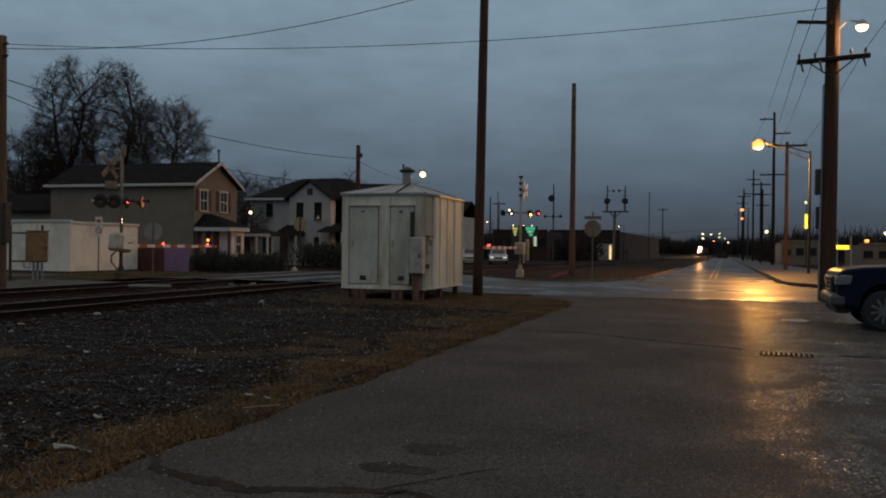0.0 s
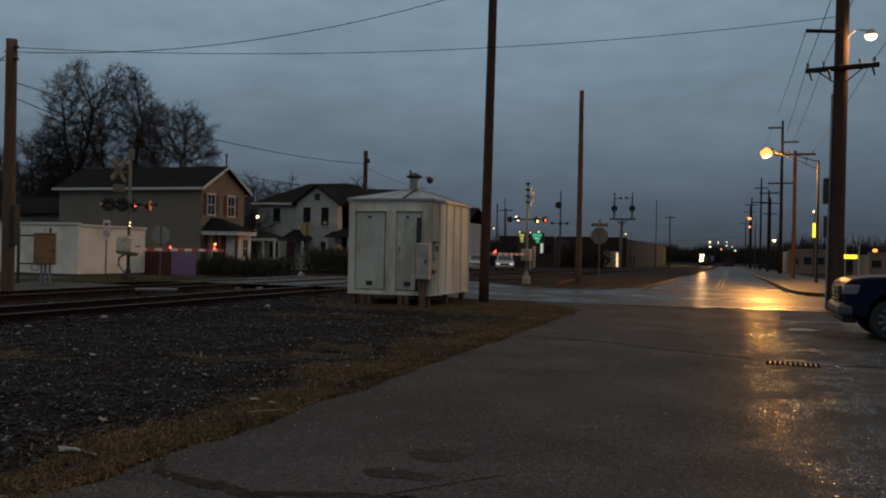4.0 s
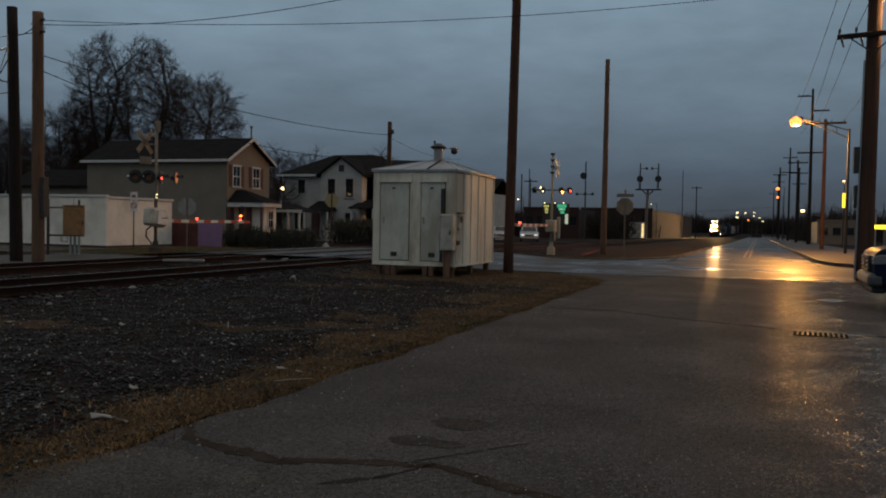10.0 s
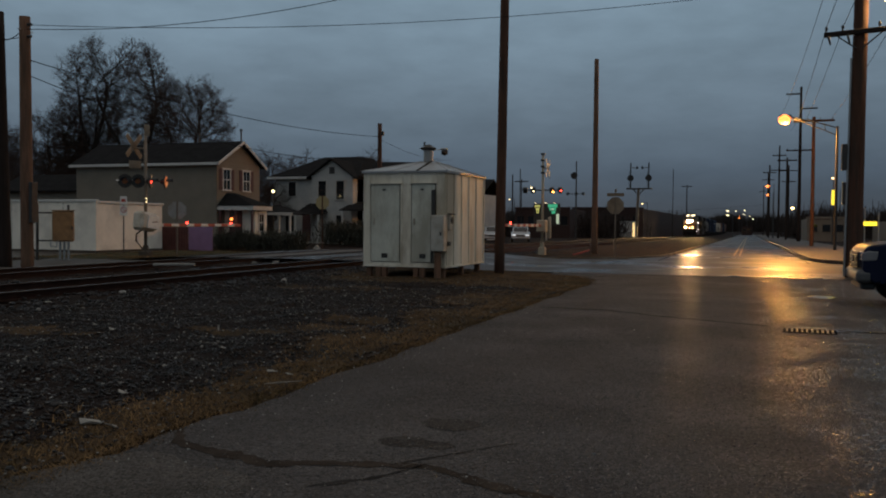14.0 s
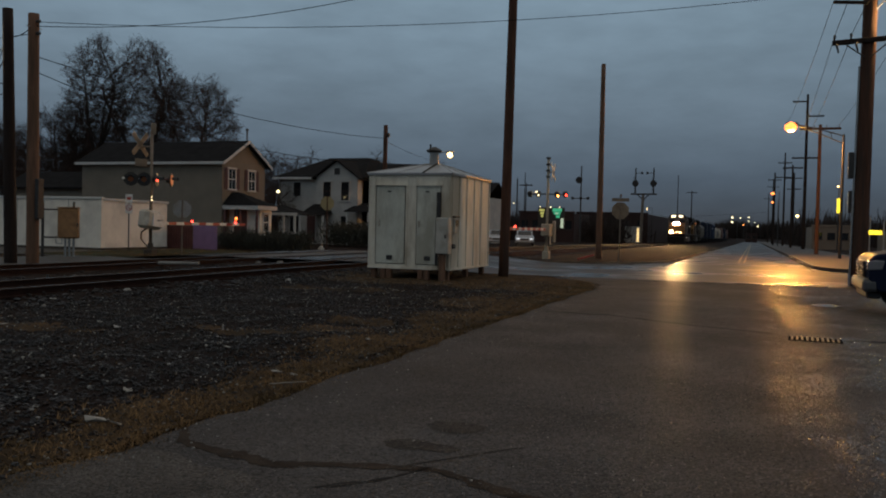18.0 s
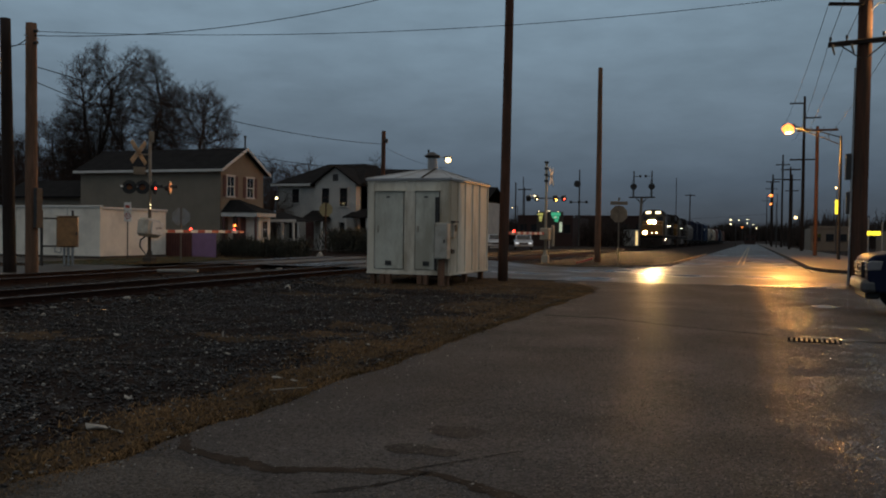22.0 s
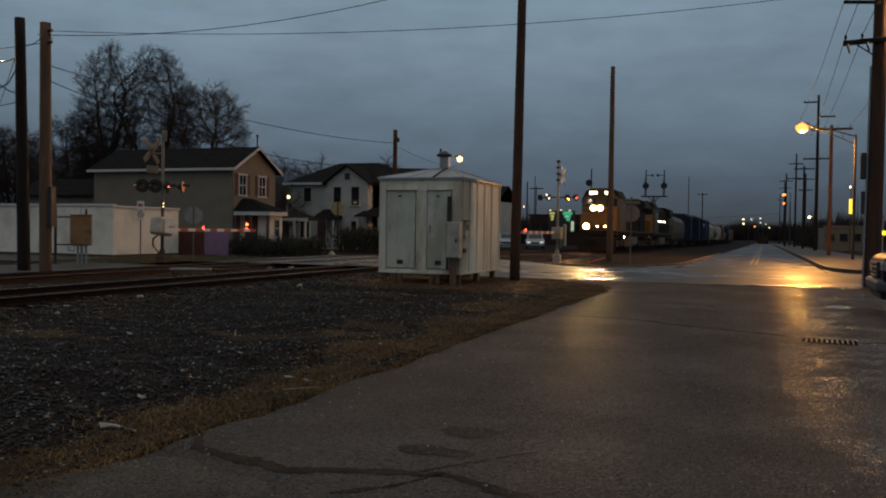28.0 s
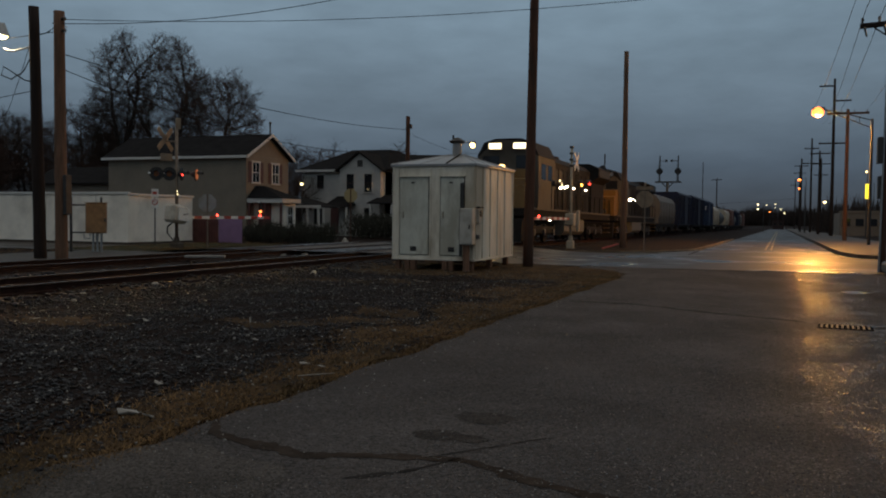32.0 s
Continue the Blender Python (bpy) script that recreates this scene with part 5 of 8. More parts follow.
def window(parent, side, at, c, z0, z1, w, shutters=False, lit=False, trim=None):
    """A sash window with frame, sill, two panes; on side 'x' (+x face) or 'y' (-y face)."""
    def box(a, b, d0, d1, lo, hi, bev=0.0):
        return Geo().box(at + d0, at + d1, a, b, lo, hi, bev) if side == "x" else Geo().box(a, b, at - d1, at - d0, lo, hi, bev)
    h = w / 2
    win = part("window", box(c - h, c + h, 0.004, 0.03, z0, z1), G_WINDOW_PANEL if lit else M["glass"], parent, "lit window" if lit else "dark window")
    part("window_frame", box(c - h - 0.09, c - h, 0.004, 0.07, z0 - 0.05, z1 + 0.08, 0.01), (trim or M["trim"]), win)
    part("window_frame", box(c + h, c + h + 0.09, 0.004, 0.07, z0 - 0.05, z1 + 0.08, 0.01), (trim or M["trim"]), win)
    part("window_head", box(c - h - 0.13, c + h + 0.13, 0.004, 0.09, z1 + 0.0, z1 + 0.12, 0.01), (trim or M["trim"]), win)
    part("window_sill", box(c - h - 0.12, c + h + 0.12, 0.004, 0.11, z0 - 0.1, z0 - 0.0, 0.01), (trim or M["trim"]), win)
    part("sash_bar", box(c - h, c + h, 0.03, 0.055, (z0 + z1) / 2 - 0.03, (z0 + z1) / 2 + 0.03), M["far_dark"] if trim else M["trim"], win)
    if not trim:
        part("sash_bar", box(c - 0.015, c + 0.015, 0.03, 0.05, z0, z1), M["trim"], win)
    if shutters:
        for s in (-1, 1):
            a = c + s * (h + 0.28)
            sh = part("shutter", box(a - 0.17, a + 0.17, 0.024, 0.06, z0 - 0.04, z1 + 0.06, 0.01), M["shutter"], parent)
            for k in range(9):
                zz = z0 + (z1 - z0) * (k + 0.5) / 9
                part("slat", box(a - 0.12, a + 0.12, 0.06, 0.075, zz - 0.03, zz + 0.03), M["shutter"], sh)
    return win


def roof_slab(g, a, b, c, d, th=0.1):
    """A sloping slab over four corners, with thickness downwards."""
    top = [Vector(p) for p in (a, b, c, d)]
    low = [p - Vector((0, 0, th)) for p in top]
    return g.add(top + low, [(0, 1, 2, 3), (7, 6, 5, 4), (0, 4, 5, 1), (1, 5, 6, 2), (2, 6, 7, 3), (3, 7, 4, 0)])


def build_house_beige():
    x0, x1, y0, y1, e, r = -41.2, -30.5, 44.3, 49.1, 5.15, 6.55
    t = thing("beige_house", "two-storey beige clapboard house with dark gabled roof and porch", "house")
    ym = (y0 + y1) / 2
    wall = part("wall", Geo().prism([(y0, -0.2), (y1, -0.2), (y1, e), (ym, r - 0.06), (y0, e)], 0, x0, x1), M["beige"], t)
    clapboards(wall, x0, x1, 0.3, e, "y", y0, M["beige"])
    clapboards(wall, y0, y1, 0.3, e, "x", x1, M["beige"], holes=((44.9, 45.7, 3.45, 4.75), (47.1, 47.9, 3.45, 4.75)))
    g = Geo()
    roof_slab(g, (x0 - 0.3, y0 - 0.35, e - 0.06), (x1 + 0.35, y0 - 0.35, e - 0.06), (x1 + 0.35, ym, r + 0.06), (x0 - 0.3, ym, r + 0.06))
    roof_slab(g, (x0 - 0.3, ym, r + 0.06), (x1 + 0.35, ym, r + 0.06), (x1 + 0.35, y1 + 0.35, e - 0.06), (x0 - 0.3, y1 + 0.35, e - 0.06))
    roof = part("roof", g, M["roof"], t, "dark shingled gable roof")
    g = Geo().box(x0 - 0.3, x1 + 0.36, y0 - 0.39, y0 - 0.345, e - 0.22, e - 0.06, b=0.01)
    part("fascia", g, M["trim"], roof, "white eaves board")
    for ya, yb in ((y0 - 0.36, ym), (y1 + 0.36, ym)):
        g = Geo()
        za, zb = e - 0.06, r + 0.06
        g.add([(x1 + 0.352, ya, za), (x1 + 0.352, yb, zb), (x1 + 0.352, yb, zb - 0.18), (x1 + 0.352, ya, za - 0.18), (x1 + 0.39, ya, za), (x1 + 0.39, yb, zb), (x1 + 0.39, yb, zb - 0.18), (x1 + 0.39, ya, za - 0.18)],
              [(0, 1, 2, 3), (4, 7, 6, 5), (0, 4, 5, 1), (3, 2, 6, 7)])
        part("bargeboard", g, M["trim"], roof, "white sloping bargeboard")
    window(t, "x", x1, 45.3, 3.5, 4.7, 0.72, shutters=True)
    window(t, "x", x1, 47.5, 3.5, 4.7, 0.72, shutters=True)
    for vx, vy, vh in ((-33.5, ym, 0.5), (-30.6, ym + 0.4, 0.75)):
        part("vent_pipe", Geo().tube((vx, vy, r - 0.1), (vx, vy, r + vh), 0.05, n=8).tube((vx, vy, r + vh), (vx, vy, r + vh + 0.12), 0.09, 0.09, n=8), M["dark_metal"], roof)
    # porch with hipped roof towards the street
    px0, px1, py0, py1, pe = x1, -28.2, 44.6, 46.5, 2.47
    g = Geo()
    a = [(px0, py0 - 0.3, pe), (px1 + 0.3, py0 - 0.3, pe), (px1 + 0.3, py1 + 0.1, pe), (px0, py1 + 0.1, pe), (px0, py0 + 0.7, 3.28), (px0 + 0.5, py0 + 0.75, 3.28), (px0 + 0.5, py1 - 0.85, 3.28), (px0, py1 - 0.8, 3.28)]
    g.add(a, [(0, 1, 5, 4), (1, 2, 6, 5), (2, 3, 7, 6), (4, 5, 6, 7), (0, 3, 2, 1)])
    porch = part("porch_roof", g, M["roof"], t, "dark hipped porch roof")
    part("porch_beam", Geo().box(px0, px1 + 0.25, py0 - 0.26, py0 - 0.1, pe - 0.26, pe - 0.005, b=0.01), M["trim"], porch)
    part("porch_beam", Geo().box(px1 + 0.12, px1 + 0.26, py0 - 0.1, py1, pe - 0.26, pe - 0.005, b=0.01), M["trim"], porch)
    part("porch_floor", Geo().box(px0, px1 + 0.2, py0 - 0.2, py1, -0.1, 0.35, b=0.02), M["concrete"], t)
    for cx, cy in ((px0 + 0.15, py0 - 0.15), (px0 + 1.25, py0 - 0.15), (px1 + 0.1, py0 - 0.15)):
        part("porch_post", Geo().box(cx - 0.07, cx + 0.07, cy - 0.07, cy + 0.07, 0.35, pe - 0.25, b=0.015), M["shutter"], t)
    part("porch_door", Geo().box(-30.1, -29.2, 45.05, 45.096, 0.35, 2.2), M["shutter"], t, "dark red front door")
    room = part("front_room", Geo().box(px0, px1 - 0.1, 45.1, 46.45, -0.1, pe - 0.01, b=0.01), M["white_wall"], t, "white enclosed front room")
    window(t, "x", px1 - 0.1, 45.75, 0.95, 1.95, 0.5)
    g = Geo()
    roof_slab(g, (-29.8, 47.8, 2.25), (-27.3, 47.8, 2.05), (-27.3, 50.2, 2.05), (-29.8, 50.2, 2.7), 0.08)
    part("side_canopy", g, M["roof"], t)
    part("canopy_edge", Geo().box(-29.8, -27.25, 47.74, 47.80, 1.95, 2.12), M["trim"], t)
    for cx in (-27.5, -28.3):
        part("canopy_post", Geo().box(cx - 0.06, cx + 0.06, 47.85, 47.97, -0.1, 2.0), M["trim"], t)
    # lower wing to the west with a chimney
    wing = part("rear_wing", Geo().box(-48.5, x0, 45.2, 49.0, -0.2, 3.6), M["beige"], t)
    g = Geo()
    roof_slab(g, (-48.8, 44.8, 3.5), (x0, 44.8, 3.5), (x0, 47.1, 4.7), (-48.8, 47.1, 4.7))
    roof_slab(g, (-48.8, 47.1, 4.7), (x0, 47.1, 4.7), (x0, 49.4, 3.5), (-48.8, 49.4, 3.5))
    part("wing_roof", g, M["roof"], wing)
    part("chimney", Geo().box(-42.3, -41.4, 46.6, 47.4, 3.0, 5.6, b=0.02).box(-42.4, -41.3, 46.5, 47.5, 5.6, 5.75, b=0.02), M["brick_red"], t, "dark brick chimney")


def build_garage():
    x0, x1, y0, y1, h = -47.0, -28.1, 31.4, 36.1, 2.42
    t = thing("white_garage", "low white painted block garage with flat roof", "garage")
    wall = part("wall", Geo().box(x0, x1, y0, y1, -0.2, h - 0.06, b=0.02), M["white_wall"], t)
    part("coping", Geo().box(x0 - 0.06, x1 + 0.06, y0 - 0.06, y0 + 0.14, h - 0.08, h + 0.04, b=0.015), M["trim"], t, "white coping along the roof edge")
    part("coping", Geo().box(x1 - 0.14, x1 + 0.06, y0 + 0.14, y1 + 0.06, h - 0.14, h - 0.02, b=0.015), M["trim"], t)
    part("roof", Geo().box(x0, x1 - 0.14, y0 + 0.14, y1, h - 0.06, h - 0.02), M["roof"], t)
    part("corner_pier", Geo().box(x1 - 0.25, x1 + 0.025, y0 - 0.025, y0 + 0.2, -0.2, h - 0.08, b=0.015), M["white_wall"], t)
    for k, x in enumerate(span(-45.5, -30, 5)):
        part("wall_crack", Geo().box(x, x + 0.02, y0 - 0.004, y0 + 0.01, 0.05, h - 0.1), M["concrete"], wall)
    part("base_course", Geo().box(x0, x1 + 0.03, y0 - 0.03, y0, -0.2, 0.12, b=0.01), M["concrete"], t)
    part("base_course", Geo().box(x1, x1 + 0.03, y0, y1, -0.2, 0.12, b=0.01), M["concrete"], t)


def build_house_grey():
    t = thing("grey_house", "two-storey pale grey clapboard house with dark hipped roof", "house")
    y0, e = 58.0, 5.0
    main = part("wall", Geo().box(-34.7, -27.6, y0, 66.0, -0.2, e, b=0.01), M["grey_wall"], t)
    clapboards(main, -34.7, -27.6, 0.2, e, "y", y0, M["grey_wall"], 0.18)
    g = Geo()
    z = e - 0.03
    g.add([(-35.1, y0 - 0.4, z), (-27.2, y0 - 0.4, z), (-27.2, 66.4, z), (-35.1, 66.4, z), (-32.2, 61.5, 6.75), (-28.8, 61.5, 6.75), (-28.8, 63.5, 6.75), (-32.2, 63.5, 6.75)],
          [(0, 1, 5, 4), (1, 2, 6, 5), (2, 3, 7, 6), (3, 0, 4, 7), (4, 5, 6, 7), (0, 3, 2, 1)])
    roof = part("roof", g, M["roof"], t, "dark shingled hipped roof")
    part("fascia", Geo().box(-35.1, -30.9, y0 - 0.43, y0 - 0.38, e - 0.17, e - 0.01), M["trim"], roof)
    # front gable wing
    gx0, gx1, gy = -31.0, -27.6, 57.2
    gm = (gx0 + gx1) / 2
    gable = part("front_gable", Geo().prism([(gx0, -0.2), (gx1, -0.2), (gx1, e), (gm, 6.15), (gx0, e)], 1, gy, y0 + 2.5), M["grey_wall"], t)
    clapboards(gable, gx0, gx1, 0.2, e, "y", gy, M["grey_wall"], 0.18)
    g = Geo()
    roof_slab(g, (gx0 - 0.3, gy - 0.3, e - 0.12), (gx0 - 0.3, y0 + 4, e - 0.12), (gm, y0 + 4, 6.3), (gm, gy - 0.3, 6.3), 0.12)
    roof_slab(g, (gm, gy - 0.3, 6.3), (gm, y0 + 4, 6.3), (gx1 + 0.3, y0 + 4, e - 0.12), (gx1 + 0.3, gy - 0.3, e - 0.12), 0.12)
    part("gable_roof", g, M["roof"], roof)
    part("gable_vent", Geo().box(gm - 0.22, gm + 0.22, gy - 0.04, gy + 0.01, 5.15, 5.65, b=0.02), M["dark_metal"], t)
    window(t, "y", y0, -33.1, 3.55, 4.6, 0.62, trim=M["grey_wall"])
    for c in (-30.1, -28.6):
        window(t, "y", gy, c, 3.25, 4.6, 0.62, trim=M["grey_wall"])
    window(t, "y", y0, -33.3, 0.8, 2.0, 0.75, trim=M["grey_wall"])
    window(t, "y", gy, -28.6, 0.75, 2.05, 0.62, trim=M["grey_wall"])
    part("side_door", Geo().box(-32.2, -31.5, y0 - 0.05, y0, 0.1, 2.05), M["shutter"], t)
    g = Geo()
    g.add([(-31.7, gy, 2.25), (-29.6, gy, 2.25), (-29.6, gy - 1.5, 2.1), (-31.7, gy - 1.5, 2.1), (-31.2, gy, 2.95), (-30.1, gy, 2.95)], [(0, 1, 2, 3), (3, 2, 5, 4), (0, 3, 4), (1, 5, 2)])
    part("entry_canopy", g, M["roof"], t)
    for c in (-31.6, -29.7):
        part("canopy_post", Geo().box(c - 0.06, c + 0.06, gy - 1.45, gy - 1.33, -0.1, 2.12), M["trim"], t)
    g = Geo()
    g.add([(-27.9, gy - 1.6, 2.45), (-24.2, gy - 1.6, 2.45), (-24.2, gy + 1, 3.1), (-27.9, gy + 1, 3.1), (-27.9, gy - 1.6, 2.37), (-24.2, gy - 1.6, 2.37), (-24.2, gy + 1, 2.6), (-27.9, gy + 1, 2.6)], [(0, 1, 2, 3), (7, 6, 5, 4), (0, 4, 5, 1), (1, 5, 6, 2), (3, 2, 6, 7), (0, 3, 7, 4)])
    porch = part("side_porch", g, M["roof"], t)
    for c in (-27.7, -26.0, -24.4):
        part("porch_post", Geo().box(c - 0.06, c + 0.06, gy - 1.5, gy - 1.38, -0.1, 2.4), M["trim"], porch)
    side = part("east_wing", Geo().box(-27.6, -23.4, 60.0, 66.0, -0.2, 5.3), M["grey_wall"], t)
    g = Geo()
    roof_slab(g, (-28.6, 59.6, 5.25), (-23.0, 59.6, 5.25), (-23.0, 63.0, 6.3), (-28.6, 63.0, 6.45))
    roof_slab(g, (-28.6, 63.0, 6.45), (-23.0, 63.0, 6.3), (-23.0, 66.4, 5.25), (-28.6, 66.4, 5.25))
    part("east_roof", g, M["roof"], side)


build_house_beige()
build_garage()
build_house_grey()


def build_yard_edges():
    t = thing("board_fence", "dark red board fence with one faded purple section", "fence")
    part("rail", Geo().box(-28.75, -25.43, 36.62, 36.68, 0.25, 0.35).box(-28.75, -25.43, 36.62, 36.68, 0.95, 1.05), M["fence_red"], t)
    x = -28.75
    while x < -26.95:
        part("board", Geo().box(x, x + 0.145, 36.58, 36.61, -0.05, 1.20 + RNG.uniform(-0.02, 0.02), b=0.005), M["fence_red"], t)
        x += 0.155
    part("purple_panel", Geo().box(-26.86, -25.43, 36.57, 36.61, -0.05, 1.23, b=0.01), M["purple"], t, "faded purple painted panel")
    t = thing("hedge", "bare dark brown hedge in front of the house", "hedge", kind="stuff")
    g = Geo()
    r = random.Random(5)
    for k in range(2600):
        x, y = r.uniform(-26.6, -21.3), r.gauss(38.6, 0.5)
        z = r.uniform(0, 0.72 + 0.35 * noise.noise((x * 1.1, 4, 2)))
        d = Vector((r.gauss(0, 0.3), r.gauss(0, 0.3), r.uniform(0.2, 0.8)))
        g.tube((x, y, z), Vector((x, y, z)) + d * 0.6, 0.02, 0.006, n=3, caps=False)
    part("twigs", g, M["hedge"], t)
    t = thing("hedge", "dense dark shrubs below the grey house", "hedge", kind="stuff")
    g = Geo()
    for k in range(3800):
        x, y = r.uniform(-26.5, -18.5), r.gauss(51, 1.0)
        z = r.uniform(0, 1.3)
        d = Vector((r.gauss(0, 0.35), r.gauss(0, 0.35), r.uniform(0.2, 0.8)))
        g.tube((x, y, z), Vector((x, y, z)) + d * 0.7, 0.03, 0.008, n=3, caps=False)
    part("twigs", g, M["hedge"], t)
    t = thing("house_lamp", "small lit yellow lamp on a dark pole between the houses", "lamp", pose(-31.2, 52.0, 0))
    part("shaft", Geo().tube((0, 0, -0.2), (0, 0, 3.55), 0.05, 0.04), M["dark_metal"], t)
    part("globe", Geo().ball((0, 0, 3.65), 0.11), G_WARM, t)
    t = thing("porch_lamp", "small lit orange lamp at the porch", "lamp", pose(-29.44, 44.3, -0.24))
    part("bracket", Geo().box(-0.04, 0.04, 0.02, 0.12, 1.95, 2.5), M["dark_metal"], t)
    part("globe", Geo().ball((0, -0.03, 1.9), 0.09), G_SODIUM, t)
    t = thing("hydrant", "small pale hydrant by the street", "hydrant", pose(-20.6, 38.6, 0.0))
    part("barrel", Geo().tube((0, 0, -0.1), (0, 0, 0.24), 0.10, 0.09, n=12), M["box_grey"], t)
    part("bonnet", Geo().ball((0, 0, 0.25), 0.10), M["box_grey"], t)
    part("outlet", Geo().tube((-0.17, 0, 0.18), (0.17, 0, 0.18), 0.045), M["box_grey"], t)


build_yard_edges()


# ---- bare trees ----
def bare_tree(x, y, z, h, seed, girth=0.30, width=3.4, low=0.2, count=900, twigs=3, fine=1.0):
    """A leafless tree that grows towards points strewn through an uneven crown, then carries fine twigs."""
    rnd = random.Random(seed)
    t = thing("bare_tree", "tall leafless tree with a rounded crown of fine twigs", "tree", pose(x, y, z), "bare trees")
    fork = h * low
    mid, half = fork + (h - fork) * 0.55, (h - fork) * 0.44
    goals = []
    while len(goals) < count:
        p = Vector((rnd.uniform(-1, 1), rnd.uniform(-1, 1), rnd.uniform(-1, 1)))
        k = 0.97 + 0.28 * noise.noise((p.x * 1.9 + seed, p.y * 1.9, p.z * 2.6))
        if p.length < k and (p.length > 0.55 or rnd.random() < 0.4) and (p.z > -0.25 or rnd.random() < 0.5):
            goals.append((p.x * width, p.y * width, mid + p.z * half))
    goals = np.array(goals)
    step = 0.34
    nodes, parent = [Vector((0, 0, -0.3))], [-1]
    lean = Vector((rnd.uniform(-0.05, 0.05), rnd.uniform(-0.05, 0.05), 1)).normalized()
    while nodes[-1].z < fork:
        nodes.append(nodes[-1] + lean * step)
        parent.append(len(nodes) - 2)
    top = len(nodes) - 1
    for k in range(4):
        a = 2 * math.pi * k / 4 + rnd.uniform(-0.5, 0.5)
        s = rnd.uniform(0.12, 0.5)
        d, last = Vector((s * math.cos(a), s * math.sin(a), 1)).normalized(), top - (k % 2)
        for q in range(int((h - fork) * rnd.uniform(0.45, 0.72) / step)):
            d = (d + Vector((rnd.gauss(0, 0.06), rnd.gauss(0, 0.06), 0.02))).normalized()
            nodes.append(nodes[last] + d * step)
            parent.append(last)
            last = len(nodes) - 1
    best, dist = np.zeros(len(goals), int), np.full(len(goals), 1e9)
    alive = np.ones(len(goals), bool)
    done, grown = 0, {}
    for turn in range(70):
        for k in range(done, len(nodes)):
            e = np.sqrt(((goals - np.array(nodes[k])) ** 2).sum(1))
            m = e < dist
            best[m], dist[m] = k, e[m]
        done = len(nodes)
        alive &= dist > step * 1.5
        if not alive.any():
            break
        pull = {}
        for i in np.nonzero(alive)[0]:
            k = int(best[i])
            pull[k] = pull.get(k, Vector((0, 0, 0))) + (Vector(goals[i]) - nodes[k]).normalized()
        for k, v in pull.items():
            grown[k] = grown.get(k, 0) + 1
            if grown[k] > 4:
                alive[best == k] = False
                continue
            d = (v.normalized() + Vector((rnd.gauss(0, 0.08), rnd.gauss(0, 0.1), rnd.gauss(0.0, 0.1)))).normalized()
            if parent[k] >= 0:
                d = (d + 0.62 * (nodes[k] - nodes[parent[k]]).normalized()).normalized()
            nodes.append(nodes[k] + d * step)
            parent.append(k)
    n = len(nodes)
    load, kids = [0.0] * n, [[] for k in range(n)]
    for k in range(n - 1, 0, -1):
        load[k] = max(load[k], 1.0)
        load[parent[k]] += load[k]
        kids[parent[k]].append(k)
    for turn in range(2):
        nodes = nodes[:top + 1] + [nodes[k] if not kids[k] else nodes[k] * 0.5 + (nodes[parent[k]] + nodes[max(kids[k], key=lambda q: load[q])]) * 0.25 for k in range(top + 1, n)]
    radius = [max(0.010, girth * (load[k] / load[0]) ** 0.52) for k in range(n)]
    radius[0] = girth * 1.35
    trunk, crown, spray = Geo(), Geo(), Geo()
    trunk.sweep(nodes[:top + 1], radius[:top + 1], n=12)
    starts = [(p, c) for p in range(n) for c in kids[p] if p >= top - 1 and c > top and (p == top or c != max(kids[p], key=lambda q: load[q]) or p < top)]
    for p, c in starts:
        chain = [p, c]
        while kids[chain[-1]]:
            chain.append(max(kids[chain[-1]], key=lambda q: load[q]))
        rs = [min(radius[p], radius[c] * 1.15)] + [radius[k] for k in chain[1:]]
        crown.sweep([nodes[k] for k in chain], rs, n=7 if rs[0] > 0.08 else (5 if rs[0] > 0.03 else 3), caps=False)
    def sprig(a, d, length, r0):
        c = a + d * length
        u = d.cross(Vector((0.3, 0.2, 1.0))).normalized() * r0
        w = d.cross(u)
        k = len(spray.v)
        spray.v.extend((tuple(a + u), tuple(a - 0.5 * u + 0.87 * w), tuple(a - 0.5 * u - 0.87 * w), tuple(c)))
        spray.f.extend(((k, k + 1, k + 3), (k + 1, k + 2, k + 3), (k + 2, k, k + 3)))
        return a + d * length * 0.45, c
    for k in range(top + 2, n):
        if radius[k] > 0.05:
            continue
        way = (nodes[k] - nodes[parent[k]]).normalized()
        for q in range(twigs):
            d = (way + Vector((rnd.gauss(0, 0.75), rnd.gauss(0, 0.75), rnd.gauss(0.0, 0.65)))).normalized()
            b, c = sprig(nodes[k], d, rnd.uniform(0.35, 0.8), 0.013 * fine)
            for e in (b, c, b.lerp(c, 0.5)):
                d2 = (d + Vector((rnd.gauss(0, 0.6), rnd.gauss(0, 0.6), rnd.gauss(0.0, 0.5)))).normalized()
                sprig(e, d2, rnd.uniform(0.2, 0.5), 0.011 * fine)
    part("trunk", trunk, M["bark"], t, smooth=True)
    part("crown", crown, M["bark"], t)
    part("twig_spray", spray, M["twig"], t, "fine reddish-brown twigs")
    return t


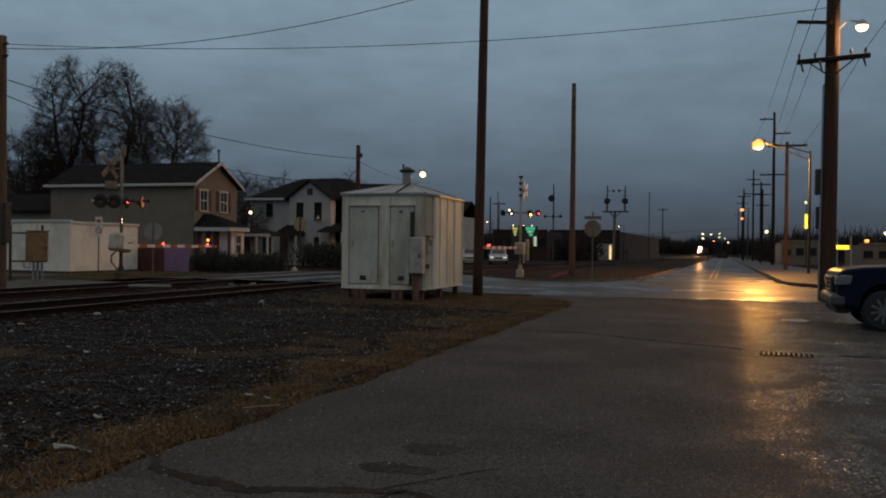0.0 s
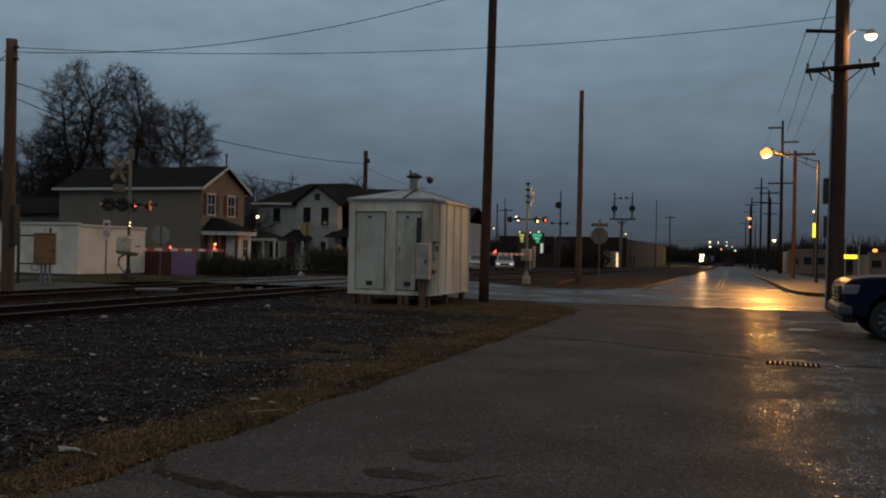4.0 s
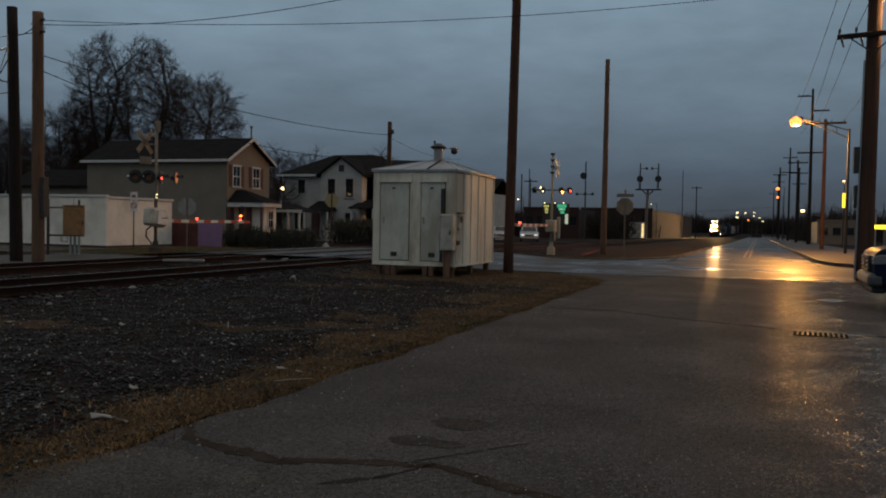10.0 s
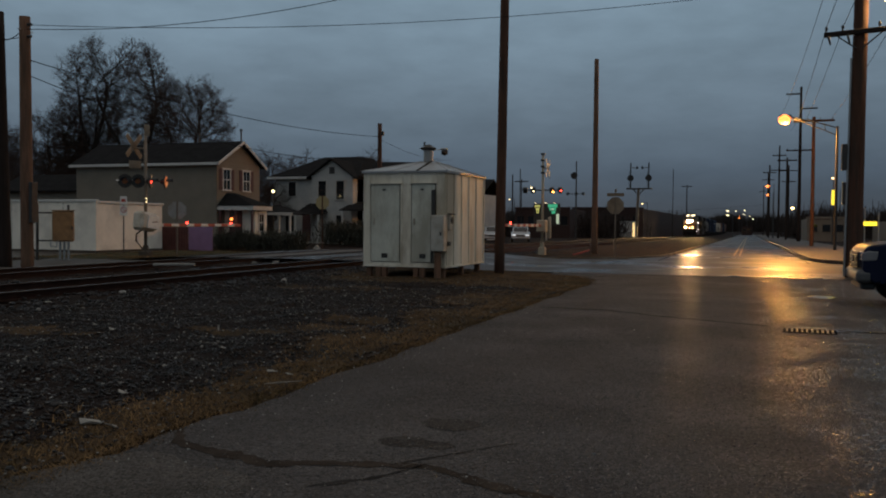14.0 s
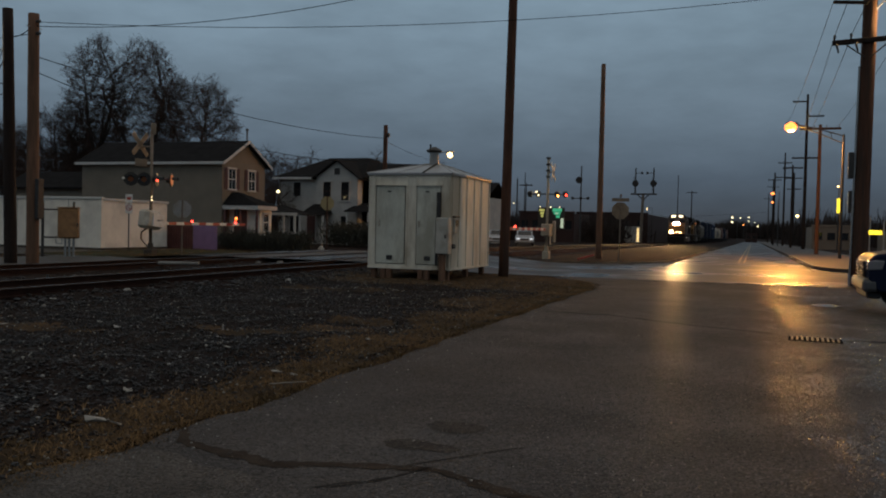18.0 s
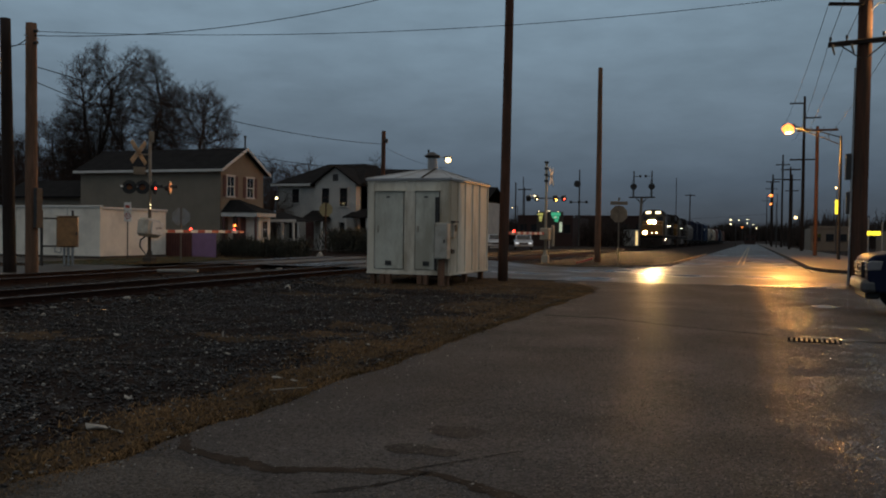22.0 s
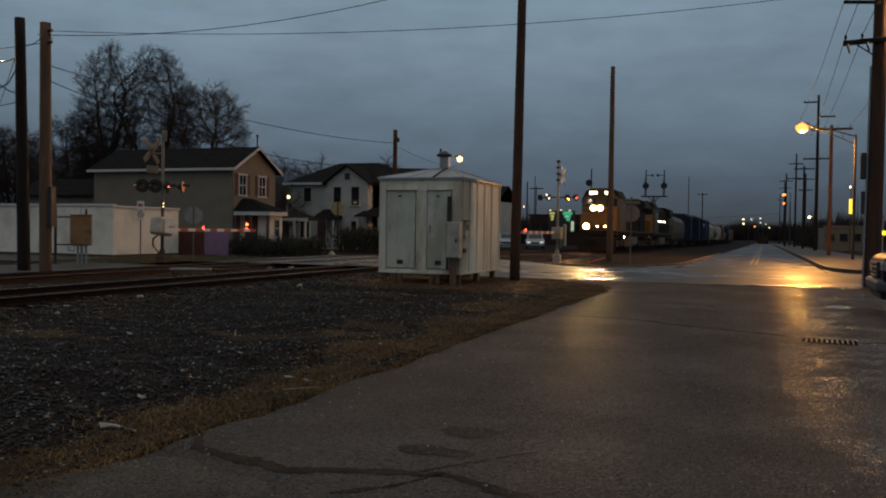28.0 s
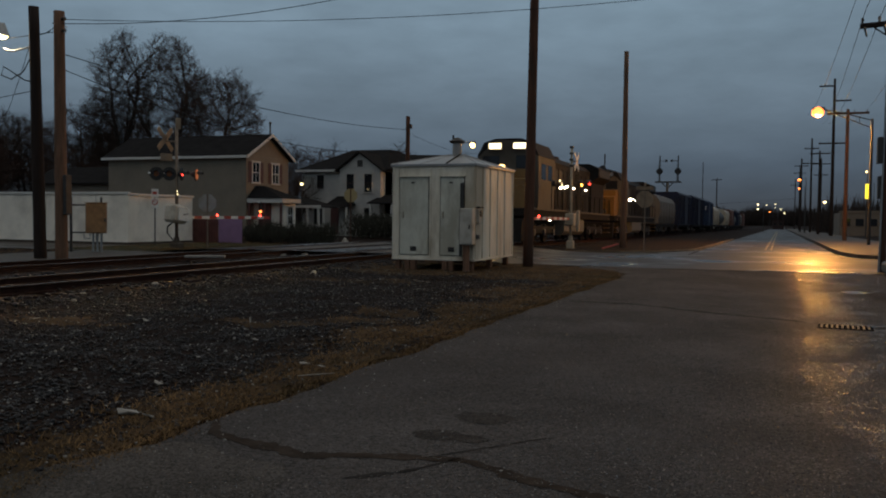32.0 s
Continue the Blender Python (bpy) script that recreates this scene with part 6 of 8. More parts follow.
def build_trees():
    bare_tree(-56.2, 62, 0, 18.3, 11, 0.27, 2.75, 0.30, 1700, 5)
    bare_tree(-51.4, 63, 0, 18.0, 23, 0.29, 3.3, 0.26, 2100, 5)
    bare_tree(-45.4, 62, 0, 14.2, 31, 0.26, 3.7, 0.26, 1900, 5)
    bare_tree(-59.5, 61, 0, 12.2, 37, 0.22, 3.4, 0.12, 900, 4)
    far = [bare_tree(-60.5, 66, 0, 13.6, 47, 0.25, 4.0, 0.1, 800, 3, 1.2), bare_tree(-70, 60, 0, 12.0, 53, 0.25, 4.0, 0.1, 750, 3, 1.2), bare_tree(-48, 86, 0, 9.6, 61, 0.2, 3.2, 0.15, 450, 3, 1.3)]
    for x, y, k, s in ((-77, 70, 0, 0.9), (-66, 74, 0, 0.95), (-57, 90, 1, 0.85), (-53.5, 88, 2, 1.05), (-44, 95, 2, 0.9), (-40.5, 88, 2, 1.0), (-37, 100, 2, 0.95), (-85, 62, 1, 0.9), (-60, 58, 1, 0.62), (-64, 54, 1, 0.68), (-73, 55, 0, 0.75), (-67, 62, 0, 0.8), (-80, 60, 1, 0.95), (-57.5, 60, 1, 0.55), (-62, 80, 0, 0.9), (-70, 66, 0, 0.85), (-76, 63, 1, 0.9), (-63, 68, 1, 0.9), (-66.5, 57, 0, 0.7), (-69, 58, 1, 0.8), (-72, 60, 0, 0.8), (-53, 68, 1, 0.75), (-48, 68, 1, 0.7), (-36.2, 56.5, 2, 0.62), (-34.6, 57.5, 2, 0.5), (-61, 64, 0, 0.75)):
        c = copy_thing(far[k], pose(x, y, 0, 0, 0, RNG.uniform(0, 360)))
        c.scale = (s, s, s)


build_trees()


# ---- the train ----
G_SMALL = lamp_material("front_lamp_glow", (1.0, 0.62, 0.22), 25.0)
def truck_frame(t, y, wheels, r=0.5):
    """A bogie centred at y with that many axles."""
    half = (wheels - 1) * 0.95
    bogie = part("bogie", Geo().box(-1.06, 1.06, y - 0.3, y + 0.3, 0.5, 0.9), M["underframe"], t)
    for sx in (-1.15, 1.15):
        part("side_frame", Geo().box(sx - 0.1, sx + 0.1, y - half - 0.55, y + half + 0.55, 0.45, 0.85, b=0.06), M["underframe"], bogie)
    for k in range(wheels):
        yy = y - half + k * 1.9
        for sx in (-0.75, 0.75):
            part("wheel", Geo().tube((sx - 0.07, yy, r), (sx + 0.07, yy, r), r, r, n=18), M["underframe"], bogie)
        for sx in (-1.27, 1.27):
            part("axle_box", Geo().box(sx - 0.07, sx + 0.07, yy - 0.16, yy + 0.16, 0.38, 0.7, b=0.03), M["dark_metal"], bogie)
        part("spring", Geo().tube((1.15, yy + 0.5, 0.5), (1.15, yy + 0.5, 0.95), 0.09), M["dark_metal"], bogie)


def locomotive(lit, label):
    """Front at local y = 0, rear at y = 22; the rail top is z = 0."""
    t = thing("locomotive", label, "locomotive", group="locomotives")
    part("underframe", Geo().box(-1.45, 1.45, 0.5, 21.6, 1.15, 1.55, b=0.04), M["underframe"], t)
    for sx in (-1.49, 1.49):
        part("walkway_edge", Geo().box(sx - 0.04, sx + 0.04, 1.2, 21.4, 1.50, 1.60, b=0.01), M["cab_grey"], t, "pale side sill stripe")
    part("pilot", Geo().prism([(0.1, 0.12), (0.55, 0.12), (0.75, 1.2), (0.3, 1.2)], 0, -1.4, 1.4), M["underframe"], t, "dark snow plough pilot")
    part("coupler", Geo().box(-0.16, 0.16, -0.35, 0.5, 0.75, 1.05, b=0.04), M["underframe"], t)
    nose = part("nose", Geo().prism([(0.9, 1.5), (2.5, 1.5), (2.5, 3.45), (1.52, 3.40), (1.5, 2.98), (0.95, 2.9)], 0, -1.32, 1.32), M["loco_yellow"], t, "yellow short nose")
    part("nose_door", Geo().box(-0.35, 0.35, 0.86, 0.9, 1.6, 2.8, b=0.01), M["loco_yellow"], nose)
    cab = part("cab", Geo().prism([(-1.55, 1.5), (1.55, 1.5), (1.55, 4.1), (1.2, 4.75), (0.6, 4.92), (-0.6, 4.92), (-1.2, 4.75), (-1.55, 4.1)], 1, 2.45, 5.6), M["cab_grey"], t, "dusty grey operator cab")
    part("cab_roof", Geo().prism([(-1.58, 4.1), (-1.22, 4.78), (-0.62, 4.96), (0.62, 4.96), (1.22, 4.78), (1.58, 4.1), (1.5, 4.1), (0.6, 4.88), (-0.6, 4.88), (-1.5, 4.1)], 1, 2.445, 5.7), M["loco_grey"], cab, "grey cab roof")
    for sx in (-0.85, 0.85):
        part("windscreen", Geo().box(sx - 0.42, sx + 0.42, 2.41, 2.45, 3.52, 4.12, b=0.01), M["glass"], cab)
    for ya in (3.0, 4.2):
        for sx in (-1.0, 1.0):
            part("side_window", Geo().box(sx * 1.552 - 0.01, sx * 1.552 + 0.01, ya, ya + 0.85, 3.0, 3.75), M["glass"], cab)
    part("cab_door", Geo().box(1.55, 1.58, 5.0, 5.5, 1.6, 3.4, b=0.01), M["cab_grey"], cab)
    for sx in (-0.62, 0.62):
        box = part("board_case", Geo().box(sx - 0.36, sx + 0.36, 2.24, 2.26, 4.42, 4.44).box(sx - 0.36, sx + 0.36, 2.24, 2.45, 4.42, 4.445).box(sx - 0.36, sx + 0.36, 2.24, 2.45, 4.735, 4.76).box(sx - 0.36, sx - 0.335, 2.24, 2.45, 4.44, 4.74).box(sx + 0.335, sx + 0.36, 2.24, 2.45, 4.44, 4.74), M["black"], cab, "black number board case")
        part("number_board", Geo().add([(sx - 0.33, 2.40, 4.45), (sx + 0.33, 2.40, 4.45), (sx + 0.33, 2.40, 4.73), (sx - 0.33, 2.40, 4.73)], [(0, 1, 2, 3)]), G_BOARD if lit else M["sign_white"], box, "lit number board" if lit else "dark number board")
    # the twin lamps sit in over-deep barrels, added to hold their light to a beam ahead
    hl = part("headlight", Geo().box(-0.44, 0.44, 0.62, 1.5, 3.05, 3.07, b=0.005), M["dark_metal"], t)
    for sx in (-0.275, 0.275):
        ring = [(math.cos(2 * math.pi * i / 16), math.sin(2 * math.pi * i / 16)) for i in range(16)]
        def turned(steps):
            n = len(steps)
            return Geo().add([(sx + r * p, yy, 3.30 + r * q) for yy, r in steps for p, q in ring], [(k * 16 + i, k * 16 + (i + 1) % 16, k * 16 + 16 + (i + 1) % 16, k * 16 + 16 + i) for k in range(n - 1) for i in range(16)])
        part("lamp_barrel", turned([(1.47, 0.001), (1.47, 0.11), (0.55, 0.11), (0.55, 0.12), (1.49, 0.12), (1.49, 0.001)]), M["black"], hl)
        part("headlight_lens", Geo().add([(sx + 0.106 * p, 1.44, 3.30 + 0.106 * q) for p, q in ring], [tuple(range(16))]), G_HEAD if lit else M["lens_clear"], hl, "glowing headlight lens" if lit else "")
        part("lamp_cup", turned([(0.61, 0.12), (0.61, 0.262), (0.50, 0.262), (0.50, 0.272), (0.80, 0.272)]), M["black"], hl)
        # self-glowing ring, added to keep the lamp bright off its axis and widen it
        part("reflector_bowl", turned([(0.60, 0.121), (0.54, 0.258)]), G_LAMP_RING if lit else M["chrome"], hl, "glowing ring added round the lens for its glare" if lit else "")
    for sx, lr, glow in ((-0.83, 0.23, G_DITCH), (0.04, 0.075, G_SMALL), (0.64, 0.085, G_SMALL)):
        dl = part("ditch_light", Geo().box(sx - lr - 0.05, sx + lr + 0.05, 0.66, 0.90, 1.80 - lr, 1.92 + lr, b=0.03), M["dark_metal"], t)
        part("light_hood", Geo().add([(sx + rr * math.cos(2 * math.pi * i / 16), yy, 1.86 + rr * math.sin(2 * math.pi * i / 16)) for yy, rr in ((0.66, lr), (0.55, lr + 0.02)) for i in range(16)], [(i, (i + 1) % 16, 16 + (i + 1) % 16, 16 + i) for i in range(16)]), M["black"], dl)
        part("ditch_lens", Geo().add([(sx + lr * math.cos(2 * math.pi * i / 16), 0.65, 1.86 + lr * math.sin(2 * math.pi * i / 16)) for i in range(16)], [tuple(range(16))]), glow if lit else M["lens_clear"], dl)
    hood = part("hood", Geo().prism([(-1.0, 1.55), (1.0, 1.55), (1.0, 4.15), (0.72, 4.45), (-0.72, 4.45), (-1.0, 4.15)], 1, 5.6, 17.0), M["loco_grey"], t, "long grey engine hood")
    part("hood_roof", Geo().prism([(-1.03, 4.16), (-0.74, 4.48), (0.74, 4.48), (1.03, 4.16), (0.9, 4.1), (-0.9, 4.1)], 1, 5.6, 17.0), M["loco_grey"], hood)
    part("cab_rear_panel", Geo().box(0.99, 1.06, 5.62, 7.7, 1.6, 4.1, b=0.02), M["cab_grey"], hood, "dusty grey electrical cabinet side")
    # every third seam is pale, a painted highlight along the door edges
    for k in range(13):
        ya = 7.8 + k * 0.7
        part("hood_seam", Geo().box(1.03, 1.05, ya, ya + 0.045, 1.75, 3.9), M["cab_grey"] if k % 3 == 0 else M["underframe"], hood)
    for k in range(9):
        ya = 6.0 + k * 1.2
        part("hood_door", Geo().box(0.998, 1.03, ya, ya + 1.05, 1.75, 3.85, b=0.01), M["loco_grey"], hood)
        part("door_handle", Geo().box(1.03, 1.06, ya + 0.9, ya + 0.94, 2.6, 2.9), M["dark_metal"], hood)
    for k in range(3):
        part("grille", Geo().box(1.03, 1.05, 6.4 + k * 1.1, 7.2 + k * 1.1, 3.1, 3.8), M["black"], hood)
    part("exhaust", Geo().box(-0.35, 0.35, 10.4, 11.4, 4.45, 4.75, b=0.04), M["underframe"], hood)
    rad = part("radiator", Geo().prism([(-1.1, 1.55), (1.1, 1.55), (1.1, 3.55), (1.55, 3.9), (1.55, 4.45), (0.9, 4.72), (-0.9, 4.72), (-1.55, 4.45), (-1.55, 3.9), (-1.1, 3.55)], 1, 17.0, 21.0), M["loco_grey"], t, "overhanging radiator section")
    part("radiator_roof", Geo().prism([(-1.58, 4.46), (-0.92, 4.75), (0.92, 4.75), (1.58, 4.46), (1.4, 4.4), (-1.4, 4.4)], 1, 16.9, 21.1), M["loco_grey"], rad)
    part("radiator_grille", Geo().box(1.552, 1.57, 17.3, 20.7, 3.95, 4.4), M["black"], rad)
    part("horn", Geo().tube((0.2, 6.2, 4.5), (0.2, 6.9, 4.75), 0.05, 0.1), M["dark_metal"], hood)
    part("fuel_tank", Geo().prism([(-1.4, 0.45), (-1.2, 0.25), (1.2, 0.25), (1.4, 0.45), (1.4, 1.12), (-1.4, 1.12)], 1, 8.6, 13.6), M["hopper_grey"], t, "grey fuel tank")
    truck_frame(t, 4.7, 3)
    truck_frame(t, 17.5, 3)
    for sx in (-1.48, 1.48):
        rail = part("handrail", Geo().tube((sx, 6.0, 2.6), (sx, 21.3, 2.6), 0.024, n=6), M["underframe"], t)
        for k in range(10):
            part("stanchion", Geo().tube((sx, 6.0 + k * 1.7, 1.55), (sx, 6.0 + k * 1.7, 2.6), 0.028, n=6), M["underframe"], rail)
    for ya in (1.2, 21.0):
        for k in range(4):
            for sx in (-1.3, 1.3):
                part("step", Geo().box(sx - 0.2, sx + 0.2, ya, ya + 0.5, 0.35 + k * 0.3, 0.39 + k * 0.3), M["loco_yellow"], t)
    part("front_rail", Geo().path([(-1.35, 0.75, 1.55), (-1.35, 0.75, 2.6), (-0.4, 0.75, 2.6)], 0.025).path([(1.35, 0.75, 1.55), (1.35, 0.75, 2.6), (0.4, 0.75, 2.6)], 0.025), M["loco_yellow"], t)
    for ya, z in ((5.9, 3.05), (8.9, 2.8), (9.4, 2.95), (9.9, 2.85), (10.4, 2.95), (12.0, 2.9), (15.4, 2.95)):
        part("walkway_lamp", Geo().box(1.04, 1.10, ya, ya + 0.14, z, z + 0.09), G_STEP, t, "small lit walkway lamp")
    if lit:
        part("ground_lamp", Geo().box(1.42, 1.47, 5.2, 5.35, 1.0, 1.12), G_STEP, t)
    # the body rides on its springs, clear of the bogies
    for c in t.children:
        if not c.name.startswith(("bogie", "pilot", "coupler")):
            c.location.z += 0.13
    return t


def car_base(t, length):
    part("underframe", Geo().box(-1.35, 1.35, 0.4, length - 0.4, 0.85, 1.15, b=0.03), M["underframe"], t)
    truck_frame(t, 2.2, 2, 0.43)
    truck_frame(t, length - 2.2, 2, 0.43)
    for ya in (-0.35, length - 0.5):
        part("coupler", Geo().box(-0.14, 0.14, ya, ya + 0.85, 0.72, 0.98, b=0.03), M["underframe"], t)


def boxcar(length, h, mat, label, marks=False):
    t = thing("boxcar", label, "railway car", group="freight cars")
    car_base(t, length)
    body = part("body", Geo().prism([(-1.5, 1.1), (1.5, 1.1), (1.5, h - 0.25), (1.3, h), (-1.3, h), (-1.5, h - 0.25)], 1, 0.4, length - 0.4), mat, t)
    n = int(length / 0.9)
    for k in range(n + 1):
        ya = 0.45 + k * (length - 1.0) / n
        part("side_post", Geo().box(1.5, 1.56, ya, ya + 0.1, 1.15, h - 0.3, b=0.01), mat, body)
    part("door", Geo().box(1.53, 1.60, length / 2 - 1.5, length / 2 + 1.5, 1.2, h - 0.4, b=0.015), mat, body)
    part("end_ladder", Geo().box(-0.9, -0.5, 0.30, 0.36, 1.2, h - 0.5), M["dark_metal"], body)
    if marks:
        for k in range(4):
            part("marking", Geo().box(1.562, 1.57, 1.2 + k * 0.5, 1.55 + k * 0.5, h - 1.6, h - 1.0), M["sign_white"], body, "plain white marking bar")
    return t


def hopper(length, h, mat, label):
    t = thing("covered_hopper", label, "railway car", group="freight cars")
    car_base(t, length)
    prof = [(-1.1, 1.2), (1.1, 1.2), (1.45, 1.9), (1.52, 2.6), (1.45, h - 0.7), (1.1, h - 0.2), (0.6, h), (-0.6, h), (-1.1, h - 0.2), (-1.45, h - 0.7), (-1.52, 2.6), (-1.45, 1.9)]
    body = part("body", Geo().prism(prof, 1, 1.6, length - 1.6), mat, t, smooth=False)
    for ya in (1.55, length - 1.6):
        part("end_bulkhead", Geo().box(-1.4, 1.4, ya, ya + 0.06, 1.2, h - 0.5, b=0.02), mat, body)
    for k in range(3):
        ya = 3.2 + k * (length - 6.4) / 3
        part("outlet", Geo().prism([(ya, 1.25), (ya + (length - 6.4) / 3 - 0.4, 1.25), (ya + (length - 6.4) / 3 - 1.2, 0.45), (ya + 0.8, 0.45)], 0, -0.9, 0.9), mat, t)
    part("roof_walk", Geo().box(-0.35, 0.35, 1.4, length - 1.4, h + 0.05, h + 0.1), M["steel"], body)
    for k in range(6):
        ya = 2.4 + k * (length - 4.8) / 5
        part("side_post", Geo().box(1.50, 1.55, ya - 0.05, ya + 0.05, 1.5, h - 0.8, b=0.01), mat, body)
    return t


def tank_car(length, r, mat, label):
    t = thing("tank_car", label, "railway car", group="freight cars")
    car_base(t, length)
    g = Geo()
    z = 1.15 + r
    ys = [(0.9, r * 0.45), (1.05, r * 0.8), (1.35, r), (length - 1.35, r), (length - 1.05, r * 0.8), (length - 0.9, r * 0.45)]
    g.sweep([(0, a, z) for a, ra in ys], [ra for a, ra in ys], n=24)
    body = part("tank", g, mat, t, smooth=False)
    part("dome", Geo().tube((0, length / 2, z + r - 0.05), (0, length / 2, z + r + 0.35), 0.5, 0.5, n=16), mat, body)
    part("walkway", Geo().box(-0.9, 0.9, length / 2 - 1.2, length / 2 + 1.2, z + r + 0.02, z + r + 0.07), M["steel"], body)
    part("ladder", Geo().tube((1.3, length / 2 - 0.2, 1.1), (0.9, length / 2 - 0.2, z + r), 0.03).tube((1.3, length / 2 + 0.2, 1.1), (0.9, length / 2 + 0.2, z + r), 0.03), M["steel"], body)
    return t


def build_train():
    cars = [(locomotive(True, "yellow and grey diesel locomotive with lit headlights leading the train"), 22.0),
            (locomotive(False, "grimy grey diesel locomotive coupled behind the leading one"), 22.0),
            (hopper(16.5, 4.1, M["hopper_grey"], "pale grey covered hopper car, weathered"), 16.5),
            (boxcar(17.0, 4.9, M["navy"], "dark navy boxcar with ribbed sides"), 17.0),
            (boxcar(17.5, 5.1, M["navy"], "dark navy high boxcar with ribbed sides"), 17.5),
            (boxcar(19.0, 5.1, M["blue_car"], "faded blue boxcar with white marking bars", True), 19.0),
            (hopper(17.5, 4.6, M["cream"], "cream covered hopper car catching the lamp light"), 17.5),
            (tank_car(16.0, 1.4, M["black"], "black tank car with walkway"), 16.0),
            (hopper(17.5, 4.6, M["cream"], "cream covered hopper car, weathered"), 17.5),
            (boxcar(17.0, 4.9, M["rust_car"], "red oxide boxcar with ribbed sides"), 17.0),
            (tank_car(16.0, 1.4, M["black"], "black tank car near the end of the train"), 16.0),
            (boxcar(17.0, 4.9, M["navy"], "dark navy boxcar far down the train"), 17.0),
            (hopper(17.5, 4.6, M["hopper_grey"], "grey covered hopper car far down the train"), 17.5),
            (boxcar(17.0, 4.9, M["rust_car"], "red oxide boxcar at the end of the train"), 17.0)]
    return cars


CARS = build_train()


# ---- parked vehicles ----
# dull near-black that stands for the shade inside recesses
M["pit"] = material("shade_black_recess", (0.010, 0.009, 0.009), rough=1.0, spec=0.0, bump=0.2)
M["rim"] = material("dull_alloy", (0.17, 0.17, 0.18), rough=0.45, metal=0.5, scale=8, vary=0.2, fine=50, bump=0.05)
def road_wheel(parent, x, y, r=0.37, side=-1):
    tyre = part("tyre", Geo().sweep([(x, y - 0.11, r), (x, y - 0.08, r), (x, y + 0.08, r), (x, y + 0.11, r)], [r * 0.88, r, r, r * 0.88], n=24), M["rubber"], parent)
    f = y + side * 0.13
    rim = part("rim", Geo().tube((x, y + side * 0.112, r), (x, y + side * 0.117, r), r * 0.66, r * 0.64, n=20), M["black"], tyre, "dark recessed wheel rim")
    for k in range(10):
        a = math.pi * k / 5 + 0.2
        ca, sa = math.cos(a), math.sin(a)
        g = Geo().add([(x + ca * u - sa * v, f - side * d, r + sa * u + ca * v) for d in (0, 0.03) for u, v in ((r * 0.08, -0.018), (r * 0.62, -0.022), (r * 0.62, 0.022), (r * 0.08, 0.018))], [(0, 1, 2, 3), (7, 6, 5, 4), (0, 4, 5, 1), (1, 5, 6, 2), (2, 6, 7, 3), (3, 7, 4, 0)])
        part("spoke", g, M["rim"], rim)
    part("hub_cap", Geo().tube((x, f - side * 0.02, r), (x, f + side * 0.006, r), 0.05, 0.045, n=12), M["rim"], rim)
    return tyre


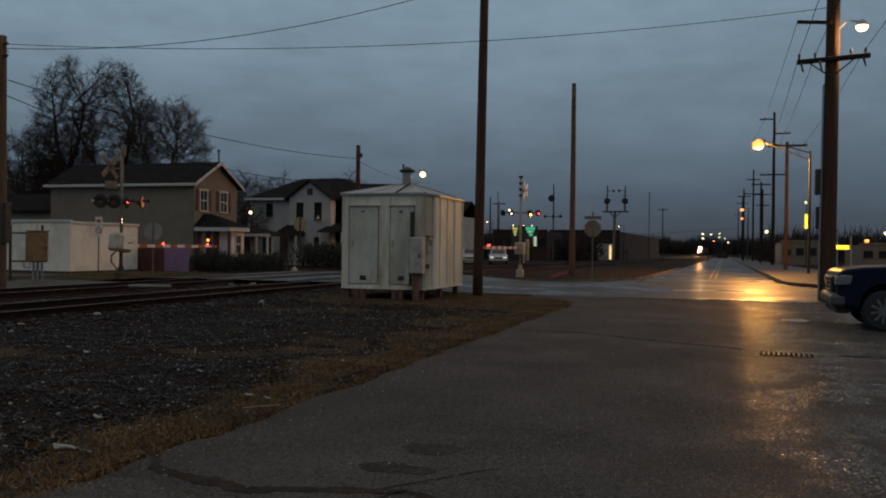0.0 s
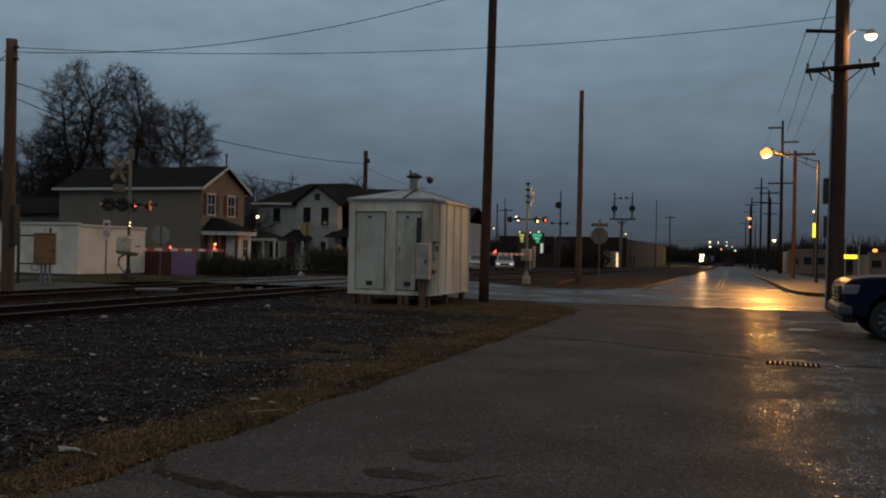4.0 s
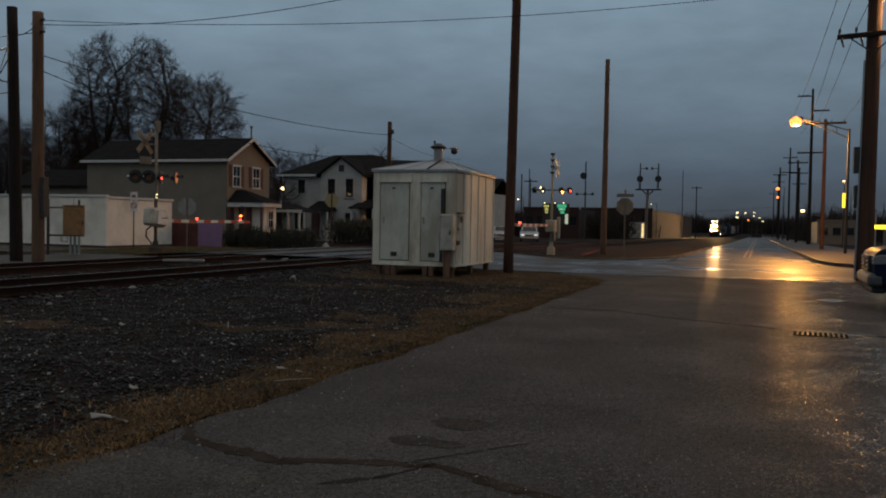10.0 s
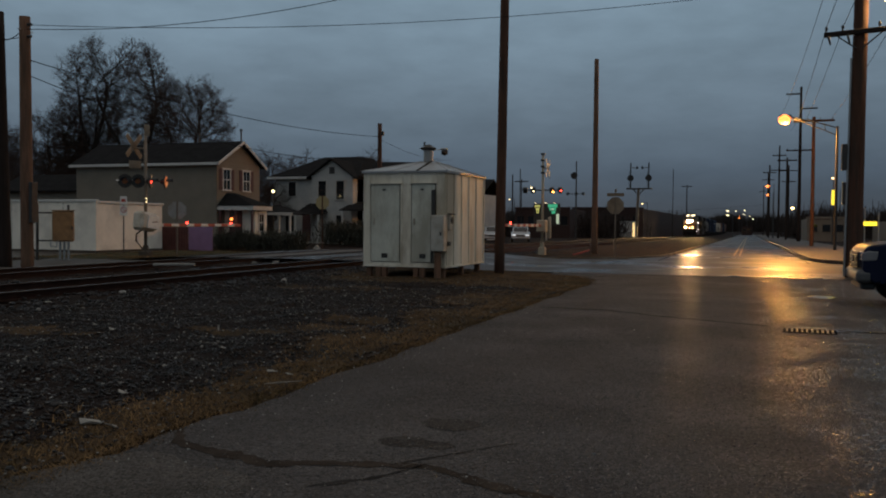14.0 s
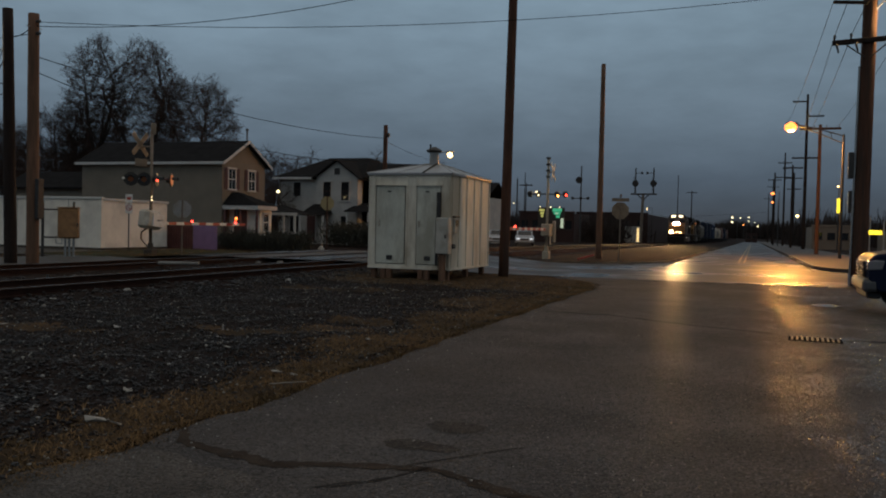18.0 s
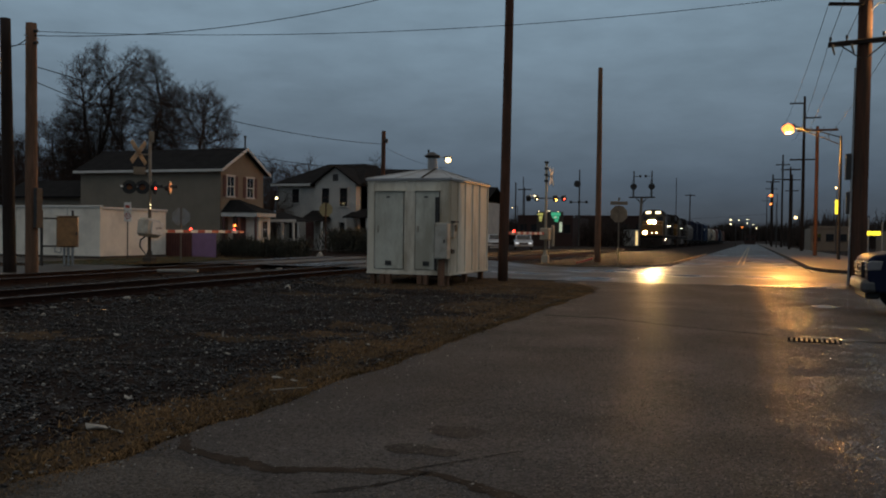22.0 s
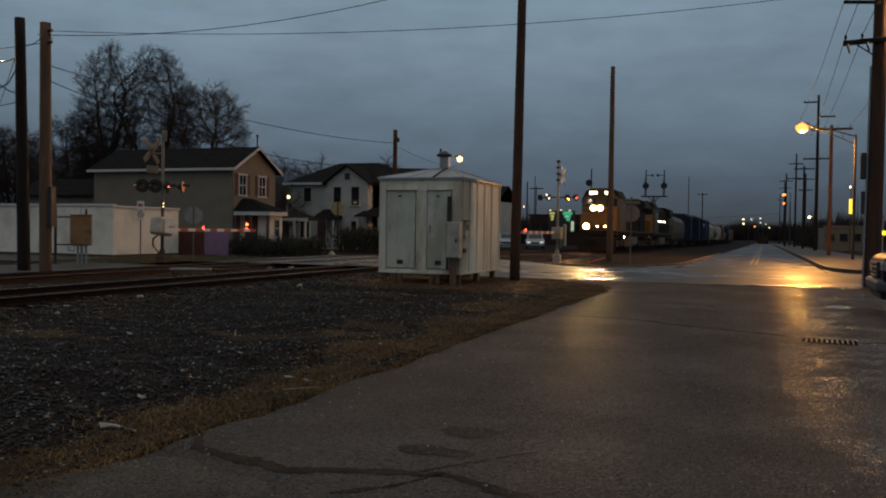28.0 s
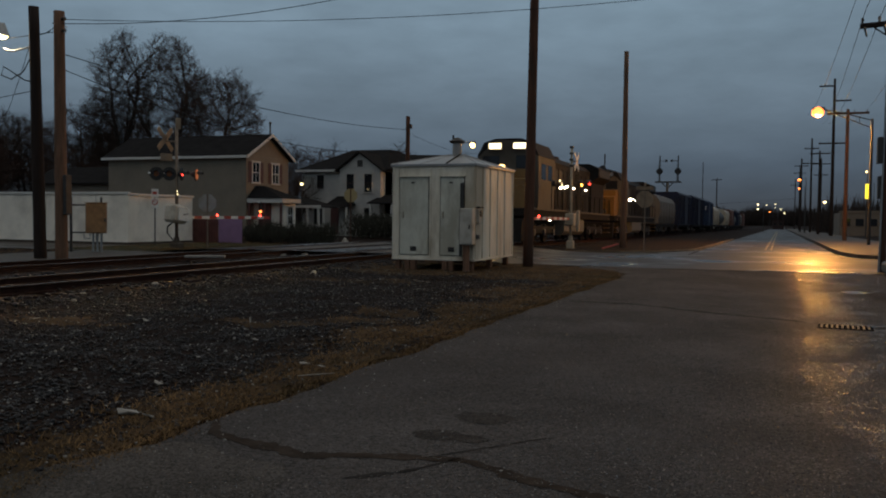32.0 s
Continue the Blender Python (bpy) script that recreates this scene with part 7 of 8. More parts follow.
def build_pickup():
    """Nose towards -x, near flank towards -y; local origin under the front bumper's middle."""
    t = thing("pickup_truck", "dark blue pickup truck parked with its nose to the lot", "truck", pose(1.81, 18.05, 0.015))
    w = 0.95
    def hull(prof, name, mat, half, label="", parent=None):
        return part(name, Geo().prism(prof, 1, -half, half), mat, parent or t, label)
    body = hull([(0.18, 0.50), (0.10, 0.62), (0.10, 1.02), (0.22, 1.11), (0.60, 1.16), (1.45, 1.20), (1.55, 1.16), (5.35, 1.10), (5.40, 0.55), (5.2, 0.42), (4.62, 0.40), (4.55, 0.72), (4.3, 0.86), (3.95, 0.86), (3.7, 0.72), (3.62, 0.40), (1.46, 0.40), (1.38, 0.72), (1.12, 0.87), (0.80, 0.87), (0.55, 0.72), (0.48, 0.42), (0.3, 0.42)], "body", M["truck_paint"], w, "glossy dark blue body")
    cab = hull([(1.45, 1.13), (2.15, 1.72), (2.4, 1.80), (3.45, 1.80), (3.7, 1.70), (3.85, 1.10)], "cab", M["truck_paint"], w - 0.10)
    part("windscreen", Geo().add([(1.56, -0.75, 1.19), (1.56, 0.75, 1.19), (2.12, 0.68, 1.68), (2.12, -0.68, 1.68)], [(0, 1, 2, 3)]), M["glass"], cab)
    for s in (-1, 1):
        part("side_window", Geo().prism([(1.85, 1.2), (2.3, 1.66), (2.85, 1.68), (2.85, 1.2)], 1, s * (w - 0.10), s * (w - 0.092)), M["glass"], cab)
        part("side_window", Geo().prism([(2.95, 1.2), (2.95, 1.68), (3.45, 1.66), (3.6, 1.2)], 1, s * (w - 0.10), s * (w - 0.092)), M["glass"], cab)
        part("cladding", Geo().box(1.5, 3.58, s * w - 0.03, s * w + 0.03, 0.42, 0.62, b=0.02), M["truck_clad"], body, "grey lower cladding")
        part("fender_flare", Geo().prism([(0.42, 0.42), (0.50, 0.75), (0.78, 0.93), (1.14, 0.93), (1.42, 0.75), (1.50, 0.42), (1.44, 0.42), (1.36, 0.70), (1.11, 0.86), (0.81, 0.86), (0.57, 0.70), (0.49, 0.42)], 1, s * w - 0.02, s * w + 0.025), M["truck_paint"], body)
        part("headlight", Geo().prism([(0.07, 0.82), (0.07, 0.97), (0.18, 1.01), (0.38, 1.00), (0.34, 0.84)], 1, s * (w - 0.42), s * (w + 0.012)), M["lens_clear"], t, "clear headlight lens")
        part("fog_lamp", Geo().tube((0.02, s * 0.68, 0.52), (0.0, s * 0.68, 0.52), 0.07, 0.07, n=12), M["lens_clear"], t)
        part("mirror", Geo().box(1.85, 2.0, s * (w + 0.02), s * (w + 0.22), 1.22, 1.42, b=0.03), M["truck_paint"], t)
        part("door_handle", Geo().box(2.65, 2.82, s * (w - 0.02), s * (w + 0.02), 1.0, 1.04, b=0.01), M["black"], body)
        part("door_seam", Geo().box(1.72, 1.735, s * w, s * w + 0.003, 0.62, 1.12).box(2.9, 2.915, s * w, s * w + 0.003, 0.62, 1.12), M["black"], body)
    part("bumper", Geo().box(-0.02, 0.28, -w - 0.01, w + 0.01, 0.42, 0.66, b=0.06), M["truck_clad"], t, "grey front bumper")
    for xa, xb in ((0.50, 1.44), (3.64, 4.6)):
        part("wheel_well", Geo().box(xa, xb, -w + 0.22, w - 0.22, 0.36, 0.86), M["pit"], body, "dark wheel well liner")
    part("air_dam", Geo().box(0.08, 0.35, -0.8, 0.8, 0.30, 0.43, b=0.03), M["black"], t)
    grille = part("grille", Geo().box(0.04, 0.12, -0.52, 0.52, 0.68, 0.98, b=0.02), M["black"], t)
    for z in (0.72, 0.80, 0.88, 0.95):
        part("grille_bar", Geo().box(0.02, 0.045, -0.52, 0.52, z - 0.012, z + 0.012), M["chrome"], grille)
    part("badge", Geo().tube((0.03, 0, 0.84), (0.01, 0, 0.84), 0.06, 0.06, n=14), M["chrome"], grille)
    for x in (0.96, 4.13):
        for s in (-1, 1):
            road_wheel(t, x, s * (w - 0.12), side=s)
    for ob in t.children_recursive:
        if ob.name.split(".")[0] in ("body", "cab", "bumper", "mirror", "headlight"):
            soften = ob.modifiers.new("soften", "BEVEL")
            soften.width, soften.segments, soften.limit_method, soften.angle_limit = 0.055 if ob.name.startswith(("body", "cab")) else 0.02, 3, "ANGLE", radians(25)
    # a short front overhang
    for ob in [c for c in t.children_recursive if c.type == "MESH" and not c.name.startswith(("tyre", "rim", "spoke", "hub_cap"))]:
        for v in ob.data.vertices:
            if v.co.x < 0.96:
                v.co.x = 0.09 + 0.906 * v.co.x


def small_car(x, y, yaw, paint, label, lit):
    t = thing("parked_car", label, "car", pose(x, y, grade(y) + 0.02, 0, 0, yaw), "cars beyond the tracks")
    prof = [(0.0, 0.35), (0.0, 0.68), (0.25, 0.80), (1.15, 0.95), (4.3, 0.98), (4.4, 0.45), (4.2, 0.30), (0.2, 0.28)]
    body = part("body", Geo().prism([(p, q) for p, q in prof], 1, -0.88, 0.88), paint, t)
    part("cabin", Geo().prism([(1.05, 0.93), (1.75, 1.42), (3.1, 1.45), (3.9, 0.96)], 1, -0.74, 0.74), paint, t)
    part("windscreen", Geo().add([(1.12, -0.66, 1.0), (1.12, 0.66, 1.0), (1.70, 0.6, 1.39), (1.70, -0.6, 1.39)], [(0, 1, 2, 3)]), M["glass"], t)
    for s in (-1, 1):
        part("side_window", Geo().prism([(1.5, 1.0), (1.85, 1.36), (3.0, 1.38), (3.5, 1.0)], 1, s * 0.742, s * 0.75), M["glass"], t)
        part("headlight", Geo().box(-0.02, 0.05, s * 0.62 - 0.16, s * 0.62 + 0.16, 0.58, 0.72, b=0.02), G_WHITE_SOFT if lit else M["lens_clear"], t)
        for wx in (0.8, 3.5):
            road_wheel(t, wx, s * 0.78, 0.31, s)
    part("bumper", Geo().box(-0.05, 0.12, -0.86, 0.86, 0.32, 0.5, b=0.04), paint, t)
    part("grille", Geo().box(-0.03, 0.02, -0.4, 0.4, 0.52, 0.68, b=0.02), M["black"], t)


G_WHITE_SOFT = lamp_material("dim_headlamp_glow", (0.9, 0.95, 1.0), 0.7)
build_pickup()
small_car(-22.6, 77.0, 105, M["car_white"], "pale car waiting beyond the tracks", False)
small_car(-20.3, 78.5, 105, M["car_white"], "pale blue-white car beyond the tracks with dim lamps", True)


# ---- the distance ----
def far_building(x0, x1, y, h, mat, label, windows=0, roof=None, depth=14.0):
    z = grade(y)
    t = thing("far_building", label, "building", group="distant buildings")
    part("wall", Geo().box(x0, x1, y, y + depth, z - 0.5, z + h, b=0.03), mat, t)
    if roof:
        g = Geo()
        xm = (x0 + x1) / 2
        roof_slab(g, (x0 - 0.3, y - 0.3, z + h), (x1 + 0.3, y - 0.3, z + h), (x1 + 0.3, y + depth / 2, z + h + roof), (x0 - 0.3, y + depth / 2, z + h + roof))
        roof_slab(g, (x0 - 0.3, y + depth / 2, z + h + roof), (x1 + 0.3, y + depth / 2, z + h + roof), (x1 + 0.3, y + depth + 0.3, z + h), (x0 - 0.3, y + depth + 0.3, z + h))
        part("roof", g, M["roof"], t)
    else:
        part("parapet", Geo().box(x0 - 0.1, x1 + 0.1, y - 0.1, y + 0.2, z + h, z + h + 0.3, b=0.02), mat, t)
    for k in range(windows):
        xa = x0 + (x1 - x0) * (k + 0.5) / windows
        w = part("window", Geo().box(xa - 0.5, xa + 0.5, y - 0.04, y, z + h * 0.45, z + h * 0.75), M["glass"], t)
        part("window_sill", Geo().box(xa - 0.55, xa + 0.55, y - 0.1, y, z + h * 0.45 - 0.1, z + h * 0.45), M["concrete"], w)
    return t


def build_distance():
    far_building(-34, -25.5, 128, 4.4, M["far_dark"], "dark brick commercial building beyond the railway", 5)
    far_building(-33, -19.2, 168, 5.5, M["far_dark"], "long dark red brick warehouse beside the line", 5, depth=105)
    far_building(-31, -27.2, 88, 5.0, M["grey_wall"], "pale side building beyond the crossing", 2, roof=1.8, depth=8)
    far_building(7.6, 12.5, 128, 3.1, M["tan_wall"], "low tan roadside building", 3)
    far_building(15.5, 22.0, 112, 2.6, M["tan_wall"], "low pale roadside shop", 4)
    far_building(27.0, 40.0, 120, 3.4, M["white_wall"], "low white roadside building", 5)
    far_building(-2.6, 1.4, 330, 3.2, M["far_dark"], "small dark building at the far end of the road", 2)
    # lit signs
    t = thing("lit_sign", "green and yellow illuminated filling station sign", "sign", pose(-21.6, 95, grade(95)))
    part("pole", Geo().tube((0, 0, -0.2), (0, 0, 2.2), 0.12), M["steel"], t)
    for a, b, c, d in ((0.2, 1.25, 3.75, 4.1), (0.35, 1.1, 3.42, 3.70), (0.6, 1.0, 3.05, 3.36)):
        part("green_panel", Geo().box(a, b, -0.1, 0.1, c, d, b=0.03), G_GREEN, t, "glowing green panel")
    part("price_panel", Geo().box(0.55, 0.85, -0.13, -0.101, 3.46, 3.62, b=0.01), G_PALE_SIGN, t, "pale lit panel")
    for a, b, c, d in ((-1.35, -0.75, 3.8, 4.0), (-1.2, -0.85, 3.4, 3.7), (-1.15, -0.9, 3.1, 3.32)):
        part("yellow_panel", Geo().box(a, b, -0.1, 0.1, c, d, b=0.02), G_YELLOW_DIM, t, "dim yellow-green lit panel")
    part("lit_panel", Geo().box(1.15, 1.45, -0.1, 0.1, 1.9, 3.0, b=0.03), G_PALE_SIGN, t, "tall pale lit panel")
    part("frame", Geo().box(-1.5, 1.55, 0.1, 0.2, 1.8, 4.2, b=0.03), M["dark_metal"], t)
    for x in (-1.2, 0.0, 1.0):
        part("sign_lamp", Geo().ball((x, -0.25, 4.25), 0.055), G_WARM, t)
    t = thing("lit_sign", "tall narrow yellow illuminated sign on a dark pole", "sign", pose(9.3, 110, grade(110)))
    part("pole", Geo().tube((0, 0, -0.2), (0, 0, 6.2), 0.08), M["dark_metal"], t)
    part("panel", Geo().box(-0.17, 0.17, -0.1, 0.1, 4.5, 6.2, b=0.03), G_YELLOW, t, "glowing yellow panel")
    part("sign_lamp", Geo().ball((-0.1, -0.2, 7.6), 0.1), G_WHITE, t)
    part("lamp_stem", Geo().tube((0, 0, 6.2), (0, 0, 7.7), 0.05), M["dark_metal"], t)
    t = thing("lit_sign", "wide low yellow illuminated roadside sign", "sign", pose(11.0, 90, grade(90)))
    part("post", Geo().tube((-0.6, 0, -0.2), (-0.6, 0, 3.6), 0.06), M["steel"], t)
    part("post", Geo().tube((0.6, 0, -0.2), (0.6, 0, 3.2), 0.06), M["steel"], t)
    part("panel", Geo().box(-0.7, 0.45, -0.1, 0.1, 1.9, 2.3, b=0.03), G_YELLOW, t, "glowing yellow panel")
    # bare masts and far poles
    for x, y, h, r in ((-40.4, 150, 11.2, 0.14), (-39.0, 150, 12.2, 0.09), (-13.85, 170, 13.2, 0.08), (-11.6, 175, 10.4, 0.12), (-31, 120, 8.5, 0.09)):
        p = wooden_pole(x, y, h, r, r * 0.8, M["wood_dark"], "thin dark distant pole beyond the railway", z=grade(y))
        p["group"] = "distant poles"
        if h < 11:
            part("crossarm", Geo().box(-1.0, 1.0, -0.06, 0.06, h - 0.4, h - 0.25), M["wood_dark"], p)
    # woods on the skyline: fine bare tops and dark undergrowth, nobody could count them
    r = random.Random(91)
    g = Geo()
    def tuft(x, y, z0, h, r0=0.22, sticks=9):
        for k in range(sticks):
            a = Vector((x + r.gauss(0, 1.0), y + r.gauss(0, 1.0), z0 + r.uniform(0, h * 0.5)))
            b = a + Vector((r.gauss(0, 0.9), r.gauss(0, 0.9), r.uniform(0.2, 0.5) * h))
            g.tube(a, b, r0, r0 * 0.25, n=3, caps=False)
    for k in range(1500):
        x = r.uniform(-190, -24)
        y = 235 - 0.25 * x * r.uniform(0.2, 1) + r.uniform(0, 60)
        tuft(x, y, grade(y) - 0.5, 7.5 + 3.0 * noise.noise((x * 0.05, 1, 2)) + r.uniform(-1.5, 1.5))
    for k in range(420):
        x = r.uniform(-60, -20.5)
        y = 138 + r.uniform(0, 50) - 0.4 * (x + 40)
        tuft(x, y, grade(y) - 0.5, 5.4 + 2.0 * noise.noise((x * 0.1, 1, 2)) + r.uniform(-1, 1), 0.07, 30)
    for k in range(900):
        x = r.uniform(9, 150)
        y = 185 + r.uniform(0, 70)
        tuft(x, y, grade(y) - 0.5, 8.6 + 2.8 * noise.noise((x * 0.06, 4, 2)) + r.uniform(-1, 1), 0.12, 16)
    for k in range(700):
        x = r.uniform(-60, 60)
        y = 620 + r.uniform(0, 60)
        tuft(x, y, grade(y) - 0.5, 14.0 + 4.5 * noise.noise((x * 0.05, 7, 2)) + r.uniform(-2, 2), 0.22, 14)
    solid("distant_woods", g, M["bark"], "dark bare woods along the skyline", "woods", kind="stuff", fix=False)


G_YELLOW_DIM = lamp_material("dim_yellow_sign_glow", (0.80, 0.78, 0.22), 0.5)
build_distance()


# ---- the lot's surface ----
def ribbon(name, pts, width, mat, label, z=0.0185, seed=3):
    """A thin ragged strip of sealed crack."""
    r = random.Random(seed)
    g = Geo()
    fine = []
    for (xa, ya), (xb, yb) in zip(pts, pts[1:]):
        n = max(2, int(math.hypot(xb - xa, yb - ya) / 0.035))
        fine += [(xa + (xb - xa) * i / n, ya + (yb - ya) * i / n) for i in range(n)]
    fine.append(pts[-1])
    for k, (x, y) in enumerate(fine):
        w = width * (0.55 + 0.9 * abs(noise.noise((x * 3, y * 3, seed)))) * min(1, (k + 1) / 4, (len(fine) - k) / 4)
        w *= 1 + 0.5 * noise.noise((x * 11, y * 11, seed))
        off = 0.05 * noise.noise((x * 2.5, y * 2.5, seed + 5)) + 0.25 * w * r.uniform(-1, 1)
        zz = z
        g.v += [(x, y + off - w, zz), (x, y + off + w, zz)]
    g.f += [(2 * k, 2 * k + 2, 2 * k + 3, 2 * k + 1) for k in range(len(fine) - 1)]
    return solid(name, g, mat, label, "crack", "cracks in the lot", "structure", fix=False)


def blot(name, cx, cy, rx, ry, mat, label, seed, z=0.0182):
    g = Geo()
    n = 40
    g.v.append((cx, cy, z))
    for i in range(n):
        a = 2 * math.pi * i / n
        k = 1 + 0.35 * noise.noise((math.cos(a) * 1.5, math.sin(a) * 1.5, seed))
        x, y = cx + rx * k * math.cos(a), cy + ry * k * math.sin(a)
        g.v.append((x, y, z))
    g.f += [(0, i + 1, (i + 1) % n + 1) for i in range(n)]
    return solid(name, g, mat, label, "stain", "stains on the lot", "structure", fix=False)


M["turf"] = material("matted_dead_turf", (0.056, 0.034, 0.016), rough=0.95, spec=0.1, scale=2.2, vary=0.6, fine=55, bump=1.0, dirt=(0.024, 0.017, 0.010), dirt_amount=0.8)
# wet chips of mixed tone; the palest are coloured to add to the glints
M["wet_stone"] = material("wet_stone_chips", (0.125, 0.108, 0.092), rough=0.2, spec=1.0, scale=40, vary=0.3, bump=0.0, island=0.95)
M["wet_iron"] = material("wet_cast_iron", (0.040, 0.026, 0.020), rough=0.5, metal=0.3, scale=8, vary=0.3, fine=60, bump=0.1)
M["water"] = material("shallow_rain_water", (0.020, 0.017, 0.015), rough=0.16, spec=0.45, scale=3, vary=0.2, fine=25, bump=0.035)
M["tar"] = material("crack_sealing_tar", (0.026, 0.023, 0.021), rough=0.9, scale=4, vary=0.3, fine=40, bump=0.5, spec=0.08)
M["crack"] = material("debris_filled_crack", (0.038, 0.029, 0.023), rough=0.95, scale=6, vary=0.5, fine=60, bump=0.8, spec=0.05)
M["stain"] = material("oil_darkened_asphalt", (0.052, 0.046, 0.042), rough=0.92, scale=3, vary=0.3, fine=70, bump=0.6, spec=0.08, grain=0.012)
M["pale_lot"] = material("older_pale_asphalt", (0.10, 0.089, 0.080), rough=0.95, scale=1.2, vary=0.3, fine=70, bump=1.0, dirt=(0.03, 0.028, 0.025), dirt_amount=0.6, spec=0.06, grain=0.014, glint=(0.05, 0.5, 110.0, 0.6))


def build_lot_details():
    ribbon("crack", [(-3.4, 14.5), (-2.2, 14.5), (-1.25, 13.85), (0.35, 13.1)], 0.10, M["tar"], "dark sealed crack across the asphalt lot")
    ribbon("crack", [(1.2, 12.75), (1.6, 12.9), (2.4, 13.0)], 0.09, M["tar"], "dark sealed crack beyond the storm drain", seed=8)
    ribbon("crack", [(-3.66, 4.95), (-3.46, 4.64), (-3.05, 4.50), (-2.66, 4.42), (-2.23, 4.55), (-1.7, 4.66), (-1.3, 4.5), (-0.9, 4.3), (-0.4, 4.25)], 0.075, M["crack"], "wide dark crack in the near asphalt", seed=12)
    ribbon("crack", [(-1.95, 4.62), (-1.7, 5.0), (-1.35, 5.4)], 0.022, M["tar"], "fine branching crack in the asphalt", seed=15)
    ribbon("crack", [(-2.2, 4.1), (-1.9, 4.4), (-1.75, 4.7)], 0.04, M["tar"], "short crack joining the wide one", seed=17)
    ribbon("crack", [(-4.4, 23.2), (-3.0, 24.9), (-0.8, 25.72), (2.4, 25.75), (6, 25.75), (20, 25.75)], 0.09, M["tar"], "dark seam between lot and street", z=0.026, seed=21)
    blot("stain", -1.95, 5.75, 0.22, 0.16, M["stain"], "dark oil stain on the asphalt", 3)
    blot("stain", -2.02, 5.15, 0.24, 0.13, M["stain"], "dark oil stain on the asphalt", 9)
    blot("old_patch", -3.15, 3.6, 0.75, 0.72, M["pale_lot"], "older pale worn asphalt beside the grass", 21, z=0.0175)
    for cx, cy, rx, ry, k in ((1.6, 12.85, 0.6, 0.10, 31), (1.45, 19.0, 0.26, 0.4, 41)):
        blot("puddle", cx, cy, rx, ry, M["water"], "shallow rain puddle on the worn asphalt", k, z=0.0186)
    # storm drain
    t = thing("storm_drain", "cast iron storm drain grate set in the lot", "drain grate", pose(0.84, 12.66, 0.018, 0, 0, -3))
    # flat black plates on the lot stand for the shaded hole below the bars
    part("frame", Geo().box(-0.34, 0.34, -0.24, 0.24, -0.02, 0.003), M["pit"], t)
    part("pit", Geo().box(-0.32, 0.32, -0.20, 0.20, -0.02, 0.004), M["pit"], t)
    for k in range(10):
        x = -0.29 + k * 0.0645
        part("grate_bar", Geo().box(x - 0.014, x + 0.014, -0.20, 0.20, -0.01, 0.013, b=0.003), M["wet_iron"], t)
    # grit and small stones on the asphalt
    r = random.Random(14)
    g = Geo()
    for k in range(420):
        x, y = r.uniform(-3.6, 3.0), 4 + 18 * r.random() ** 1.3
        if r.random() < 0.6:
            x = LOT_EDGE + abs(r.gauss(0, 0.5))
        s = r.uniform(0.004, 0.010)
        pebble(g, x, y, 0.015 + s * 0.5, s, r)
    # chips lie thickest where the lot sparkles, their pale tones standing for glints
    wet = Geo()
    for k in range(42000):
        y = 3.4 + 15 * r.random() ** 1.5
        x = r.gauss(0.5, 1.7) if k % 7 else r.uniform(-3.4, 4.5)
        if x < LOT_EDGE + 0.3 or x > 7:
            continue
        s = r.uniform(0.003, 0.0085)
        a = r.uniform(0, 6.28)
        n = len(wet.v)
        tip = (x + r.uniform(-0.5, 0.5) * s, y + r.uniform(-0.5, 0.5) * s, 0.016 + s * r.uniform(0.5, 1.2))
        wet.v += [(x + s * math.cos(a + q * 2.094), y + s * math.sin(a + q * 2.094), 0.0155 + s * r.uniform(0.0, 0.7)) for q in range(3)] + [tip]
        wet.f += [(n, n + 1, n + 3), (n + 1, n + 2, n + 3), (n + 2, n, n + 3)]
    solid("wet_chippings", wet, M["wet_stone"], "tiny wet stone chips in the worn asphalt, some pale to stand for glints", "grit", kind="stuff", fix=False)
    solid("grit", g, M["stone"], "scattered small grit on the asphalt", "grit", kind="stuff", fix=False)


ICO = [(-0.53, 0.85, 0), (0.53, 0.85, 0), (-0.53, -0.85, 0), (0.53, -0.85, 0), (0, -0.53, 0.85), (0, 0.53, 0.85), (0, -0.53, -0.85), (0, 0.53, -0.85), (0.85, 0, -0.53), (0.85, 0, 0.53), (-0.85, 0, -0.53), (-0.85, 0, 0.53)]
ICO_F = [(0, 11, 5), (0, 5, 1), (0, 1, 7), (0, 7, 10), (0, 10, 11), (1, 5, 9), (5, 11, 4), (11, 10, 2), (10, 7, 6), (7, 1, 8), (3, 9, 4), (3, 4, 2), (3, 2, 6), (3, 6, 8), (3, 8, 9), (4, 9, 5), (2, 4, 11), (6, 2, 10), (8, 6, 7), (9, 8, 1)]


def pebble(g, x, y, z, s, r):
    """One angular stone."""
    a = r.uniform(0, 6.28)
    ca, sa = math.cos(a), math.sin(a)
    kx, ky, kz = s * r.uniform(0.7, 1.4), s * r.uniform(0.7, 1.2), s * r.uniform(0.45, 0.9)
    k = len(g.v)
    for p, q, w in ICO:
        j = r.uniform(0.75, 1.2)
        px, py = p * kx * j, q * ky * j
        g.v.append((x + px * ca - py * sa, y + px * sa + py * ca, z + w * kz * j))
    g.f += [(a0 + k, b0 + k, c0 + k) for a0, b0, c0 in ICO_F]


GRASS_PATCHES = ((-6.3, 9.75, 0.9, 0.38, 0.8), (-5.45, 10.5, 0.6, 0.5, 1.0), (-5.5, 11.6, 0.6, 0.45, 1.0), (-8.9, 8.7, 1.3, 0.35, 0.7), (-8.6, 17.0, 1.8, 0.9, 0.7), (-4.5, 9.3, 0.6, 1.2, 0.9), (-4.6, 12.5, 0.6, 1.6, 0.9), (-4.9, 16.0, 1.0, 1.8, 0.9))


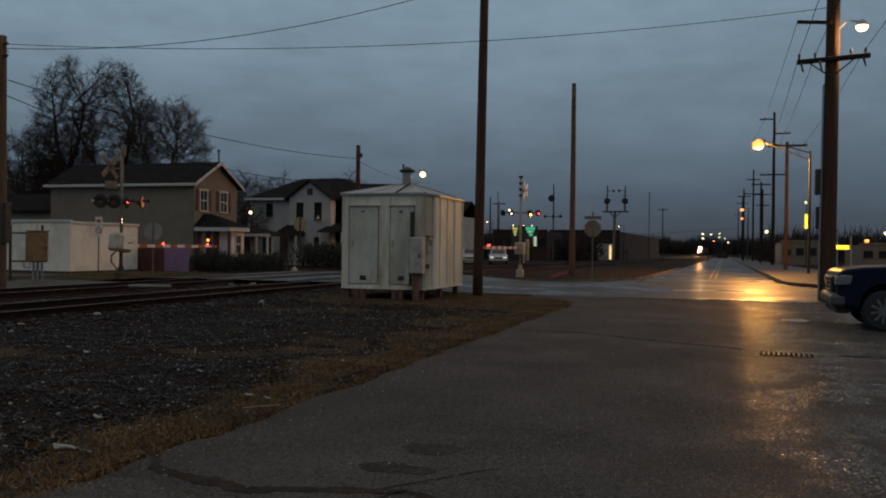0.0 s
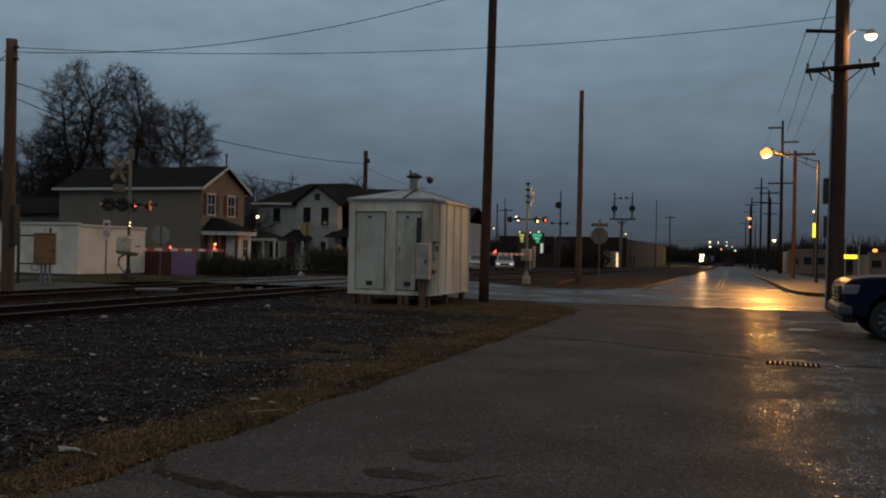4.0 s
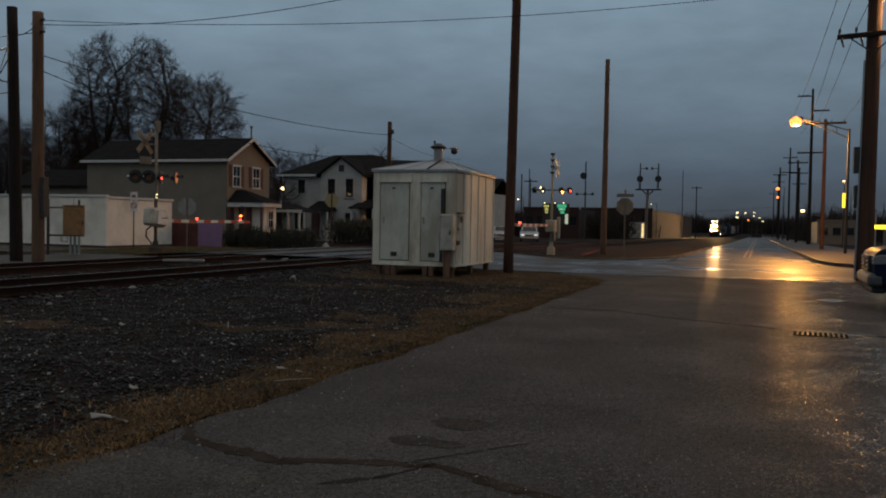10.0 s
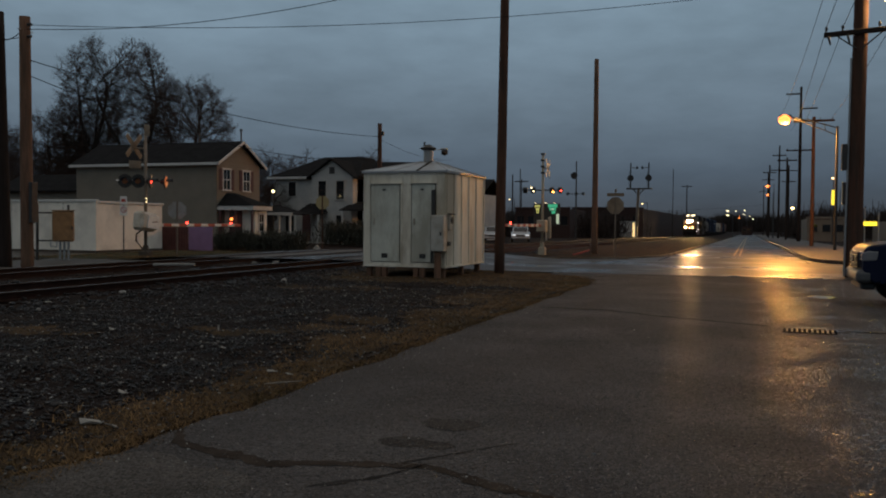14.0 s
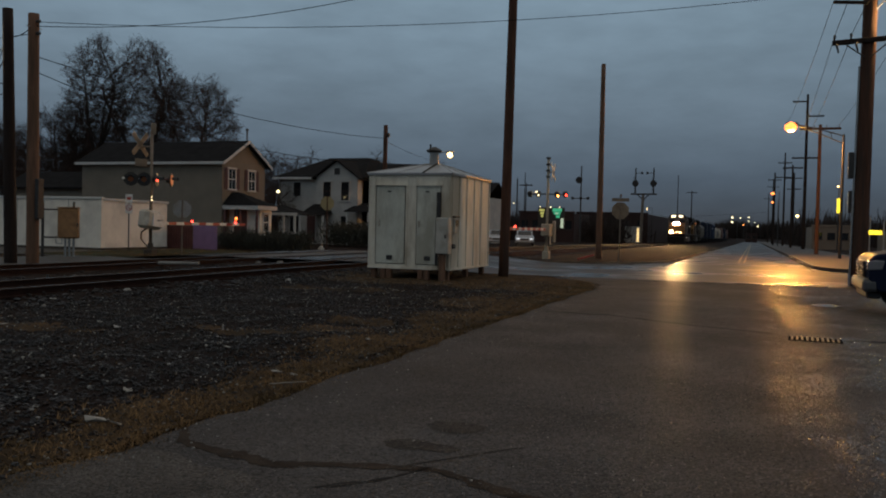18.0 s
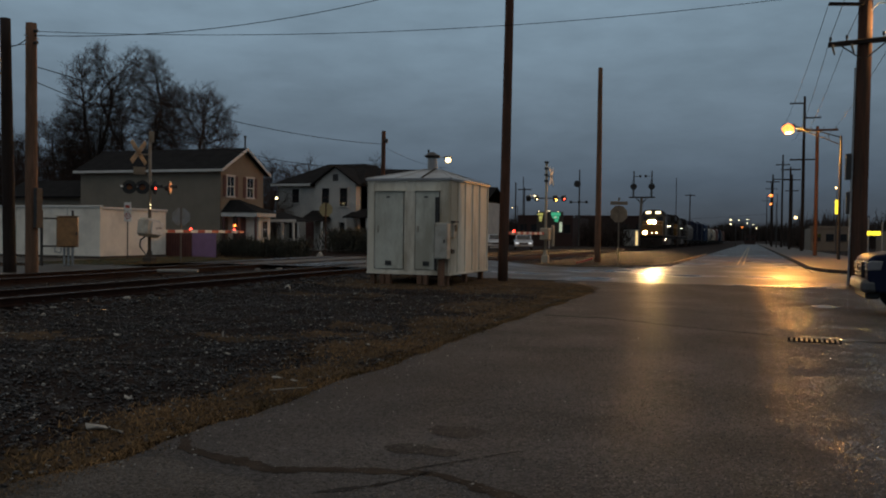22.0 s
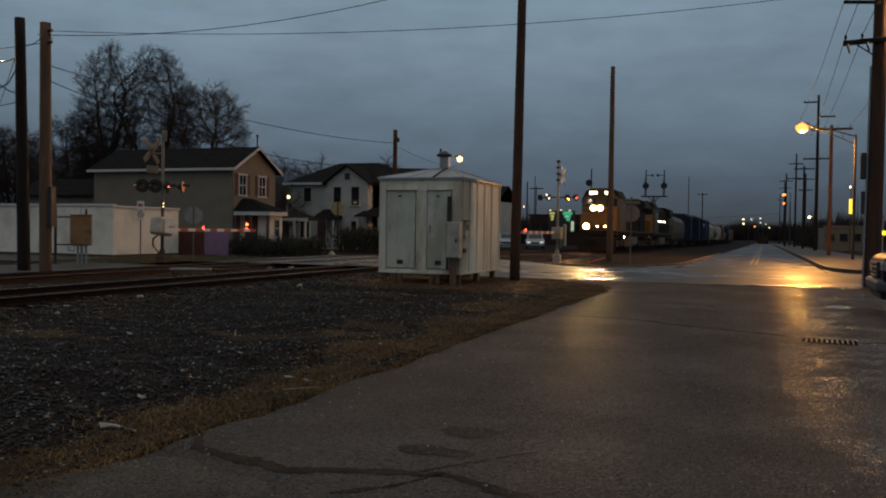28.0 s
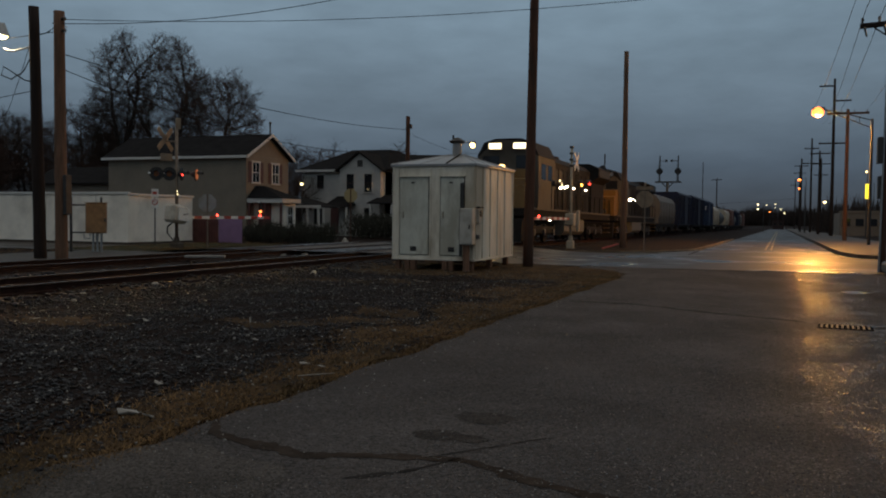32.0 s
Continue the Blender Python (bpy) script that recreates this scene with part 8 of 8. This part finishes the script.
def grassy(x, y):
    """How much dead grass grows at a place between the lot and the tracks, 0 to 1."""
    edge = math.exp(-((x - (LOT_EDGE - 0.40)) / (0.36 + 0.3 * noise.noise((3, y * 0.5, 9)))) ** 2) * (0.8 + 0.5 * noise.noise((x, y * 0.8, 4)))
    shed = smooth_step(18.2, 20.2, y + 0.5 * noise.noise((x * 0.6, 2, 3))) * smooth_step(-11.2, -10.2, x)
    strip = 0.0
    for cx, cy, rx, ry, k in GRASS_PATCHES:
        strip = max(strip, k * math.exp(-((x - cx) / rx) ** 2 - ((y - cy) / ry) ** 2) * (1.0 + 0.9 * noise.noise((x * 2.2, y * 1.4, 12))))
    return min(1.0, max(edge, shed, strip))


def build_gravel_and_grass():
    r = random.Random(40)
    near, pale = Geo(), Geo()
    k = 0
    while k < 40000:
        y = 3.0 + 20.0 * r.random() ** 1.25
        x = r.uniform(-10.7, LOT_EDGE - 0.05)
        if r.random() < grassy(x, y) * 0.80:
            k += 0.4
            continue
        s = r.uniform(0.009, 0.024) * (1.5 if r.random() < 0.06 else 1)
        z = ground_z(x, y) + s * 0.35
        pebble(pale if r.random() < 0.006 else near, x, y, z, s, r)
        k += 1
    while k < 46000:
        y = r.uniform(2.0, 60.0) if k % 3 else r.uniform(2.0, 25)
        x = r.choice((r.uniform(-19.2, -10.2), r.uniform(-11.8, -10.2), r.uniform(-14.8, -13.6)))
        k += 1
        if 25.4 < y < 36.2:
            continue
        s = r.uniform(0.03, 0.06)
        pebble(near, x, y, ground_z(x, y) + s * 0.3, s, r)
    for q in range(2400):
        y = 3.0 + 19.0 * r.random() ** 1.2
        x = r.uniform(-10.7, LOT_EDGE - 0.1)
        s = r.uniform(0.005, 0.015)
        pebble(pale, x, y, ground_z(x, y) + 0.012 + s * 0.4, s, r)
    solid("gravel", near, M["gravel"], "dark angular railway gravel, wet", "gravel", kind="stuff", fix=False)
    solid("pale_gravel", pale, M["stone"], "pale stones scattered among the dark gravel", "gravel", kind="stuff", fix=False)
    # matted turf under the loose blades
    g = Geo()
    step = 0.11
    ny, nx = int(22.4 / step), int(7.2 / step)
    for j in range(ny):
        for i in range(nx):
            x, y = -10.9 + i * step, 3.0 + j * step
            if grassy(x, y) < 0.42 + 0.18 * noise.noise((x * 5, y * 5, 1)) or x + step > LOT_EDGE + 0.22 - 1.9 * smooth_step(21.0, 25.6, y) ** 2:
                continue
            g.add([(a, b, ground_z(a, b) + 0.010) for a, b in ((x, y), (x + step, y), (x + step, y + step), (x, y + step))], [(0, 1, 2, 3)])
    solid("turf", g, M["turf"], "matted brown dead turf between gravel and asphalt", "grass", kind="stuff", fix=False)
    g = Geo()
    def blade(x, y, z, h):
        a = r.uniform(0, 6.28)
        lean = r.uniform(0.6, 2.6) * h
        w = r.uniform(0.002, 0.005)
        dx, dy = math.cos(a), math.sin(a)
        n = len(g.v)
        g.v.extend([(x - dy * w, y + dx * w, z - 0.01), (x + dy * w, y - dx * w, z - 0.01), (x + dx * lean * 0.45 + dy * w * 0.7, y + dy * lean * 0.45 - dx * w * 0.7, z + h * 0.65), (x + dx * lean * 0.45 - dy * w * 0.7, y + dy * lean * 0.45 + dx * w * 0.7, z + h * 0.65), (x + dx * lean, y + dy * lean, z + h)])
        g.f.extend([(n, n + 1, n + 2, n + 3), (n + 3, n + 2, n + 4)])
    k = 0
    while k < 60000:
        y = 3.0 + 22.6 * r.random() ** 1.2
        x = r.uniform(-10.9, LOT_EDGE + 0.03) if r.random() < 0.6 else LOT_EDGE - abs(r.gauss(0.0, 0.55))
        k += 0.35
        if r.random() > grassy(x, y) ** 1.3:
            continue
        if y > 21 and x > LOT_EDGE - 1.9 * smooth_step(21.0, 25.6, y) ** 2 - 0.05:
            continue
        blade(x, y, ground_z(x, y), r.uniform(0.012, 0.05))
        k += 0.65
    # tufts that creep over the broken edge of the asphalt
    for q in range(15000):
        y = 3.0 + 18.5 * r.random() ** 1.4
        x = LOT_EDGE + 0.13 * noise.noise((0, y * 0.9, 5)) + 0.06 * noise.noise((0, y * 3.1, 8)) + r.gauss(0.02, 0.09) + 0.07 * noise.noise((1, y * 2.2, 3))
        blade(x, y, 0.004 if x > LOT_EDGE else ground_z(x, y), r.uniform(0.010, 0.032))
    for q in range(4500):
        x, y = r.uniform(-10.2, -3.7), 37.5 + 40 * r.random() ** 1.5
        if x > -8.0 and y < 43 and ((x + 8.0) / 4.5) ** 2 + ((43 - y) / 7.0) ** 2 > 0.98:
            continue
        blade(x, y, ground_z(x, y), r.uniform(0.015, 0.05))
    for q in range(5000):
        x, y = r.uniform(-29, -24.6), r.uniform(20, 44)
        if 25.4 < y < 36.2:
            continue
        blade(x, y, ground_z(x, y), r.uniform(0.03, 0.12))
    for q in range(5000):
        x, y = r.gauss(-22.3, 0.5) if q % 3 == 0 else r.uniform(-27.2, -21.4), r.gauss(27.6, 0.7) if q % 3 == 0 else r.uniform(25.8, 35.8)
        if 25.5 < y < 36.0 and x < -21.2:
            blade(x, y, 0.03 + 0.215 * (1 - smooth_step(-18.2, -23.0, x)), r.uniform(0.03, 0.14))
    solid("dead_grass", g, M["grass"], "flattened brown dead grass along the asphalt and gravel", "grass", kind="stuff", fix=False)


def build_litter():
    r = random.Random(77)
    for k, (x, y, s) in enumerate(((-4.33, 4.81, 0.085), (-4.11, 4.77, 0.05), (-5.53, 8.18, 0.04), (-7.83, 9.09, 0.05), (-9.37, 8.67, 0.08), (-4.80, 5.70, 0.04), (-11.0, 11.2, 0.07), (-4.2, 7.05, 0.05), (-4.0, 7.0, 0.04), (-4.45, 9.6, 0.035), (-7.2, 16.9, 0.07), (-6.3, 12.2, 0.04), (-8.4, 9.4, 0.05), (-9.9, 9.3, 0.05), (-7.6, 17.6, 0.05))):
        g = Geo()
        n = 6
        z = ground_z(x, y) + 0.035
        top = [(x + s * r.uniform(0.7, 1.4) * math.cos(6.28 * i / n), y + 0.6 * s * r.uniform(0.7, 1.3) * math.sin(6.28 * i / n), z + r.uniform(-0.012, 0.02)) for i in range(n)]
        low = [(a, b, c - 0.008) for a, b, c in top]
        g.add(top + low, [tuple(range(n)), tuple(range(2 * n - 1, n - 1, -1))] + [(i, i + n, (i + 1) % n + n, (i + 1) % n) for i in range(n)])
        solid("paper_scrap", g, M["paper"], "crumpled pale wet paper scrap on the gravel", "litter", "scraps of litter")
    for x, y, s in ((-10.24, 17.6, 0.10), (-10.9, 12.9, 0.08), (-10.4, 10.4, 0.05), (-8.2, 17.0, 0.05)):
        g = Geo()
        pebble(g, x, y, ground_z(x, y) + s * 0.35, s, r)
        solid("rubble_block", g, M["stone"], "pale broken block lying on the gravel", "rubble", "pale rubble")
    z = ground_z(-3.75, 6.9)
    solid("stick", Geo().sweep([(-3.90, 6.42, ground_z(-3.90, 6.42) + 0.05), (-3.82, 6.53, z + 0.05), (-3.70, 6.72, 0.04)], [0.004, 0.005, 0.003], n=6), M["paper"], "pale broken stick lying across the asphalt edge", "stick")
    solid("stake", Geo().box(-6.70, -6.68, 9.79, 9.81, ground_z(-6.69, 9.8) - 0.03, ground_z(-6.69, 9.8) + 0.085, b=0.003), M["paper"], "small pale survey stake in the gravel", "stake")
    solid("concrete_slab", Geo().box(-0.55, 0.55, -0.13, 0.13, 0.0, 0.07, b=0.02, m=pose(-15.0, 19.8, ground_z(-15.0, 19.8) + 0.12, 0, 0, 28)), M["stone"], "pale broken concrete slab lying between the tracks", "slab")
    solid("red_pipe", Geo().sweep([(-7.75, 40.0, 0.06), (-7.45, 40.3, 0.15), (-7.1, 40.6, 0.27)], [0.04, 0.04, 0.035], n=8), M["red_paint"], "faded red pipe leaning on the dead grass by the gate", "pipe")
    for x, y in ((-15.2, 24.2), (-16.4, 23.4), (-14.9, 25.0)):
        g = Geo()
        pebble(g, x, y, 0.12, 0.13, r)
        solid("rubble_block", g, M["stone"], "pale concrete rubble between the tracks", "rubble", "pale rubble")


build_gravel_and_grass()
build_lot_details()
build_litter()


# ---- what moves ----
def motions():
    """The train runs towards the crossing and slows as it comes."""
    run = ((0, 490), (2, 445), (5, 378), (7, 334), (9, 290), (11, 248), (14, 197), (17, 160), (19, 141), (21, 123), (23, 105), (25, 88), (28, 66.4), (29, 58.8), (30, 51.4), (31, 44.3), (32, 37.4))
    offset = 0.0
    for car, length in CARS:
        rows = []
        for t, y in run:
            ya, yb = y + offset, y + offset + length
            za, zb = grade(ya) - dip(ya) + RAIL_Z, grade(yb) - dip(yb) + RAIL_Z
            rows.append((t, pose(TRACK_X[0], ya, za + 0.004, math.degrees(math.atan2(zb - za, length)), 0, 0)))
        walk(car, rows)
        offset += length + 1.0
    # the added blind turns over the lens behind the shed while that lamp is off
    turns = ((0, 20), (1.6, 20), (1.7, 80), (1.8, 140), (1.9, 200), (15.2, 200), (15.3, 260), (15.4, 320), (15.5, 380), (32, 380))
    walk(LAMP_BLIND, [(t, pose(1.5, 0, 6.90, 0, 0, a)) for t, a in turns])


motions()
